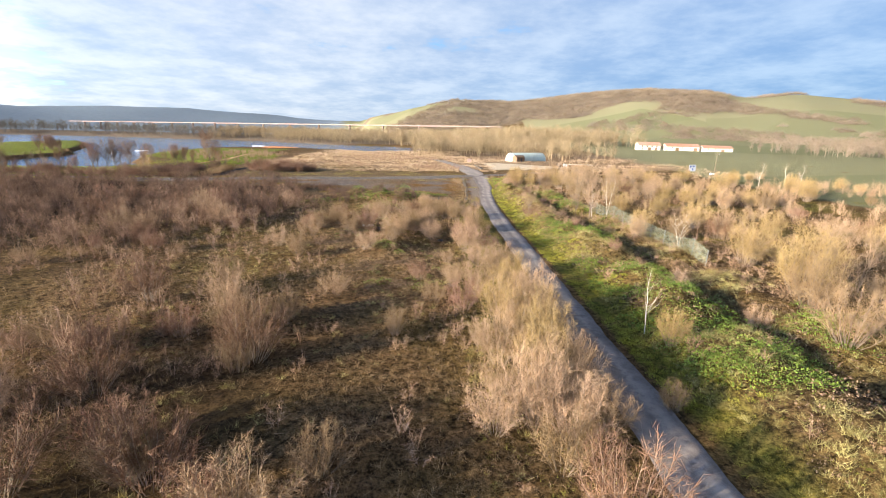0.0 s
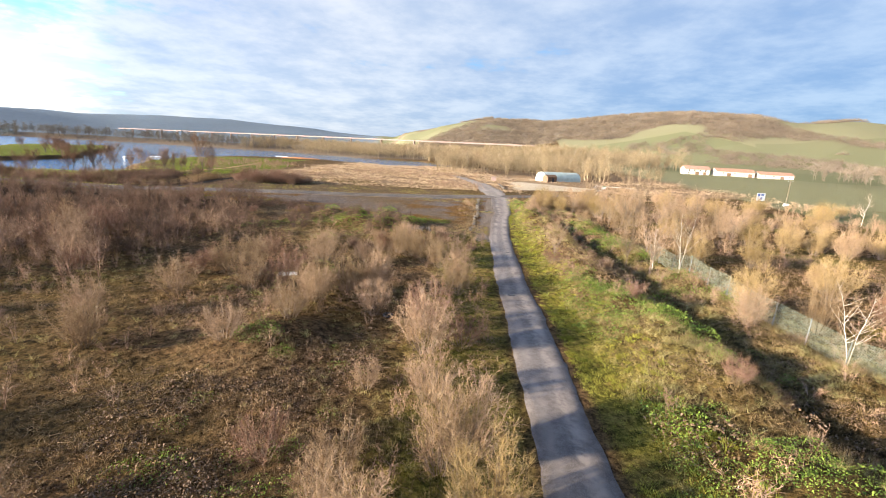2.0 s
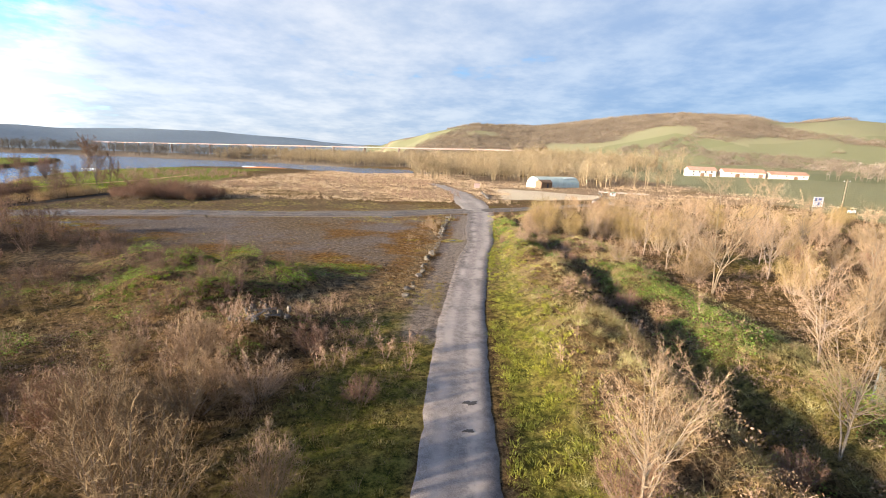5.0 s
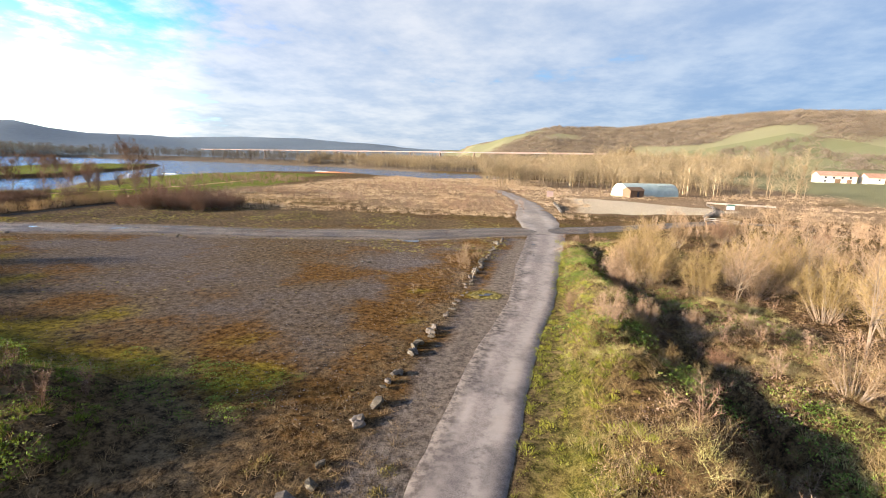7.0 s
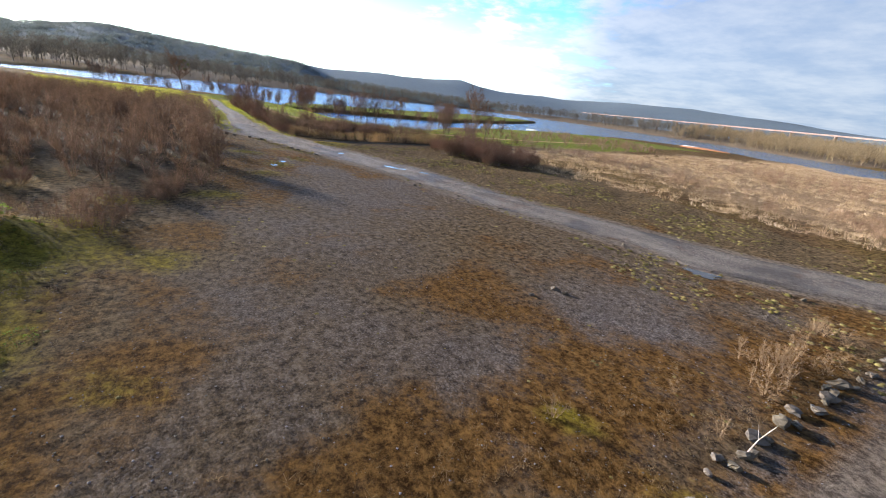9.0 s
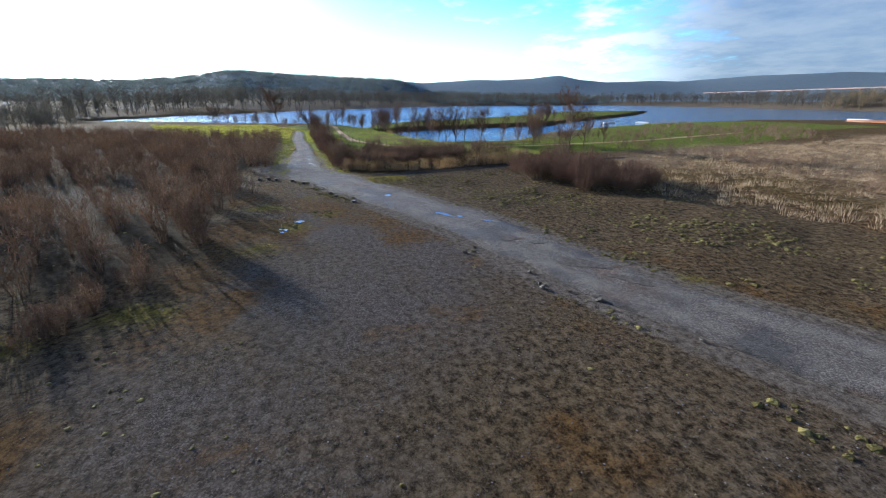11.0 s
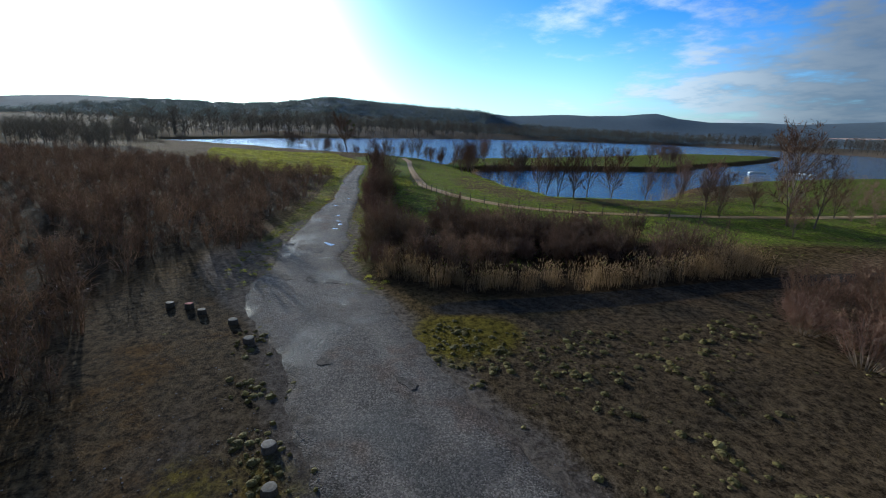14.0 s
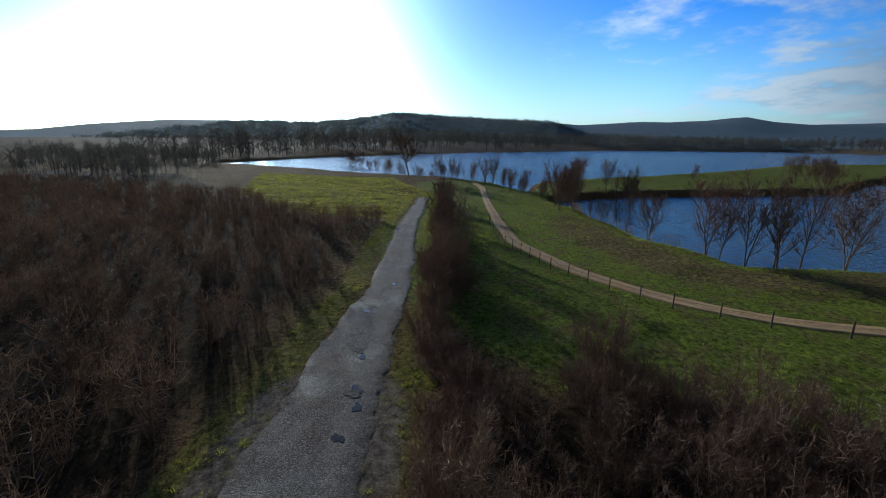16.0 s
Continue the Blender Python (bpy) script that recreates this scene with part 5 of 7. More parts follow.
ash = plant("tree", [tree_bufs(rng, 8.5, 3.0, 14, 22, 0.011, 0.2, 0.017, 3, 0.9), tree_bufs(rng, 8.0, 2.6, 15, 22, 0.011, 0.2, 0.017, 4, 1.0), tree_bufs(rng, 9.0, 2.4, 22, 22, 0.011, 0.18, 0.017, 2, 1.1)],
                      "bare many-stemmed tree with pale bark and an open crown", "tree", "bare trees", M_BARK, M_TWIG, "trunk", "crown")
alder = plant("tree", [tree_bufs(rng, 9.0, 2.2, 26, 18, 0.012, 0.14, 0.05, 2, 1.2), tree_bufs(rng, 8.0, 1.8, 26, 18, 0.012, 0.12, 0.05, 1, 1.4), tree_bufs(rng, 9.0, 2.6, 18, 18, 0.012, 0.14, 0.05, 4, 1.1)],
                          "bare waterside tree with upright branches at the pond", "tree", "trees round the pond", M_BARK, M_RED, "trunk", "crown")

KEY = [(3.87, 28.4, 1.15, willow), (6.0, 21.0, 1.35, pale), (4.9, 22.5, 1.0, willow), (-12.0, 27.3, 1.1, pale), (-10.0, 15.3, 1.5, ruddy), (-4.3, 15.9, 0.7, pale), (-2.8, 28.0, 0.6, pale), (5.6, 33.6, 1.15, pale), (6.0, 36.0, 0.9, willow), (6.4, 30.5, 0.8, pale),
       (3.5, 42.8, 0.85, pale), (-0.4, 33.0, 0.65, pale), (1.8, 66.2, 0.95, pale), (-3.2, 72.6, 1.05, pale), (-5.0, 73.5, 1.0, ruddy), (-1.5, 74.5, 1.0, pale), (0.5, 76.0, 0.8, pale), (-7.0, 56.0, 0.9, pale), (-10.5, 60.5, 1.1, ruddy), (-12.0, 57.5, 1.0, pale), (-4.0, 57.0, 0.8, pale), (-6.0, 68.0, 1.0, pale),
       (20.5, 128.5, 1.9, pale), (21.8, 127.5, 1.7, willow), (22.0, 134.3, 1.6, willow), (21.0, 130.5, 1.7, pale), (23.5, 132.0, 1.5, pale), (33.2, 130.4, 1.6, willow), (31.5, 132.5, 1.5, willow), (35.0, 131.0, 1.4, pale), (10.5, 20.0, 0.5, pale), (13.5, 26.0, 0.6, willow),
       (4.4, 16.2, 1.1, pale), (5.9, 19.6, 1.3, pale), (4.0, 19.0, 1.1, pale), (5.0, 27.4, 1.2, pale), (6.2, 29.0, 1.2, pale), (3.2, 24.0, 1.0, pale), (2.2, 18.4, 0.9, pale), (1.0, 38.0, 0.9, pale), (4.4, 38.5, 1.0, pale), (2.6, 34.5, 0.9, pale), (5.2, 18.0, 1.1, pale), (6.7, 18.3, 0.9, pale), (4.2, 24.4, 0.9, pale), (5.8, 25.4, 1.1, willow), (3.0, 21.0, 0.8, pale), (6.6, 23.4, 0.9, pale), (6.4, 27.0, 0.8, pale), (4.6, 31.0, 1.0, pale), (6.8, 34.8, 1.0, pale),
       (-12.2, 17.0, 1.4, ruddy), (-14.5, 14.5, 1.5, ruddy), (-7.6, 13.6, 1.1, ruddy), (-16.0, 21.0, 1.3, ruddy), (-13.2, 28.9, 1.2, pale), (-10.0, 24.4, 1.3, ruddy), (-8.2, 34.8, 0.8, pale), (-14.6, 46.0, 0.9, pale), (-19.0, 25.0, 1.3, ruddy), (2.4, 26.2, 0.6, pale), (-21.0, 33.0, 1.3, ruddy), (-17.0, 37.0, 1.1, pale),
       (24.0, 26.5, 1.4, pale), (31.6, 47.6, 1.5, willow), (29.4, 37.3, 1.6, willow), (27.0, 33.0, 1.4, pale), (36.0, 60.0, 1.4, ruddy)]
for x, y, s, put in KEY:
    put(x, y, s)
for x, y, s, k in ((12.9, 28.0, 0.8, 0), (25.5, 70.0, 1.0, 1), (24.3, 73.0, 1.0, 0), (27.0, 52.0, 0.9, 1)):
    birch(x, y, s, k)
for x, y, s, k in ((27.0, 123.0, 0.85, 1), (31.0, 115.0, 0.9, 0), (32.0, 131.0, 0.95, 1), (34.0, 128.0, 0.9, 0), (36.5, 120.0, 0.95, 1), (33.0, 109.0, 0.85, 2), (29.5, 105.5, 0.8, 1), (36.0, 134.0, 0.9, 2), (29.6, 97.2, 1.25, 0), (22.6, 75.6, 0.75, 1), (23.4, 71.4, 0.7, 2), (13.7, 70.1, 0.62, 1), (35.5, 115.4, 0.9, 0), (38.0, 104.0, 0.95, 1), (42.0, 112.0, 0.9, 2), (44.0, 95.0, 0.8, 1), (33.0, 88.0, 0.8, 2), (40.0, 122.0, 0.9, 1), (36.0, 60.0, 0.6, 1), (33.0, 41.0, 0.75, 0), (38.0, 46.0, 0.8, 1), (28.0, 84.0, 0.7, 0), (47.0, 104.0, 0.9, 0), (50.0, 118.0, 0.9, 1)):
    ash(x, y, s, k)

# shrubs dotted over the west meadow and the east scrub
def dotted(n, x0, x1, y0, y1, gap, accept):
    out, tries = [], 0
    while len(out) < n and tries < 40 * n:
        tries += 1
        x, y = rng.uniform(x0, x1), rng.uniform(y0, y1)
        if accept(x, y) and all((x - a) ** 2 + (y - b) ** 2 > gap * gap for a, b in out) and clear_of_lanes(x, y, 2.6):
            out.append((x, y))
    return out


in_yard = lambda x, y: float(edge_distance(np.array([x]), np.array([y]), YARD)[0]) > -3
for x, y in dotted(62, -40, 5.5, 8, 84, 2.2, lambda x, y: not in_yard(x, y) and wobble(x, y, 0.1, 4) > -0.35 - 0.02 * (x + 20)):
    (pale if rng.uniform() < 0.62 else ruddy)(x, y, rng.uniform(0.6, 1.25))
for x, y in dotted(66, 24, 72, 20, 165, 2.4, lambda x, y: wobble(x, y, 0.12, 1) > -0.2):
    put = pale if rng.uniform() < 0.6 else (willow if rng.uniform() < 0.6 else ruddy)
    put(x, y, rng.uniform(0.8, 1.35))
for x, y in dotted(22, 13.2, 22, 25, 150, 3.0, lambda x, y: True):
    (ruddy if rng.uniform() < 0.5 else pale)(x, y, rng.uniform(0.4, 0.75))

# tall thickets west of the lane and the overgrown ground east of the ditch
for x, y, s in ((-38.4, 68.4, 1.5), (-34.9, 69.1, 1.35), (-35.5, 73.7, 1.5), (-41.4, 72.7, 1.6), (-44, 80, 1.4), (-46.7, 88.4, 1.4), (-52, 84, 1.5), (-60, 84, 1.5), (-67.5, 85.6, 1.6), (-38.4, 96.4, 1.0), (-36.4, 99.2, 0.9), (-47, 66, 1.5), (-54, 70, 1.6), (-17.9, 61.3, 0.95), (-16.3, 63.1, 1.0), (-15.1, 64.8, 1.0), (-16.4, 72.4, 0.95), (-5.6, 73.6, 1.0), (-1.8, 71.1, 1.05), (-6, 54.8, 1.0), (-4.4, 55.9, 1.05), (-2.4, 57.1, 1.0)):
    (ruddy if (x < -30 and wobble(x, y, 0.9, 2) > 0) or s < 0.97 else pale)(x, y, s)
for x, y, s in ((20.3, 130.2, 1.65), (21.4, 131.2, 1.5), (19.4, 129.3, 1.4), (18.4, 108.0, 0.5), (18.4, 103.6, 0.45), (29.7, 126.9, 1.6), (31.8, 120.9, 1.5), (24.7, 124.4, 1.2), (34.1, 118.0, 1.6), (36.9, 98.7, 1.3), (40.4, 95.5, 1.2), (31.6, 79.2, 1.1), (29.5, 100.2, 1.2), (35.4, 109.9, 1.3), (65.6, 128.3, 1.3), (73.2, 129, 1.3), (88, 143.5, 1.4), (87.4, 119.1, 1.4), (83.9, 108.2, 1.4)):
    (willow if wobble(x, y, 0.7, 3) > -0.1 else pale)(x, y, s)
for x, y in dotted(44, 46, 118, 88, 168, 3.0, lambda x, y: wobble(x, y, 0.1, 5) > -0.35):
    (pale if rng.uniform() < 0.45 else willow)(x, y, rng.uniform(0.9, 1.45))
for x, y, s in ((94.8, 143.7, 1.5), (106.6, 152.9, 1.6), (113, 157, 1.4)):
    birch(x, y, s, 0)

# the reddish thicket north of the track and the clumps by the lake
for x, y in dotted(32, -72, -40, 150, 168, 1.7, lambda x, y: ((x + 58) / 12) ** 2 + ((y - 159 - 0.1 * (x + 57)) / 6.0) ** 2 < 1):
    ruddy(x, y, rng.uniform(1.0, 1.6))

# reddish bushes in the hollow below the footpath
for x, y in dotted(20, -107, -83, 142, 157, 2.4, lambda x, y: float(edge_distance(np.array([x]), np.array([y]), HOLLOW)[0]) > 0):
    ruddy(x, y, rng.uniform(1.0, 1.5))

# trees round the pond
for x, y, s, k in ((-178, 179, 0.55, 0), (-174, 178, 0.6, 1), (-170, 177.5, 0.55, 2), (-167, 177, 0.65, 1), (-164, 177.5, 0.65, 0), (-155, 174.5, 0.85, 1), (-147, 173.8, 0.95, 2), (-134, 173.5, 1.1, 2), (-133, 174.5, 0.95, 0), (-129.5, 175, 1.05, 0), (-128, 177, 1.15, 1), (-126.5, 178.5, 1.2, 1), (-125, 182, 1.15, 2), (-127, 176.5, 1.0, 0), (-122, 186, 0.75, 0), (-126, 193, 0.7, 1), (-124, 195, 0.85, 2),
                   (-184, 174, 1.25, 2), (-181, 176, 1.15, 0), (-190, 179.5, 1.3, 2), (-195, 177, 1.3, 0), (-200, 181, 1.25, 2), (-187, 177, 1.15, 2), (-206, 183, 1.2, 1), (-246, 201, 1.4, 2), (-256, 202, 1.5, 0), (-264, 204, 1.3, 2), (-216, 207, 1.4, 0), (-212, 204, 1.3, 2), (-221, 205, 1.2, 1), (-232, 206, 1.2, 2),
                   (-95, 183, 1.45, 2), (-92.5, 184.5, 1.25, 1), (-109, 185, 0.75, 0), (-111, 187, 0.75, 2), (-106, 184, 0.65, 2), (-113, 184, 0.6, 0), (-104, 188, 0.6, 0), (-98, 196, 0.7, 0), (-115, 207, 0.7, 0), (-88, 176, 0.55, 2), (-100, 178, 0.5, 1),
                   (-230, 257, 1.45, 2), (-229, 260, 1.4, 0), (-232, 267, 1.35, 2), (-231, 271, 1.1, 0), (-226, 261, 1.3, 2), (-221, 258, 1.1, 0), (-236, 270, 1.3, 2), (-214, 258, 0.9, 2), (-206, 251, 0.7, 0), (-243, 276, 1.2, 1), (-262, 240, 0.7, 0), (-330, 262, 0.9, 2), (-390, 322, 1.0, 0), (-400, 330, 1.0, 2)):
    alder(x, y, s, k)
# poplars along the far shore of the meadow
for i in range(46):
    x = -215 - i * 5.6 + rng.normal() * 1.8
    alder(x, np.interp(x, [-480, -369, -300, -217], [112, 169, 181, 181]) + rng.normal() * 1.2, rng.uniform(0.7, 1.25), int(rng.integers(3)), "bare lakeside tree in the row before the water")
# hedge between track and meadow
for i in range(60):
    x = -84 - i * 2.0
    y = np.interp(x, [-230, -150, -123, -95, -84], [152, 142.5, 139.0, 135.5, 134.6]) + rng.normal() * 0.8
    (ruddy if rng.uniform() < 0.75 else pale)(x, y, rng.uniform(0.9, 1.5) * (1.25 if x < -120 else 1.0))
for i, x in enumerate((-137, -150, -165, -180, -196, -212, -160, -188)):
    ash(x, 144 + rng.normal() + (-137 - x) * 0.08, rng.uniform(0.75, 1.05), int(rng.integers(3)), "bare tree standing in the hedge beside the gravel track")

for x in (-118, -126, -132, -143, -148, -156, -170, -176, -184, -200, -205, -220):
    alder(x, np.interp(x, [-230, -150, -123, -95], [151, 142, 138.5, 135]) + rng.normal() * 0.8, rng.uniform(0.75, 1.15) * (1.0 if x < -140 else 0.7), int(rng.integers(3)), "bare reddish tree rising from the hedge beside the track")

# the tall tree with mistletoe
tall_wood, tall_fine = tree_bufs(rng, 26.0, 7.5, 30, 22, 0.014, 0.3, 0.13, 2, 0.9)
tall = thing("tree", pose(-350, 158, ground_z(-350, 158)), "tall bare poplar hung with round mistletoe clumps at the lake", "tree", "bare trees")
part("trunk", tall_wood, M_BARK, tall)
part("crown", tall_fine, M_RED, tall)
for i in range(11):
    b = Buf()
    r0 = rng.uniform(0.6, 1.1)
    base = np.zeros((160, 3))
    slivers(b, base, unit(rng.normal(size=(160, 3))) * 1.2 * r0 * rng.uniform(0.6, 1.0, (160, 1)), 0.22, rng)
    ob = part("mistletoe", b, M_MISTLE, tall)
    a = rng.uniform(0, 6.28)
    ob.location = (math.cos(a) * rng.uniform(1, 4.5), math.sin(a) * rng.uniform(1, 4.5), rng.uniform(13, 22))

# ---- joined growth: scrub, reeds, woods, grass ----
def strew(n, x0, x1, y0, y1, accept, size, forms, gap=1.8):
    x, y = rng.uniform(x0, x1, n), rng.uniform(y0, y1, n)
    near = np.min([line_distance(x, y, L) for L in (LANE, CROSS, PATH, SPUR, LANE_ON)], axis=0)
    ok = accept(x, y) & (near > gap) & (lake_in(x, y) < -1.0)
    x, y = x[ok], y[ok]
    z = height(x, y)
    return np.c_[x, y, z - 0.03, rng.uniform(0, 6.28, len(x)), rng.uniform(*size, len(x)), rng.integers(0, forms, len(x))]


def lite_shrub(r, h, spread, n, width):
    """A light many-stemmed bush for thickets: arching stems, side twigs and twiglets."""
    b = Buf()
    k = max(6, n // 11)
    a, out = r.uniform(0, 6.28, k), spread * np.sqrt(r.uniform(0.03, 1, k))
    foot = np.c_[np.cos(a) * out * 0.15, np.sin(a) * out * 0.15, np.full(k, -0.05)]
    bow = np.c_[np.cos(a) * out * 0.45, np.sin(a) * out * 0.45, h * r.uniform(0.35, 0.5, k)]
    tip = np.c_[np.cos(a) * out, np.sin(a) * out, h * (1 - 0.4 * (out / spread) ** 2) * r.uniform(0.7, 1.05, k)]
    slivers(b, foot, bow + (tip - bow) * 0.3, width * 1.5, r)
    slivers(b, bow, tip, width * 1.2, r)
    for _ in range(n // k + 2):
        t = r.uniform(0.12, 0.97, (k, 1))
        at = np.where(t < 0.45, foot + (bow - foot) * t / 0.45, bow + (tip - bow) * (t - 0.45) / 0.55)
        way = unit(unit(tip - foot) * 0.55 + r.normal(size=(k, 3)) * 0.6 + [0, 0, 0.15])
        long = h * r.uniform(0.14, 0.34, (k, 1)) * (1.15 - 0.5 * t)
        slivers(b, at, at + way * long, width, r)
        mid = at + way * long * r.uniform(0.3, 0.8, (k, 1))
        slivers(b, mid, mid + unit(way + r.normal(size=(k, 3)) * 0.7) * long * 0.55, width * 0.75, r)
    return b


scrub_forms = [lite_shrub(rng, 3.0, 1.4, 120, 0.03), lite_shrub(rng, 2.4, 1.5, 120, 0.03), lite_shrub(rng, 3.6, 1.4, 120, 0.03)]
low_forms = [lite_shrub(rng, 1.3, 0.8, 75, 0.02), lite_shrub(rng, 0.9, 0.9, 75, 0.02), lite_shrub(rng, 1.7, 0.7, 75, 0.02)]
merged("scrub", scrub_forms, strew(2900, -230, -35, 10, 134, lambda x, y: (edge_distance(x, y, SCRUB) > 0) & (wobble(x, y, 0.09, 7) > -0.8), (0.85, 1.65), 3), M_DARKTWIG, "dense dark bare scrub filling the ground beside the track", "scrub")
merged("scrub", scrub_forms, strew(650, -70, -18, -30, 92, lambda x, y: (wobble(x, y, 0.08, 9) + 0.014 * (-20 - x) > 0.1) & (edge_distance(x, y, YARD) < -4), (0.5, 1.1), 3), M_SCRUB, "reddish bare scrub spreading over the dry meadow", "scrub")
merged("undergrowth", low_forms, strew(2100, -48, 6.5, 4, 92, lambda x, y: (wobble(x, y, 0.22, 9) + rng.normal(size=len(x)) * 0.35 > 0.12) & (edge_distance(x, y, YARD) < -3), (0.5, 1.2), 3, 2.3), M_SCRUB, "low bare bushes and dead stalks among dry grass", "undergrowth")
merged("undergrowth", low_forms, strew(2000, 13.5, 70, 12, 160, lambda x, y: wobble(x, y, 0.22, 4) + rng.normal(size=len(x)) * 0.4 > 0.0, (0.5, 1.2), 3, 2.6), M_SCRUB, "low bare bushes over the bank and the ditch", "undergrowth")
merged("scrub", scrub_forms, strew(750, 36, 130, 10, 190, lambda x, y: wobble(x, y, 0.1, 3) > -0.1 + 0.004 * (x - 40), (0.7, 1.4), 3), M_TWIG, "pale bare scrub over rough ground east of the ditch", "scrub")
merged("scrub", scrub_forms, strew(1500, -130, 8, 186, 300, lambda x, y: (wobble(x, y, 0.07, 2) > 0.0) & (lake_in(x, y) < -3), (0.45, 0.85), 3), M_SCRUB, "reddish bare scrub on the rough grass towards the lake", "scrub")


def reed_form(r, n, h):
    """A sheaf of dry reeds, each with a ragged plume."""
    b = Buf()
    base = np.c_[r.normal(size=(n, 2)) * 0.35, np.zeros(n)]
    tip = base + np.c_[r.normal(size=(n, 2)) * 0.22, h * r.uniform(0.6, 1.1, n)]
    slivers(b, base, tip, 0.026, r)
    plume = base + (tip - base) * 0.9
    for _ in range(2):
        slivers(b, plume, plume + (tip - base) * 0.14 + r.normal(size=(n, 3)) * [0.07, 0.07, 0.03], 0.05, r)
    return b


reed_forms = [reed_form(rng, 26, 1.9), reed_form(rng, 26, 1.6)]
merged("reeds", reed_forms, strew(2300, -106, -70, 132, 168, lambda x, y: (edge_distance(x, y, REEDS) > 0.3) & (edge_distance(x, y, REEDS) < 3.4) & (x > -90) & (x - 0.6 * (y - 150) > -96) & (wobble(x, y, 0.25, 4) > -0.55), (0.5, 0.95), 2), M_REED, "tall dry reeds in the wet hollow beside the track", "reeds")
merged("scrub", scrub_forms, strew(760, -112, -76, 134, 172, lambda x, y: (edge_distance(x, y, REEDS) > -4) & ((edge_distance(x, y, REEDS) > 2.5) | (x < -90)) & (wobble(x, y, 0.2, 2) > -0.3), (0.55, 1.25), 3), M_DARKTWIG, "dark reddish bushes growing among the reeds", "scrub")
merged("reeds", reed_forms, strew(2600, -260, -95, 165, 300, lambda x, y: (lake_in(x, y) > -4.5) & (wobble(x, y, 0.1, 6) > 0.0), (0.7, 1.2), 2), M_REED, "pale reeds fringing the pond's edge", "reeds")


def wood_form(r, h, crown, n, width=0.1):
    b = Buf()
    tube(b, [(0, 0, -0.5), (0.1, 0, h * 0.5), (0, 0.1, h * 0.9)], [0.16, 0.11, 0.03], 3)
    t = r.uniform(0.18, 0.95, n)
    a = r.uniform(0, 6.28, n)
    base = np.c_[np.zeros((n, 2)), h * t * 0.9]
    reach = crown * np.sqrt(np.maximum(0.08, 1 - (2 * t - 1.0) ** 2)) * r.uniform(0.5, 1.05, n)
    tip = base + np.c_[np.cos(a) * reach, np.sin(a) * reach, reach * r.uniform(0.3, 1.2, n)]
    slivers(b, base, tip, width, r)
    for _ in range(2):
        mid = base + (tip - base) * r.uniform(0.3, 0.95, (n, 1))
        slivers(b, mid, mid + unit(tip - base + r.normal(size=(n, 3)) * 0.8) * crown * 0.55, width * 0.8, r)
    return b


wood_forms = [wood_form(rng, 11, 3.4, 52, 0.12), wood_form(rng, 13, 3.6, 52, 0.12), wood_form(rng, 9, 3.4, 52, 0.12)]
coarse_forms = [wood_form(rng, 11, 3.4, 26, 0.26), wood_form(rng, 13, 3.2, 26, 0.26), wood_form(rng, 9, 3.6, 26, 0.26)]
shore = lambda x: np.interp(x, [-477, -344, -155, -66, 5, 30, 60, 220], [700, 695, 604, 598, 512, 420, 400, 470])
merged("woodland", wood_forms, strew(5200, -480, 220, 400, 960, lambda x, y: (y > shore(x)) & (lake_in(x, y) < -4) & (wobble(x, y, 0.03, 1) > -0.6) & ~((x > 100) & (y < 520)), (1.0, 1.9), 3), M_WOODS, "bare brown woodland beyond the lake", "woodland")
for x, y, k in ((-16, 452, 1.7), (-8, 470, 1.4), (16, 440, 1.6), (22, 452, 1.5), (4, 505, 1.5), (34, 425, 1.3)):
    ash(x, y, k, None, "large bare spreading tree on the lake's far bank")
merged("woodland", wood_forms, strew(420, -10, 105, 300, 400, lambda x, y: ((y > 312) | (x > 92)) & (wobble(x, y, 0.05, 4) > -0.3) & (np.hypot(x - 60, y - 310) > 14), (0.7, 1.15), 3), M_WOODS, "bare trees behind the arched shed", "woodland")
merged("woodland", coarse_forms, strew(5200, -1250, -380, -100, 1000, lambda x, y: (lake_in(x, y) < -5) & (lake_in(x, y) > -150) & (x < -430) & (edge_distance(x, y, SPIT) < -5), (1.1, 1.9), 3), M_BACKLITWOOD, "bare woods along the lake's far shore, coloured dark as if backlit", "woodland")
merged("woodland", wood_forms, strew(500, -420, -250, -60, 60, lambda x, y: wobble(x, y, 0.04, 4) > -0.2, (0.6, 1.0), 3), M_BACKLITWOOD, "bare trees behind the scrub", "woodland")
merged("woodland", coarse_forms, strew(2100, 235, 760, 300, 640, lambda x, y: (y > 300 + 0.25 * (x - 270)) & (y < 470 + 0.25 * (x - 270)) & (x > 268) & (wobble(x, y, 0.03, 5) > -0.7), (0.8, 1.35), 3), M_HILLWOOD, "bare wood on the slope above the field", "woodland")
far_forms = [leaf_bufs(rng, 8.0, 8.0, 64, 0.95)[1], leaf_bufs(rng, 9.0, 7.0, 64, 0.95)[1]]
az_of = lambda x, y: np.degrees(np.arctan2(-(x + 20), y - 100))
out_of = lambda x, y: np.hypot(x + 20, y - 100)
merged("woodland", far_forms, strew(19000, -500, 1500, 600, 1750, lambda x, y: (out_of(x, y) > 860) & (out_of(x, y) < 1600) & (az_of(x, y) < 9) & (0.36 + 0.3 * smooth(hill(*lay(x, y)), 60, 100) + 0.9 * wobble(x, y, 0.007, 2) + 0.5 * wobble(x, y, 0.019, 6) > 0.34), (0.7, 1.1), 2), M_HILLWOOD, "bare woods on the distant sunlit hills", "woodland")
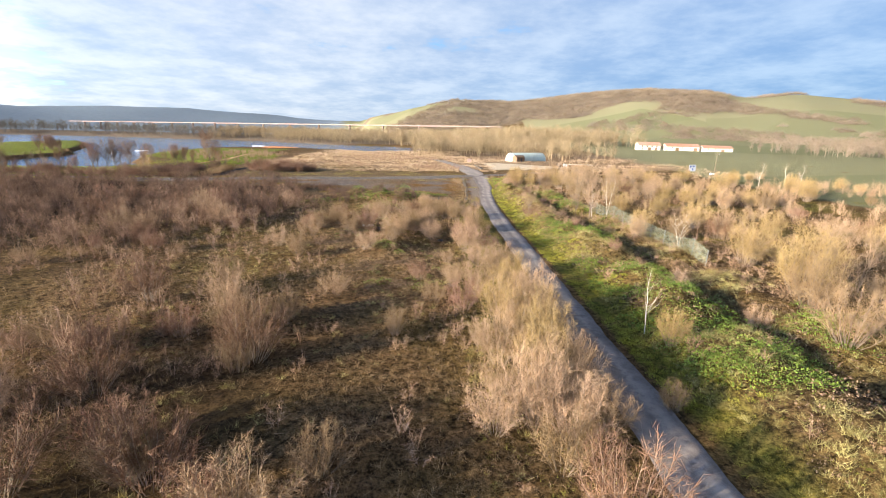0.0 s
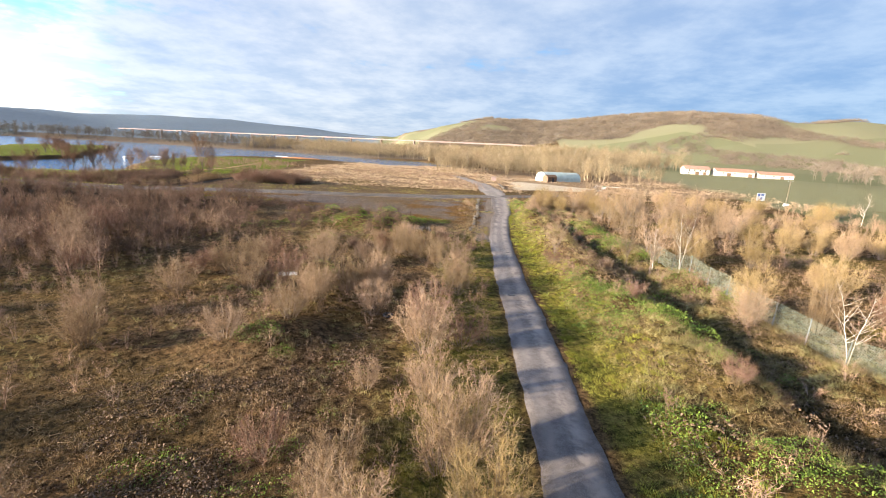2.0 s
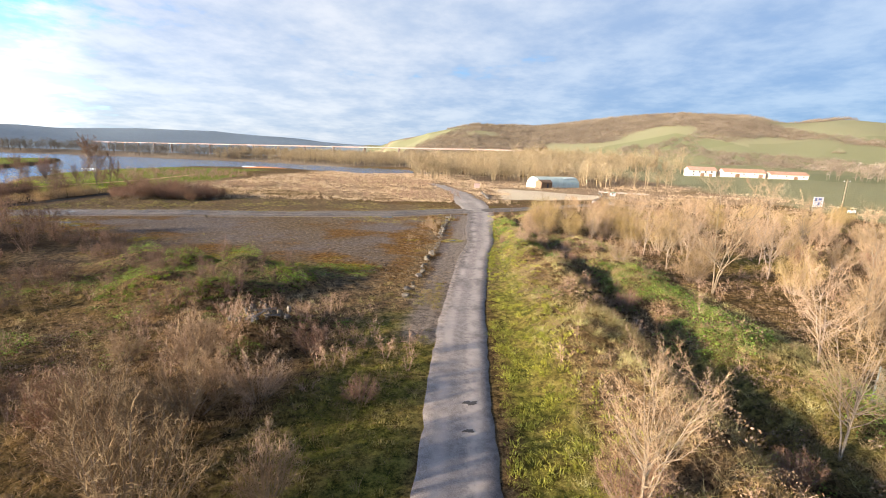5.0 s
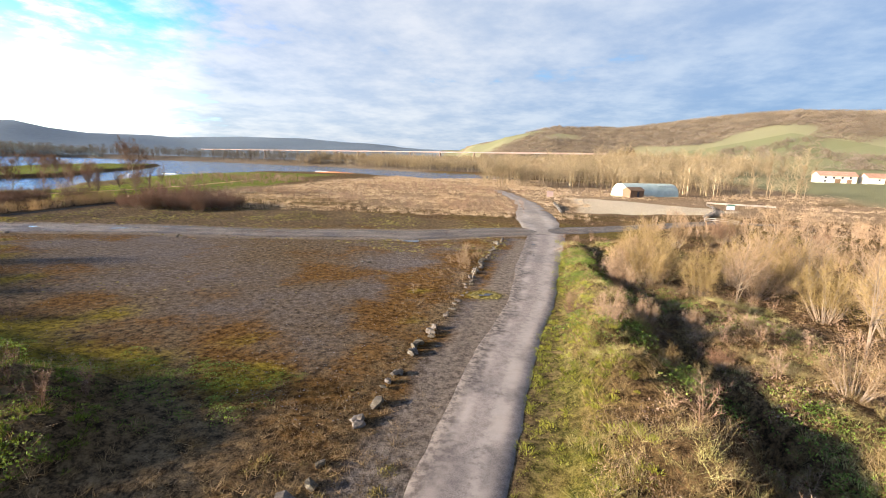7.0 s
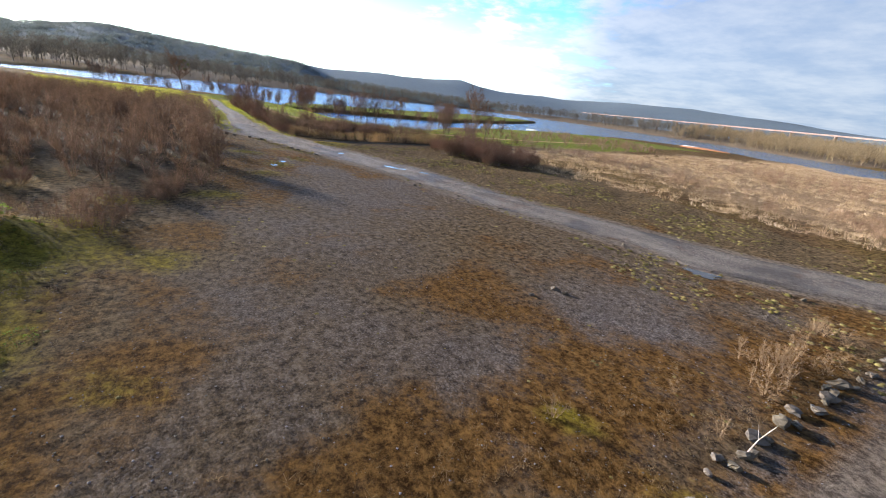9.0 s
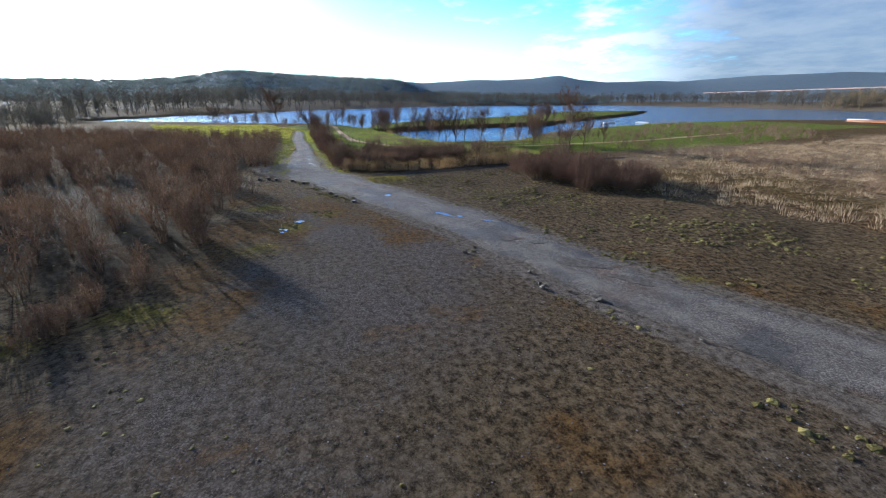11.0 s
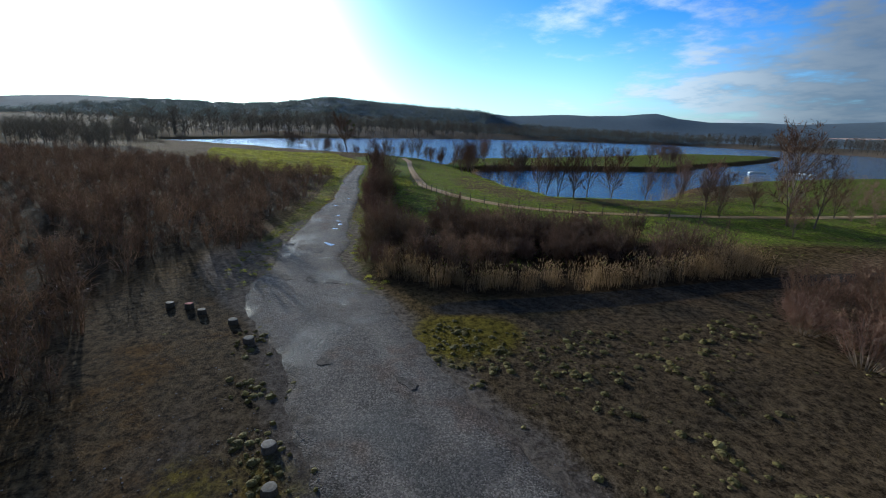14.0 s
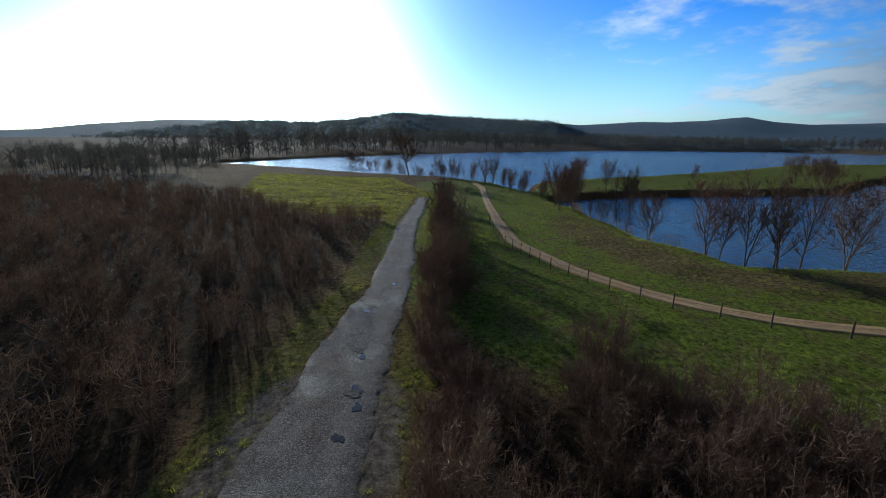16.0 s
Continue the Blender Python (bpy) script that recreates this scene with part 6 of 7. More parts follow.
merged("woodland", far_forms, strew(5000, -1900, -900, -500, 1200, lambda x, y: (out_of(x, y) > 1050) & (out_of(x, y) < 1800) & (az_of(x, y) > 55), (0.9, 1.5), 2), M_HAZEWOOD, "bare woods on the far hills, bluish haze put into their colour", "woodland")


def tuft_form(r, n, h, lean):
    b = Buf()
    base = np.c_[r.normal(size=(n, 2)) * 0.1, np.zeros(n)]
    tip = base + np.c_[r.normal(size=(n, 2)) * lean, h * r.uniform(0.5, 1.1, n)]
    slivers(b, base, tip, 0.015, r)
    return b


tufts = [tuft_form(rng, 10, 0.26, 0.2), tuft_form(rng, 10, 0.2, 0.26), tuft_form(rng, 9, 0.34, 0.15)]
in_y = lambda x, y: edge_distance(x, y, YARD)
merged("dry_grass", tufts, strew(44000, -48, 7, 2, 100, lambda x, y: (in_y(x, y) < 1) & (wobble(x, y, 0.35, 5) + rng.normal(size=len(x)) * 0.5 > -0.1), (0.6, 1.5), 3, 1.9), M_STRAW, "dry straw-coloured grass tufts across the meadow", "grass")
merged("dry_grass", tufts, strew(13000, 22, 60, 5, 160, lambda x, y: wobble(x, y, 0.35, 5) + rng.normal(size=len(x)) * 0.5 > -0.1, (0.6, 1.6), 3), M_STRAW, "dry straw-coloured grass on the bank and rough ground", "grass")
merged("dry_grass", tufts, strew(15000, -75, 12, 136, 190, lambda x, y: (wobble(x, y, 0.3, 5) + rng.normal(size=len(x)) * 0.5 > 0.0) & (in_y(x, y) < -1), (0.5, 1.2), 3, 3.6), M_DULL, "dry grass tufts north of the gravel track", "grass")
merged("dry_grass", tufts, strew(24000, -70, 5, 92, 150, lambda x, y: (in_y(x, y) > -3) & (wobble(x, y, 0.25, 2) + rng.normal(size=len(x)) * 0.5 > 0.2), (0.25, 0.7), 3, 3.4), M_YARDGRASS, "sparse dry tufts in the gravel yard", "grass")
merged("dry_grass", tufts, strew(9000, -9, 4.4, 88, 148, lambda x, y: (x - 4.2 > -7 * rng.uniform(0, 1, len(x)) ** 2 - 5.5 * (y < 98)) & (wobble(x, y, 0.4, 3) + rng.normal(size=len(x)) * 0.4 > -0.1), (0.45, 1.1), 3, 3.0), M_STRAW, "pale dry grass thickening along the boulders", "grass")
merged("dry_grass", tufts, strew(600, 2.4, 4.8, 92, 150, lambda x, y: wobble(x, y, 0.3, 1) > -0.4, (0.5, 1.1), 3, 3.2), M_DULL, "long dry grass among the boulders", "grass")
merged("green_grass", tufts, strew(9000, 10.4, 16, 10, 158, lambda x, y: rng.normal(size=len(x)) * 1.2 + 13.0 - x > -0.5, (0.4, 0.9), 3, 1.75), M_BLADE, "green mossy grass verge along the lane", "grass")
merged("green_grass", tufts, strew(2600, 1.5, 7.4, 12, 92, lambda x, y: wobble(x, y, 0.3, 6) > -0.1, (0.4, 0.8), 3, 1.75), M_BLADE, "short green grass beside the lane", "grass")
merged("green_grass", tufts, strew(16000, -170, -80, 126, 190, lambda x, y: (line_distance(x, y, REEDS + REEDS[:1]) > 1.5), (0.35, 0.7), 3, 1.6), M_TURF, "short green grass on the slope by the footpath", "grass")

bramble = plant("bramble", [(None, leaf_bufs(rng, 1.5, 0.9, 1000, 0.042)[1]), (None, leaf_bufs(rng, 1.2, 0.7, 800, 0.042)[1])], "low green bramble with ragged leaves on the bank", "bramble", "brambles", M_HEATH, M_LEAF, "stool", "crown")
heath = plant("bramble", [(None, leaf_bufs(rng, 1.5, 0.8, 900, 0.034)[1]), (None, leaf_bufs(rng, 1.2, 0.9, 800, 0.034)[1])], "withered brown bramble clump on the bank", "bramble", "brambles", M_HEATH, M_HEATH, "stool", "crown")
for x, y in dotted(100, 13.8, 24, 22, 152, 1.2, lambda x, y: True):
    (bramble if wobble(x, y, 0.18, 3) > 0.05 else heath)(x, y, rng.uniform(0.6, 1.15))
for x, y, s in ((-10.5, 94.5, 1.2), (-4.6, 91.3, 1.1), (-16.5, 96, 1.1), (-22, 98.6, 1.0), (-2.2, 80, 0.7), (-6.2, 47, 0.9), (-4.6, 46, 0.6), (-8, 63, 0.7), (1.5, 84.5, 0.6), (-14, 80, 1.0)):
    bramble(x, y, s, None, "low green bramble mound beside the yard")


clump_forms = [tuft_form(rng, 24, 0.45, 0.24), tuft_form(rng, 24, 0.34, 0.28), tuft_form(rng, 22, 0.55, 0.2)]
merged("rough_grass", clump_forms, strew(19000, 12.6, 29, 10, 153, lambda x, y: wobble(x, y, 0.5, 3) + rng.normal(size=len(x)) * 0.3 > 0.1, (0.45, 1.1), 3, 2.6), M_ROUGH, "long rough winter grass over the humpy bank", "grass")
merged("rough_grass", clump_forms, strew(15000, 13.2, 27, 40, 152, lambda x, y: wobble(x, y, 0.4, 7) + rng.normal(size=len(x)) * 0.4 > -0.15, (0.55, 1.15), 3, 3.2), M_TUSSOCK, "brown and tan tussocks matted over the bank", "grass")
merged("rough_grass", clump_forms, strew(5500, -30, 4, 10, 92, lambda x, y: (wobble(x, y, 0.33, 3) + rng.normal(size=len(x)) * 0.4 > 0.25) & (in_y(x, y) < -2), (0.4, 0.9), 3, 2.6), M_ROUGH, "long rough winter grass in the meadow", "grass")
mats = [leaf_bufs(rng, 0.9, 0.5, 150, 0.042), leaf_bufs(rng, 0.7, 0.4, 120, 0.042)]
mats = [Buf().add(f.verts(), f.f) for _, f in mats]
merged("bramble_carpet", mats, strew(2500, 13.0, 27, 15, 152, lambda x, y: wobble(x, y, 0.18, 3) + rng.normal(size=len(x)) * 0.15 > 0.18, (0.8, 1.6), 2, 3.0), M_LEAF, "green bramble leaves carpeting the bank in patches", "undergrowth")
merged("bramble_carpet", mats, strew(1700, 13.2, 50, 15, 156, lambda x, y: wobble(x, y, 0.5, 3) + rng.normal(size=len(x)) * 0.25 < 0.1, (0.7, 1.7), 2, 3.0), M_HEATH, "withered bramble and bracken over the bank", "undergrowth")
merged("bramble_carpet", mats, strew(620, -28, 0, 84, 101, lambda x, y: wobble(x, y, 0.3, 1) + rng.normal(size=len(x)) * 0.25 > 0.0, (0.4, 0.9), 2, 3.0), M_LEAF, "green moss and bramble over the mounds", "undergrowth")

merged("bramble_carpet", mats, strew(900, -14, 0, 36, 84, lambda x, y: wobble(x, y, 0.25, 5) + rng.normal(size=len(x)) * 0.25 > 0.15, (0.5, 1.3), 2, 3.0), M_HEATH, "russet bramble and dead stalks in the meadow", "undergrowth")
merged("bramble_carpet", mats, strew(220, -14, 0, 36, 84, lambda x, y: wobble(x, y, 0.25, 5) + rng.normal(size=len(x)) * 0.15 > 0.4, (0.5, 1.0), 2, 3.0), M_LEAF, "green bramble leaves showing among dead stalks", "undergrowth")
merged("scrub", scrub_forms, strew(700, -75, -18, 45, 101, lambda x, y: edge_distance(x, y, [(-75, 60), (-66, 102), (-48, 99), (-36, 95), (-28, 88), (-24, 70), (-30, 50), (-60, 45)]) > 0, (0.6, 1.2), 3), M_DARKTWIG, "dark bare bushes at the yard's edge", "scrub")

merged("scrub", low_forms, strew(420, -44, -22, 99, 114, lambda x, y: (np.abs(edge_distance(x, y, YARD) + 2.5) < 2.5) & (wobble(x, y, 0.4, 5) > -0.3), (0.7, 1.4), 3, 3.0), M_DARKTWIG, "low dark bushes along the yard's mossy edge", "scrub")
merged("moss_cushions", mats, strew(700, -46, 2, 97, 121, lambda x, y: (np.abs(edge_distance(x, y, YARD)) < 2.6) & (wobble(x, y, 0.5, 2) + rng.normal(size=len(x)) * 0.2 > 0.0), (0.3, 0.7), 2, 3.0), M_HEATH, "brown heath and moss at the edge of the gravel yard", "moss")

merged("scrub", scrub_forms, strew(420, -108, -80, 141, 158, lambda x, y: (edge_distance(x, y, HOLLOW) > 0) & (wobble(x, y, 0.3, 4) > -0.5), (0.5, 0.95), 3), M_DARKTWIG, "dark bare scrub filling the hollow below the footpath", "scrub")

# ---- rubble and litter ----
heap = thing("rubble_heap", pose(-2.6, 82.6, ground_z(-2.6, 82.6)), "heap of dumped stones and broken timber in the grass", "rubble")
for i in range(22):
    ob = new("stone", stone_meshes[int(rng.integers(6))])
    ob.parent = heap
    ob.location, ob.rotation_euler, ob.scale = (rng.normal() * 0.9, rng.normal() * 0.7, rng.uniform(0.0, 0.35)), tuple(rng.uniform(0, 6, 3)), (rng.uniform(0.25, 0.7),) * 3
for i in range(4):
    ob = part("plank", box(0, 0, 0, rng.uniform(0.8, 1.8), 0.14, 0.05, bevel=0.01), M_LOG, heap)
    ob.location, ob.rotation_euler = (rng.normal() * 0.8, rng.normal() * 0.6, rng.uniform(0.25, 0.5)), (rng.uniform(-0.3, 0.3), rng.uniform(-0.3, 0.3), rng.uniform(0, 3))
dump = thing("rubble_heap", pose(-10.6, 60.6, ground_z(-10.6, 60.6)), "dumped white slab and dark debris among bushes", "rubble")
part("slab", box(0, 0, 0.35, 1.5, 0.6, 0.16, turn=0.3, bevel=0.06), M_WHITE, dump, "broken white slab")
for i in range(9):
    ob = new("stone", stone_meshes[int(rng.integers(6))])
    ob.parent = dump
    ob.location, ob.rotation_euler, ob.scale = (1.6 + rng.normal() * 0.8, -0.6 + rng.normal() * 0.6, 0.15), tuple(rng.uniform(0, 6, 3)), (rng.uniform(0.3, 0.8),) * 3
tyre_x, tyre_y = -0.4, 52.4
tyre = thing("tyre", pose(tyre_x, tyre_y, ground_z(tyre_x, tyre_y) + 0.1, 4, 3, 0), "old black car tyre lying in the grass", "tyre")
ring = Buf()
ta, tb = np.meshgrid(np.arange(20) * 2 * math.pi / 20, np.arange(8) * 2 * math.pi / 8, indexing="ij")
rr = 0.26 + 0.085 * np.cos(tb)
ring.add(np.stack([rr * np.cos(ta), rr * np.sin(ta), 0.1 * np.sin(tb)], -1).reshape(-1, 3), [(i * 8 + j, ((i + 1) % 20) * 8 + j, ((i + 1) % 20) * 8 + (j + 1) % 8, i * 8 + (j + 1) % 8) for i in range(20) for j in range(8)])
part("tread", ring, M_DARK, tyre, smooth=True)


def lying_log(x, y, turn, length, r):
    ob = thing("log", pose(x, y, ground_z(x, y) + r * 0.8, 0, 0, turn), "dark weathered log lying in a row beside the lane", "log", "logs edging the grass")
    b = Buf()
    tube(b, [(-length / 2, 0, 0), (0, rng.normal() * 0.04, 0.02), (length / 2, 0, 0)], [r, r * 0.95, r * 0.88], 9, True)
    part("trunk", b, M_LOG, ob)


for (x0, y0), (x1, y1), n in (((15.6, 200), (12.6, 238), 15), ((44.5, 194), (58.5, 262), 20)):
    for i in range(n):
        u = (i + 0.5) / n
        lying_log(x0 + (x1 - x0) * u + rng.normal() * 0.1, y0 + (y1 - y0) * u, math.degrees(math.atan2(y1 - y0, x1 - x0)) + rng.normal() * 3, math.hypot(x1 - x0, y1 - y0) / n * 0.85, rng.uniform(0.28, 0.4))
snag = thing("dead_branch", pose(4.6, 123, ground_z(4.6, 123), 0, 0, 20), "pale dead stick leaning among the boulders", "branch")
sb = Buf()
tube(sb, [(0, 0, -0.1), (0.25, 0.1, 0.9), (0.6, 0.2, 1.7)], [0.028, 0.022, 0.01], 5, True)
tube(sb, [(0.25, 0.1, 0.9), (0.1, 0.3, 1.4)], [0.014, 0.006], 4, True)
part("stick", sb, M_BIRCH, snag)


# ---- buildings ----
def house(x, y, turn, length, depth, wall, ridge, label, windows, doors, rooms=()):
    ob = thing("farmhouse", pose(x, y, ground_z(x, y) - 0.6, 0, 0, turn), label, "house", "farm buildings")
    part("wall", box(length / 2, depth / 2, wall / 2, length, depth, wall), M_PLASTER, ob)
    for gx0 in (0.0, length - 0.35):
        g = Buf()
        g.add([(gx0, 0, wall), (gx0 + 0.35, 0, wall), (gx0, depth, wall), (gx0 + 0.35, depth, wall), (gx0, depth / 2, wall + ridge), (gx0 + 0.35, depth / 2, wall + ridge)], [(0, 2, 4), (1, 5, 3), (0, 4, 5, 1), (2, 3, 5, 4)])
        part("gable", g, M_PLASTER, ob)
    o, th = 0.5, 0.25
    r = Buf()
    slope = ridge / (depth / 2)
    for side in (-1, 1):
        y0, y1 = (-o, depth / 2) if side < 0 else (depth + o, depth / 2)
        z0, z1 = wall - o * slope, wall + ridge
        r.add([(-o, y0, z0), (length + o, y0, z0), (length + o, y1, z1), (-o, y1, z1), (-o, y0, z0 + th), (length + o, y0, z0 + th), (length + o, y1, z1 + th), (-o, y1, z1 + th)], [(0, 1, 2, 3), (4, 5, 6, 7), (0, 1, 5, 4), (0, 3, 7, 4), (1, 2, 6, 5), (2, 3, 7, 6)])
    part("roof", r, M_ROOF, ob, "orange clay tile roof")
    for wx, wz, ww, wh in windows:
        w = part("window", box(wx, -0.02, wz, ww, 0.12, wh), M_DARK, ob)
        part("sill", box(wx, -0.12, wz - wh / 2 - 0.06, ww + 0.3, 0.25, 0.12), M_WHITE, w)
    for wx, ww, wh in doors:
        part("door", box(wx, -0.03, wh / 2 + 0.3, ww, 0.14, wh), M_BROWN, ob, "brown boarded door")
    return ob


house(173, 443, -2.0, 18, 9, 4.8, 2.2, "cream farmhouse with an orange tiled roof and dark windows", [(3, 3.7, 1.0, 1.2), (7, 3.7, 1.0, 1.2), (11, 3.7, 1.0, 1.2), (3, 1.7, 1.0, 1.2), (15, 3.7, 1.0, 1.2)], [(9, 2.6, 2.6), (14.5, 2.2, 2.4)])
house(194, 440, -3.0, 27, 9.5, 4.2, 2.2, "long cream barn with an orange tiled roof", [(5, 3.0, 0.9, 0.9), (13, 3.0, 0.9, 0.9), (20, 3.0, 0.9, 0.9)], [(9, 2.8, 2.8), (24, 2.8, 2.8)])
house(223, 438, -3.0, 24, 9.5, 3.8, 2.0, "long cream cowshed with an orange tiled roof", [(4, 2.7, 0.9, 0.8), (10, 2.7, 0.9, 0.8), (21, 2.7, 0.9, 0.8)], [(16, 2.6, 2.6)])


def arched_shed(x, y, turn, length, width, top):
    ob = thing("arched_shed", pose(x, y, ground_z(x, y), 0, 0, turn), "long arched shed of pale green sheet metal on grass", "shed")
    a = np.linspace(0, math.pi, 15)
    n = 30
    v, f = [], []
    for i in range(n + 1):
        k = 1.0 + (0.012 if i % 2 else 0.0)
        v += [(length * i / n, -width / 2 * math.cos(t) * k, top * math.sin(t) ** 0.8 * k) for t in a]
    f = [(i * 15 + j, i * 15 + j + 1, (i + 1) * 15 + j + 1, (i + 1) * 15 + j) for i in range(n) for j in range(14)]
    part("shell", Buf().add(v, f), M_GREENSHEET, ob)
    for name, x0 in (("front_wall", 0.15), ("back_wall", length - 0.15)):
        w = Buf()
        w.add([(x0, -width / 2 * math.cos(t) * 0.99, top * math.sin(t) ** 0.8 * 0.99) for t in a] + [(x0 + 0.1, -width / 2 * math.cos(t) * 0.99, top * math.sin(t) ** 0.8 * 0.99) for t in a], [tuple(range(15)), tuple(range(15, 30))[::-1]])
        wall = part(name, w, M_GREENSHEET, ob)
        if x0 < 1:
            part("door", box(0.05, 0, 1.6, 0.1, 3.2, 3.2), M_WHITE, wall, "white sliding door")
    part("skylight", box(length * 0.8, -width * 0.27, top * 0.86, length * 0.34, 1.2, 0.12), M_WHITE, ob, "pale roof sheet")
    return ob


arched_shed(42.5, 296, 30, 24, 9.0, 4.9)
hut = thing("hut", pose(44.5, 286, ground_z(44.5, 286), 0, 0, 30), "small brown boarded hut beside the arched shed", "hut")
part("wall", box(0, 0, 1.3, 6, 4, 2.6), M_BROWN, hut)
rb = Buf()
rb.add([(-3.3, -2.3, 2.6), (3.3, -2.3, 2.6), (3.3, 2.3, 2.6), (-3.3, 2.3, 2.6), (-3.3, 0, 3.7), (3.3, 0, 3.7)], [(0, 1, 5, 4), (3, 4, 5, 2), (0, 4, 3), (1, 2, 5), (0, 3, 2, 1)])
part("roof", rb, M_BROWN, hut)
part("door", box(0.5, -2.03, 1.05, 1.0, 0.1, 2.0), M_DARK, hut)


def sign_board(x, y, turn, w, h, low, mat, label, post=M_WIRE, extra=None):
    ob = thing("sign", pose(x, y, ground_z(x, y), 0, 0, turn), label, "sign")
    for sx in (-w * 0.4, w * 0.4):
        b = Buf()
        tube(b, [(sx, 0.06, -0.2), (sx, 0.06, low + h)], [0.05, 0.05], 6, True)
        part("post", b, post, ob)
    board = part("board", box(0, 0, low + h / 2, w, 0.06, h, bevel=0.02), mat, ob)
    if extra:
        for bx, bz, bw, bh, bm in extra:
            part("panel", box(bx, -0.05, low + bz, bw, 0.03, bh), bm, board)
    return ob


sign_board(54.5, 226, 15, 2.6, 1.7, 1.2, M_WHITE, "white notice board with a green cap at the field's edge", extra=[(0, 1.5, 2.6, 0.35, M_SIGNGREEN)])
sign_board(100.0, 205, 25, 4.2, 3.0, 1.4, M_WHITE, "large white board with dark blue panels beside the field", extra=[(-1.2, 2.2, 1.0, 0.9, M_BLUE), (0.6, 2.3, 1.4, 0.6, M_BLUE), (0.2, 0.9, 0.8, 0.9, M_BLUE)])
skip = thing("trough", pose(107, 204, ground_z(107, 204), 0, 0, 20), "small white trough standing in the field", "trough")
part("basin", box(0, 0, 0.4, 2.2, 0.9, 0.8, bevel=0.15), M_WHITE, skip)


M_PALEWOOD = material("pale_weathered_wood", (0.34, 0.3, 0.25), (0.55, 0.5, 0.43), 4.0, vary=0.1)


def rail_fence(points, label, high=1.0, mat=M_PALEWOOD):
    ob = thing("fence", Matrix.Translation((*points[0], ground_z(*points[0]))), label, "fence")
    p0 = np.array(points[0])
    for (x0, y0), (x1, y1) in zip(points[:-1], points[1:]):
        turn = math.atan2(y1 - y0, x1 - x0)
        n = max(2, int(math.hypot(x1 - x0, y1 - y0) / 2.2))
        for i in range(n + 1):
            x, y = x0 + (x1 - x0) * i / n - p0[0], y0 + (y1 - y0) * i / n - p0[1]
            part("post", box(x, y, high / 2 - 0.1, 0.12, 0.12, high + 0.2, turn=turn, bevel=0.02), mat, ob)
        for z in (high * 0.5, high * 0.92):
            part("rail", box((x0 + x1) / 2 - p0[0], (y0 + y1) / 2 - p0[1], z, math.hypot(x1 - x0, y1 - y0), 0.05, 0.12, turn=turn), mat, ob)
    return ob


rail_fence([(62, 272), (72, 268), (80, 266)], "low pale wooden rail fence at the parking ground", 0.7)
rail_fence([(44, 190), (48, 189), (49, 185)], "low pale wooden barrier at the track's end")
block = thing("transformer_box", pose(14, 268, ground_z(14, 268)), "small grey service box beside the lane", "service box")
part("body", box(0, 0, 0.9, 2.2, 1.6, 1.8, bevel=0.05), M_CONCRETE, block)
part("lid", box(0, 0, 1.86, 2.4, 1.8, 0.12, bevel=0.05), M_CONCRETE, block)

pole = thing("utility_pole", pose(118, 228, ground_z(118, 228)), "wooden utility pole with a crossarm in the field", "utility pole")
pb = Buf()
tube(pb, [(0, 0, -0.5), (0, 0, 9)], [0.16, 0.1], 8, True)
part("post", pb, M_BARK, pole)
part("crossarm", box(0, 0, 8.3, 2.2, 0.12, 0.14), M_BARK, pole)
for sx in (-0.9, 0, 0.9):
    ib = Buf()
    tube(ib, [(sx, 0, 8.37), (sx, 0, 8.65)], [0.06, 0.04], 6, True)
    part("insulator", ib, M_WHITE, pole)

# post-and-wire fence along the footpath
fence = tagged(new("fence"), "post-and-wire fence following the footpath", "fence")
fp = np.asarray(PATH[4:12], float)
seg = np.r_[0, np.cumsum(np.hypot(*np.diff(fp, axis=0).T))]
last = None
wires = [Buf(), Buf(), Buf()]
for s in np.arange(0, seg[-1], 3.2):
    x, y = np.interp(s, seg, fp[:, 0]), np.interp(s, seg, fp[:, 1])
    x2, y2 = np.interp(s + 0.5, seg, fp[:, 0]), np.interp(s + 0.5, seg, fp[:, 1])
    t = math.atan2(y2 - y, x2 - x)
    x, y = x + 2.2 * math.sin(t), y - 2.2 * math.cos(t)
    z = ground_z(x, y)
    b = Buf()
    tube(b, [(x, y, z - 0.2), (x + rng.normal() * 0.02, y, z + 1.15)], [0.06, 0.05], 6, True)
    laid_verts(part("post", b, M_LOG, fence))
    if last is not None:
        for k, zz in enumerate((0.4, 0.75, 1.08)):
            tube(wires[k], [(last[0], last[1], last[2] + zz), (x, y, z + zz)], [0.008, 0.008], 3)
    last = (x, y, z)
for w in wires:
    laid_verts(part("wire", w, M_WIRE, fence))


# mesh fence behind the ditch
mesh_fence = tagged(new("fence"), "green wire mesh fence with thin posts behind the ditch", "fence")
net = Buf()
prev = None
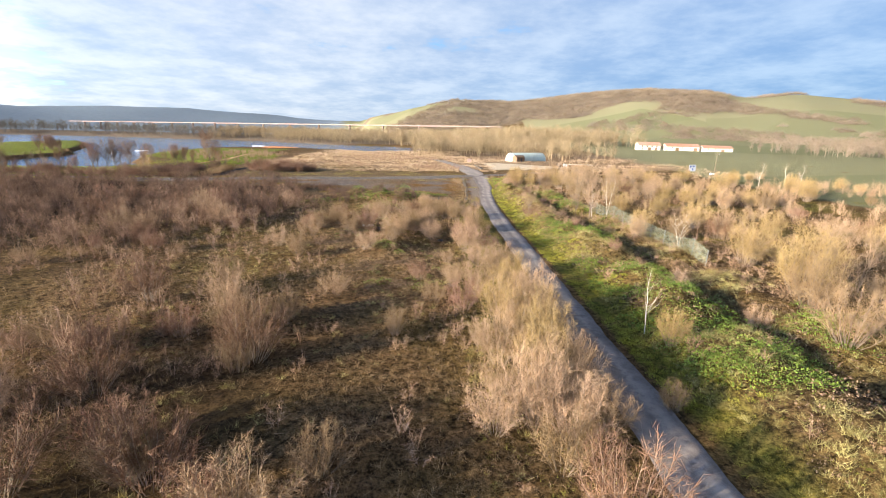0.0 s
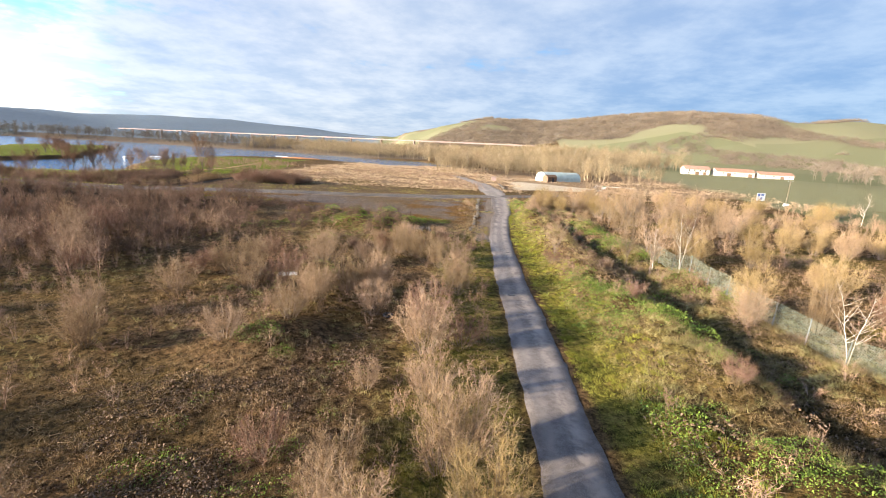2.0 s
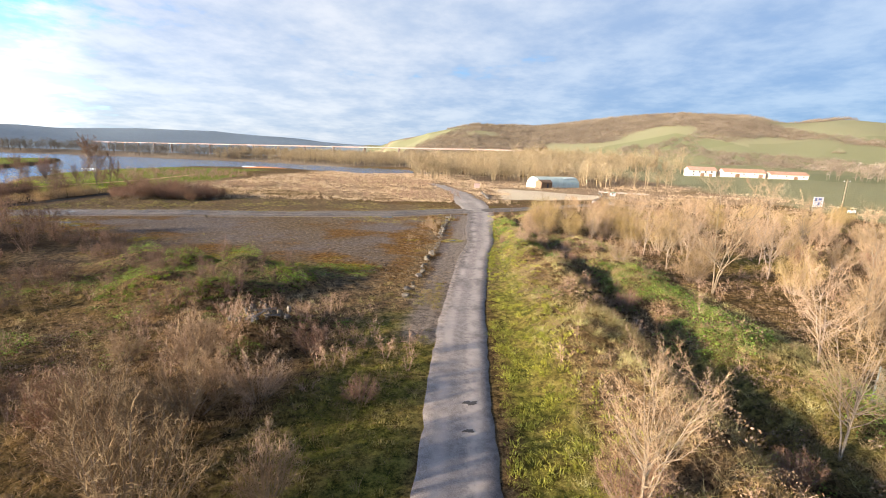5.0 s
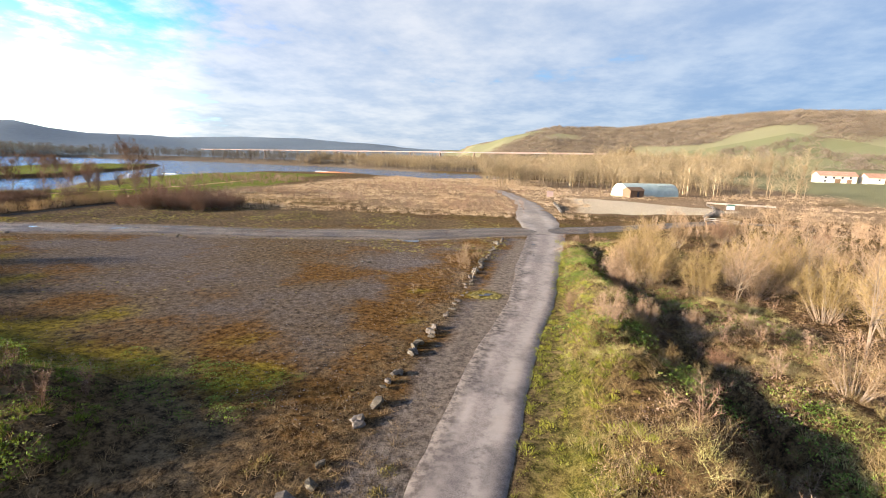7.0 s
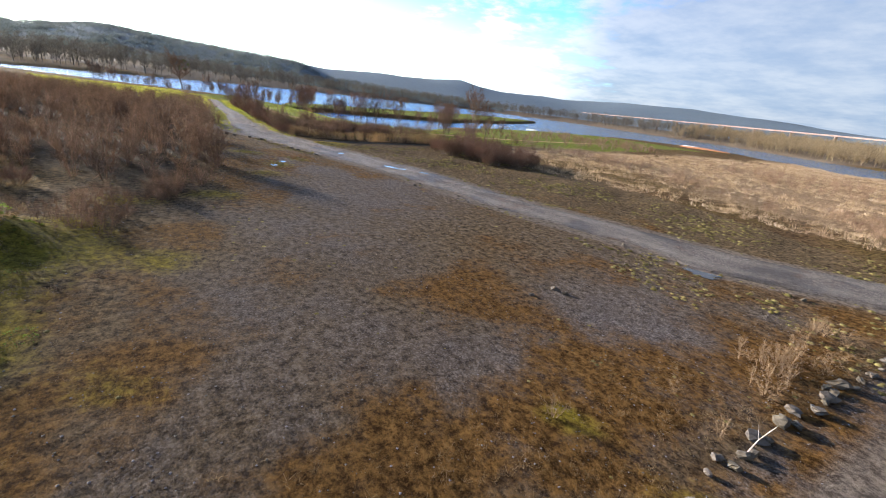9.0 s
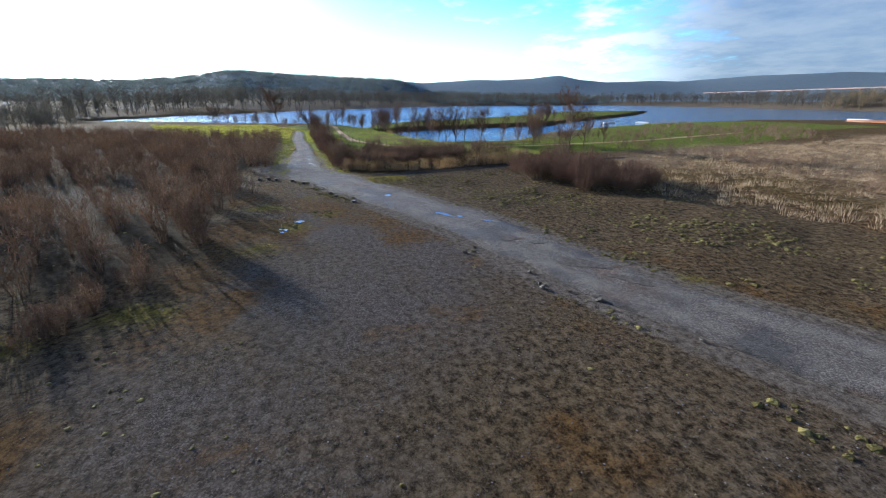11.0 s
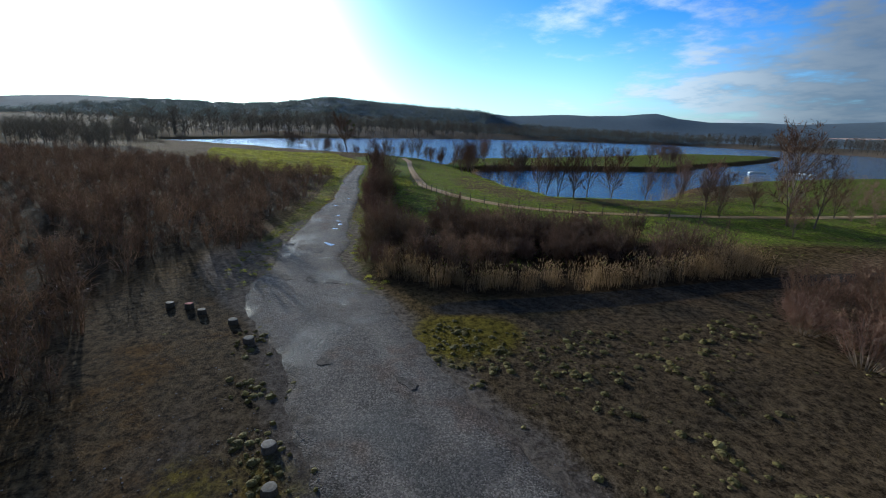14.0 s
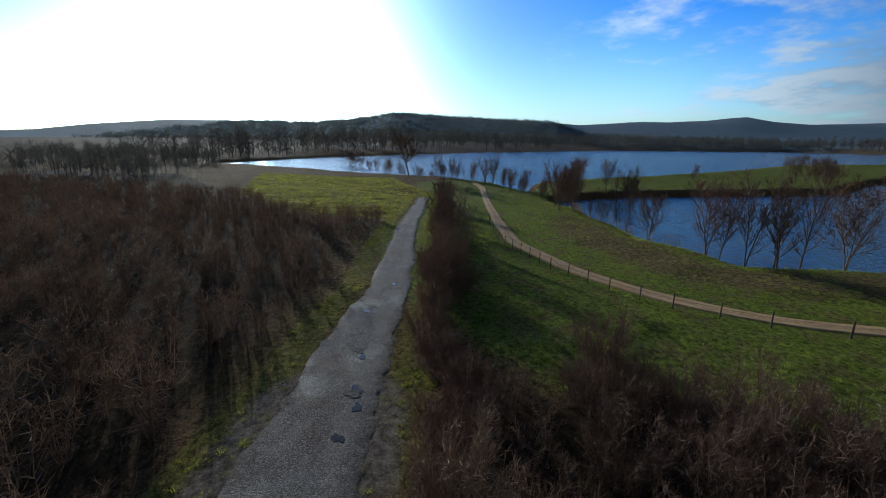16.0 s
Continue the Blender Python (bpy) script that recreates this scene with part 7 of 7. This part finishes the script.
for y in np.arange(46, 82, 3.0):
    x = 26.6 - 0.02 * (y - 60) + 0.15 * math.sin(y * 0.4)
    z = ground_z(x, y)
    b = Buf()
    tube(b, [(x, y, z - 0.2), (x + 0.05, y, z + 1.8)], [0.035, 0.03], 6, True)
    laid_verts(part("post", b, M_WIRE, mesh_fence))
    if prev is not None:
        x0, y0, z0 = prev
        for k in range(-14, 25):
            for d in (0, 1):
                u0, u1 = k / 24, (k + 14) / 24
                za, zb = (0.1, 1.75) if d else (1.75, 0.1)
                c0, c1 = max(u0, 0.0), min(u1, 1.0)
                ends = [(c - u0) / (u1 - u0) for c in (c0, c1)]
                tube(net, [(x0 + (x - x0) * c, y0 + (y - y0) * c, z0 + (z - z0) * c + za + (zb - za) * e) for c, e in zip((c0, c1), ends)], [0.007, 0.007], 3)
        for zz in (0.1, 0.95, 1.75):
            tube(net, [(x0, y0, z0 + zz), (x, y, z + zz)], [0.01, 0.01], 3)
    prev = (x, y, z)
laid_verts(part("mesh", net, M_NET, mesh_fence))


# ---- viaduct beyond the woods ----
via = tagged(new("viaduct"), "long pale concrete railway viaduct on slender piers", "viaduct")
A, B = np.array([95.0, 786.0]), np.array([-1150.0, 1377.0])
run = B - A
turn = math.atan2(run[1], run[0])
za, zb = 29.0, 29.0
n = 34
for i in range(n):
    c0, c1 = A + run * i / n, A + run * (i + 1) / n
    z = za + (zb - za) * (i + 0.5) / n
    part("deck", box(*(c0 + c1) / 2, z, np.linalg.norm(run) / n, 8, 1.3, turn=turn), M_CONCRETE, via)
    b = box(*c0, z / 2 - 3.6, 2.0, 5.0, z + 5.8, turn=turn, bevel=0.4)
    part("pier", b, M_CONCRETE, via) if i % 2 == 0 else None
for s in (-1, 1):
    off = np.array([-run[1], run[0]]) / np.linalg.norm(run) * 4.4 * s
    part("parapet", box(*((A + B) / 2 + off), (za + zb) / 2 + 1.05, np.linalg.norm(run), 0.3, 0.8, turn=turn), M_CONCRETE, via)


# ---- floating platforms and boats on the lake ----
def float_deck(x, y, turn, length, width, mat, label, name="pontoon"):
    ob = thing(name, pose(x, y, WATER, 0, 0, turn), label, "pontoon", "white floats on the lake")
    b = Buf()
    b.add([(-length / 2, -width / 2, -0.2), (length / 2, -width / 2, -0.2), (length / 2, width / 2, -0.2), (-length / 2, width / 2, -0.2), (-length / 2 + 0.4, -width / 2, 0.7), (length / 2 - 0.8, -width / 2, 0.7), (length / 2 - 0.8, width / 2, 0.7), (-length / 2 + 0.4, width / 2, 0.7)],
          [(3, 2, 1, 0), (4, 5, 6, 7), (0, 1, 5, 4), (1, 2, 6, 5), (2, 3, 7, 6), (3, 0, 4, 7)])
    b.v[0][:, 2] *= min(1.0, length / 8.0)
    part("hull", b, mat, ob)
    part("rim", box(0, 0, 0.76 * min(1.0, length / 8.0), length * 0.7, width * 0.9, 0.12, bevel=0.1), mat, ob)
    return ob


float_deck(-197, 455, 8, 14, 4, M_WHITE, "long white float moored on the lake")
float_deck(-172, 440, 5, 16, 5, M_WHITE, "long white float moored on the lake")
float_deck(-193, 281, 62, 8, 2.0, M_WHITE, "narrow white ramp float on open water")
float_deck(-190, 300, 10, 10, 2.5, M_WHITE, "narrow white ramp float on open water")
float_deck(-140, 262, 30, 2.2, 1.1, M_WHITE, "small white boat near the grassy shore", "boat")
float_deck(-135, 264, 20, 2.2, 1.1, M_WHITE, "small white boat near the grassy shore", "boat")
beach = Buf()
a = np.linspace(0, 2 * math.pi, 30)[:-1]
beach.add(np.r_[np.c_[-130 + 22 * np.cos(a), 392 + 6 * np.sin(a), np.full(29, -1.2)], np.c_[-130 + 18 * np.cos(a), 392 + 4.5 * np.sin(a), np.full(29, 0.4)], [[-130, 392, 0.9]]], [(i, (i + 1) % 29, 29 + (i + 1) % 29, 29 + i) for i in range(29)] + [(29 + i, 29 + (i + 1) % 29, 58) for i in range(29)])
tagged(laid_verts(part("earth_bank", beach, M_ORANGE)), "orange bare earth bank at the water's edge", "bank", kind="structure")


# ---- moss cushions, far grass and loose stones ----
def cushion_form(r, n, radius, h):
    b = Buf()
    a, out = r.uniform(0, 6.28, n), radius * np.sqrt(r.uniform(0, 1, n))
    base = np.c_[np.cos(a) * out * 0.6, np.sin(a) * out * 0.6, np.zeros(n) - 0.03]
    tip = np.c_[np.cos(a) * out, np.sin(a) * out, h * (1.05 - 0.7 * (out / radius) ** 2) * r.uniform(0.7, 1.1, n)]
    slivers(b, base, tip, 0.055, r)
    return b


def moss_lump(r, radius, h):
    """A low rounded cushion with a ragged skirt."""
    b, k = Buf(), 9
    verts, faces = [], []
    for j, (w, z) in enumerate(((1.0, -0.12), (0.82, 0.5), (0.45, 0.9))):
        for i in range(k):
            t = 2 * math.pi * (i + 0.5 * j) / k
            q = radius * w * r.uniform(0.78, 1.2)
            verts.append((q * math.cos(t), q * math.sin(t), h * z * r.uniform(0.8, 1.15)))
    verts.append((0, 0, h))
    for j in range(2):
        for i in range(k):
            a, c = j * k + i, j * k + (i + 1) % k
            faces += [(a, c, c + k), (a, c + k, a + k)]
    faces += [(2 * k + i, 2 * k + (i + 1) % k, 3 * k) for i in range(k)]
    b.add(verts, faces)
    base = np.c_[r.normal(size=(14, 2)) * radius * 0.5, np.full(14, h * 0.5)]
    slivers(b, base, base + r.normal(size=(14, 3)) * [0.05, 0.05, 0.02] + [0, 0, h * 0.75], 0.025, r)
    return b


cushions = [moss_lump(rng, 0.26, 0.14), moss_lump(rng, 0.18, 0.13), moss_lump(rng, 0.32, 0.15), moss_lump(rng, 0.2, 0.16)]
fuzz = [cushion_form(rng, 40, 0.36, 0.2), cushion_form(rng, 34, 0.28, 0.15), cushion_form(rng, 44, 0.48, 0.18)]
merged("moss_cushions", cushions, strew(11000, -74, 6, 135, 168, lambda x, y: (wobble(x, y, 0.33, 7) + 0.5 * wobble(x, y, 1.1, 2) + rng.normal(size=len(x)) * 0.25 > 0.15) & (line_distance(x, y, CROSS) < 26), (0.25, 0.95), 4, 3.4), M_MOSS, "yellowish moss and grass cushions north of the track", "moss")
merged("moss_cushions", cushions, strew(2200, -76, 4, 98, 148, lambda x, y: wobble(x, y, 0.23, 3) + rng.normal(size=len(x)) * 0.45 > 0.5, (0.2, 0.6), 4, 3.4), M_MOSS, "yellowish moss cushions scattered in the gravel yard", "moss")
merged("moss_cushions", cushions, strew(900, -74, 2, 126, 142, lambda x, y: (np.abs(line_distance(x, y, CROSS) - 4.0) < 0.8) & (wobble(x, y, 0.5, 9) > -0.1), (0.25, 0.9), 4, 3.2), M_MOSS, "yellow-green moss cushions lining the track's edge", "moss")
merged("moss_cushions", fuzz, strew(3000, 1.5, 7.8, 12, 95, lambda x, y: wobble(x, y, 0.4, 2) + rng.normal(size=len(x)) * 0.4 > 0.0, (0.5, 1.2), 3, 1.75), M_MOSS, "yellow-brown moss and short grass beside the lane", "moss")
merged("moss_cushions", fuzz, strew(5200, 10.2, 15.2, 20, 156, lambda x, y: wobble(x, y, 0.6, 2) + rng.normal(size=len(x)) * 0.4 > -0.1, (0.5, 1.3), 3, 1.7), M_BLADE, "yellow-green mossy hummocks on the lane's verge", "moss")
far_tufts = [cushion_form(rng, 16, 0.7, 0.7), cushion_form(rng, 16, 0.9, 0.55)]
merged("dry_grass", far_tufts, strew(15000, -72, 22, 160, 420, lambda x, y: (wobble(x, y, 0.12, 5) + rng.normal(size=len(x)) * 0.4 > -0.35) & (y - 0.35 * x > 176), (0.6, 1.5), 2, 4.0), M_PALEGRASS, "pale pinkish dry grass over the meadow towards the lake", "grass")
merged("dry_grass", far_tufts, strew(5000, 20, 120, 175, 330, lambda x, y: (wobble(x, y, 0.1, 6) + rng.normal(size=len(x)) * 0.4 > 0.1) & (edge_distance(x, y, [(16, 196), (62, 205), (66, 262), (16, 275)]) < 0), (0.6, 1.4), 2, 5.0), M_PALEGRASS, "pale dry grass round the parking ground", "grass")
merged("green_grass", far_tufts, strew(15000, -340, -150, 95, 152, lambda x, y: edge_distance(x, y, SCRUB) < -1, (0.5, 1.1), 2, 3.0), M_BLADE, "sunlit yellow-green meadow grass beside the track", "grass")
merged("green_grass", tufts, strew(17000, -230, -85, 138, 200, lambda x, y: (line_distance(x, y, CROSS) > 9) & (edge_distance(x, y, REEDS) < -2), (0.5, 1.2), 3, 1.6), M_TURF, "short green grass on the lawn above the pond", "grass")


def chip(r):
    b = Buf()
    v = np.array([(1, 0, 0), (0, 1, 0), (-1, 0, 0), (0, -1, 0), (0, 0, 0.7), (0, 0, -0.6)]) * r.uniform(0.6, 1.2, (6, 1)) * 0.07
    return b.add(v, [(0, 1, 4), (1, 2, 4), (2, 3, 4), (3, 0, 4), (1, 0, 5), (2, 1, 5), (3, 2, 5), (0, 3, 5)])


M_CHIP = material("gravel_chips", (0.05, 0.042, 0.038), (0.3, 0.265, 0.24), 3.0, vary=0.4, bump=0, islands=True)
merged("gravel", [chip(rng) for _ in range(4)], strew(15000, -74, 8.2, 96, 150, lambda x, y: (in_y(x, y) > -2) & (wobble(x, y, 0.15, 8) + rng.normal(size=len(x)) * 0.5 > -0.3), (0.2, 0.85), 4, 1.6) + np.array([0, 0, 0.04, 0, 0, 0]), M_CHIP, "loose gravel stones lying across the yard", "gravel")
merged("gravel", [chip(rng) for _ in range(4)], strew(5000, -110, 8, 124, 150, lambda x, y: line_distance(x, y, CROSS) < 3.6, (0.2, 0.7), 4, 0.0) + np.array([0, 0, 0.09, 0, 0, 0]), M_CHIP, "loose gravel stones on the track", "gravel")
merged("undergrowth", low_forms, strew(460, -0.5, 4.0, 98, 142, lambda x, y: wobble(x, y, 0.3, 4) + rng.normal(size=len(x)) * 0.2 > 0.4, (0.5, 1.0), 3, 3.6), M_TWIG, "pale dry stalks growing along the boulders", "undergrowth")

merged("scrub", scrub_forms, strew(110, -26, -6, 83, 97, lambda x, y: wobble(x, y, 0.3, 6) > -0.3, (0.35, 0.75), 3), M_DARKTWIG, "dark bare bushes on the mossy mounds", "scrub")
merged("green_grass", fuzz, strew(3600, -175, -78, 122, 146, lambda x, y: (line_distance(x, y, CROSS) < 5.6) & (wobble(x, y, 0.5, 4) + rng.normal(size=len(x)) * 0.4 > -0.2), (0.5, 1.2), 3, 2.5), M_BLADE, "yellow-green grass verges along the track by the hedge", "grass")

M_MOUND = material("deep_green_moss", (0.035, 0.055, 0.008), (0.19, 0.23, 0.03), 0.6, vary=0.4, bump=0, grain=2.0, islands=True, through=0.35)
merged("moss_cushions", fuzz, strew(3000, -26, 0.5, 84, 101, lambda x, y: (height(x, y) > 0.35) & (wobble(x, y, 0.45, 6) + rng.normal(size=len(x)) * 0.3 > -0.1), (0.5, 1.1), 3, 3.0), M_MOUND, "deep green moss over the mounds beside the yard", "moss")

ring_a, ring_r = rng.uniform(0, 6.28, 90), rng.uniform(0.75, 1.5, 90)
ring_x, ring_y = 6.5 + ring_r * np.cos(ring_a), 118.3 + ring_r * 0.8 * np.sin(ring_a)
merged("moss_cushions", cushions, np.c_[ring_x, ring_y, height(ring_x, ring_y), ring_a, rng.uniform(0.3, 0.8, 90), rng.integers(0, 4, 90)], M_MOSS, "rust and yellow moss round the puddle beside the lane", "moss")
for cx, cy, k in ((-63.1, 128.0, 26), (-67.4, 127.6, 26), (-61.2, 128.2, 20), (-72.9, 127.2, 22), (-58.8, 128.9, 20), (-50.3, 122.2, 20), (-53.5, 125.5, 14), (-70.9, 137.1, 50)):
    off = rng.normal(size=(k, 2)) * 0.75
    tx, ty = cx + off[:, 0], cy + off[:, 1] * 0.7
    merged("moss_cushions", cushions, np.c_[tx, ty, height(tx, ty), rng.uniform(0, 6.28, k), rng.uniform(0.25, 0.75, k), rng.integers(0, 4, k)], M_MOSS, "tussocks of yellow moss and grass beside the track", "moss")
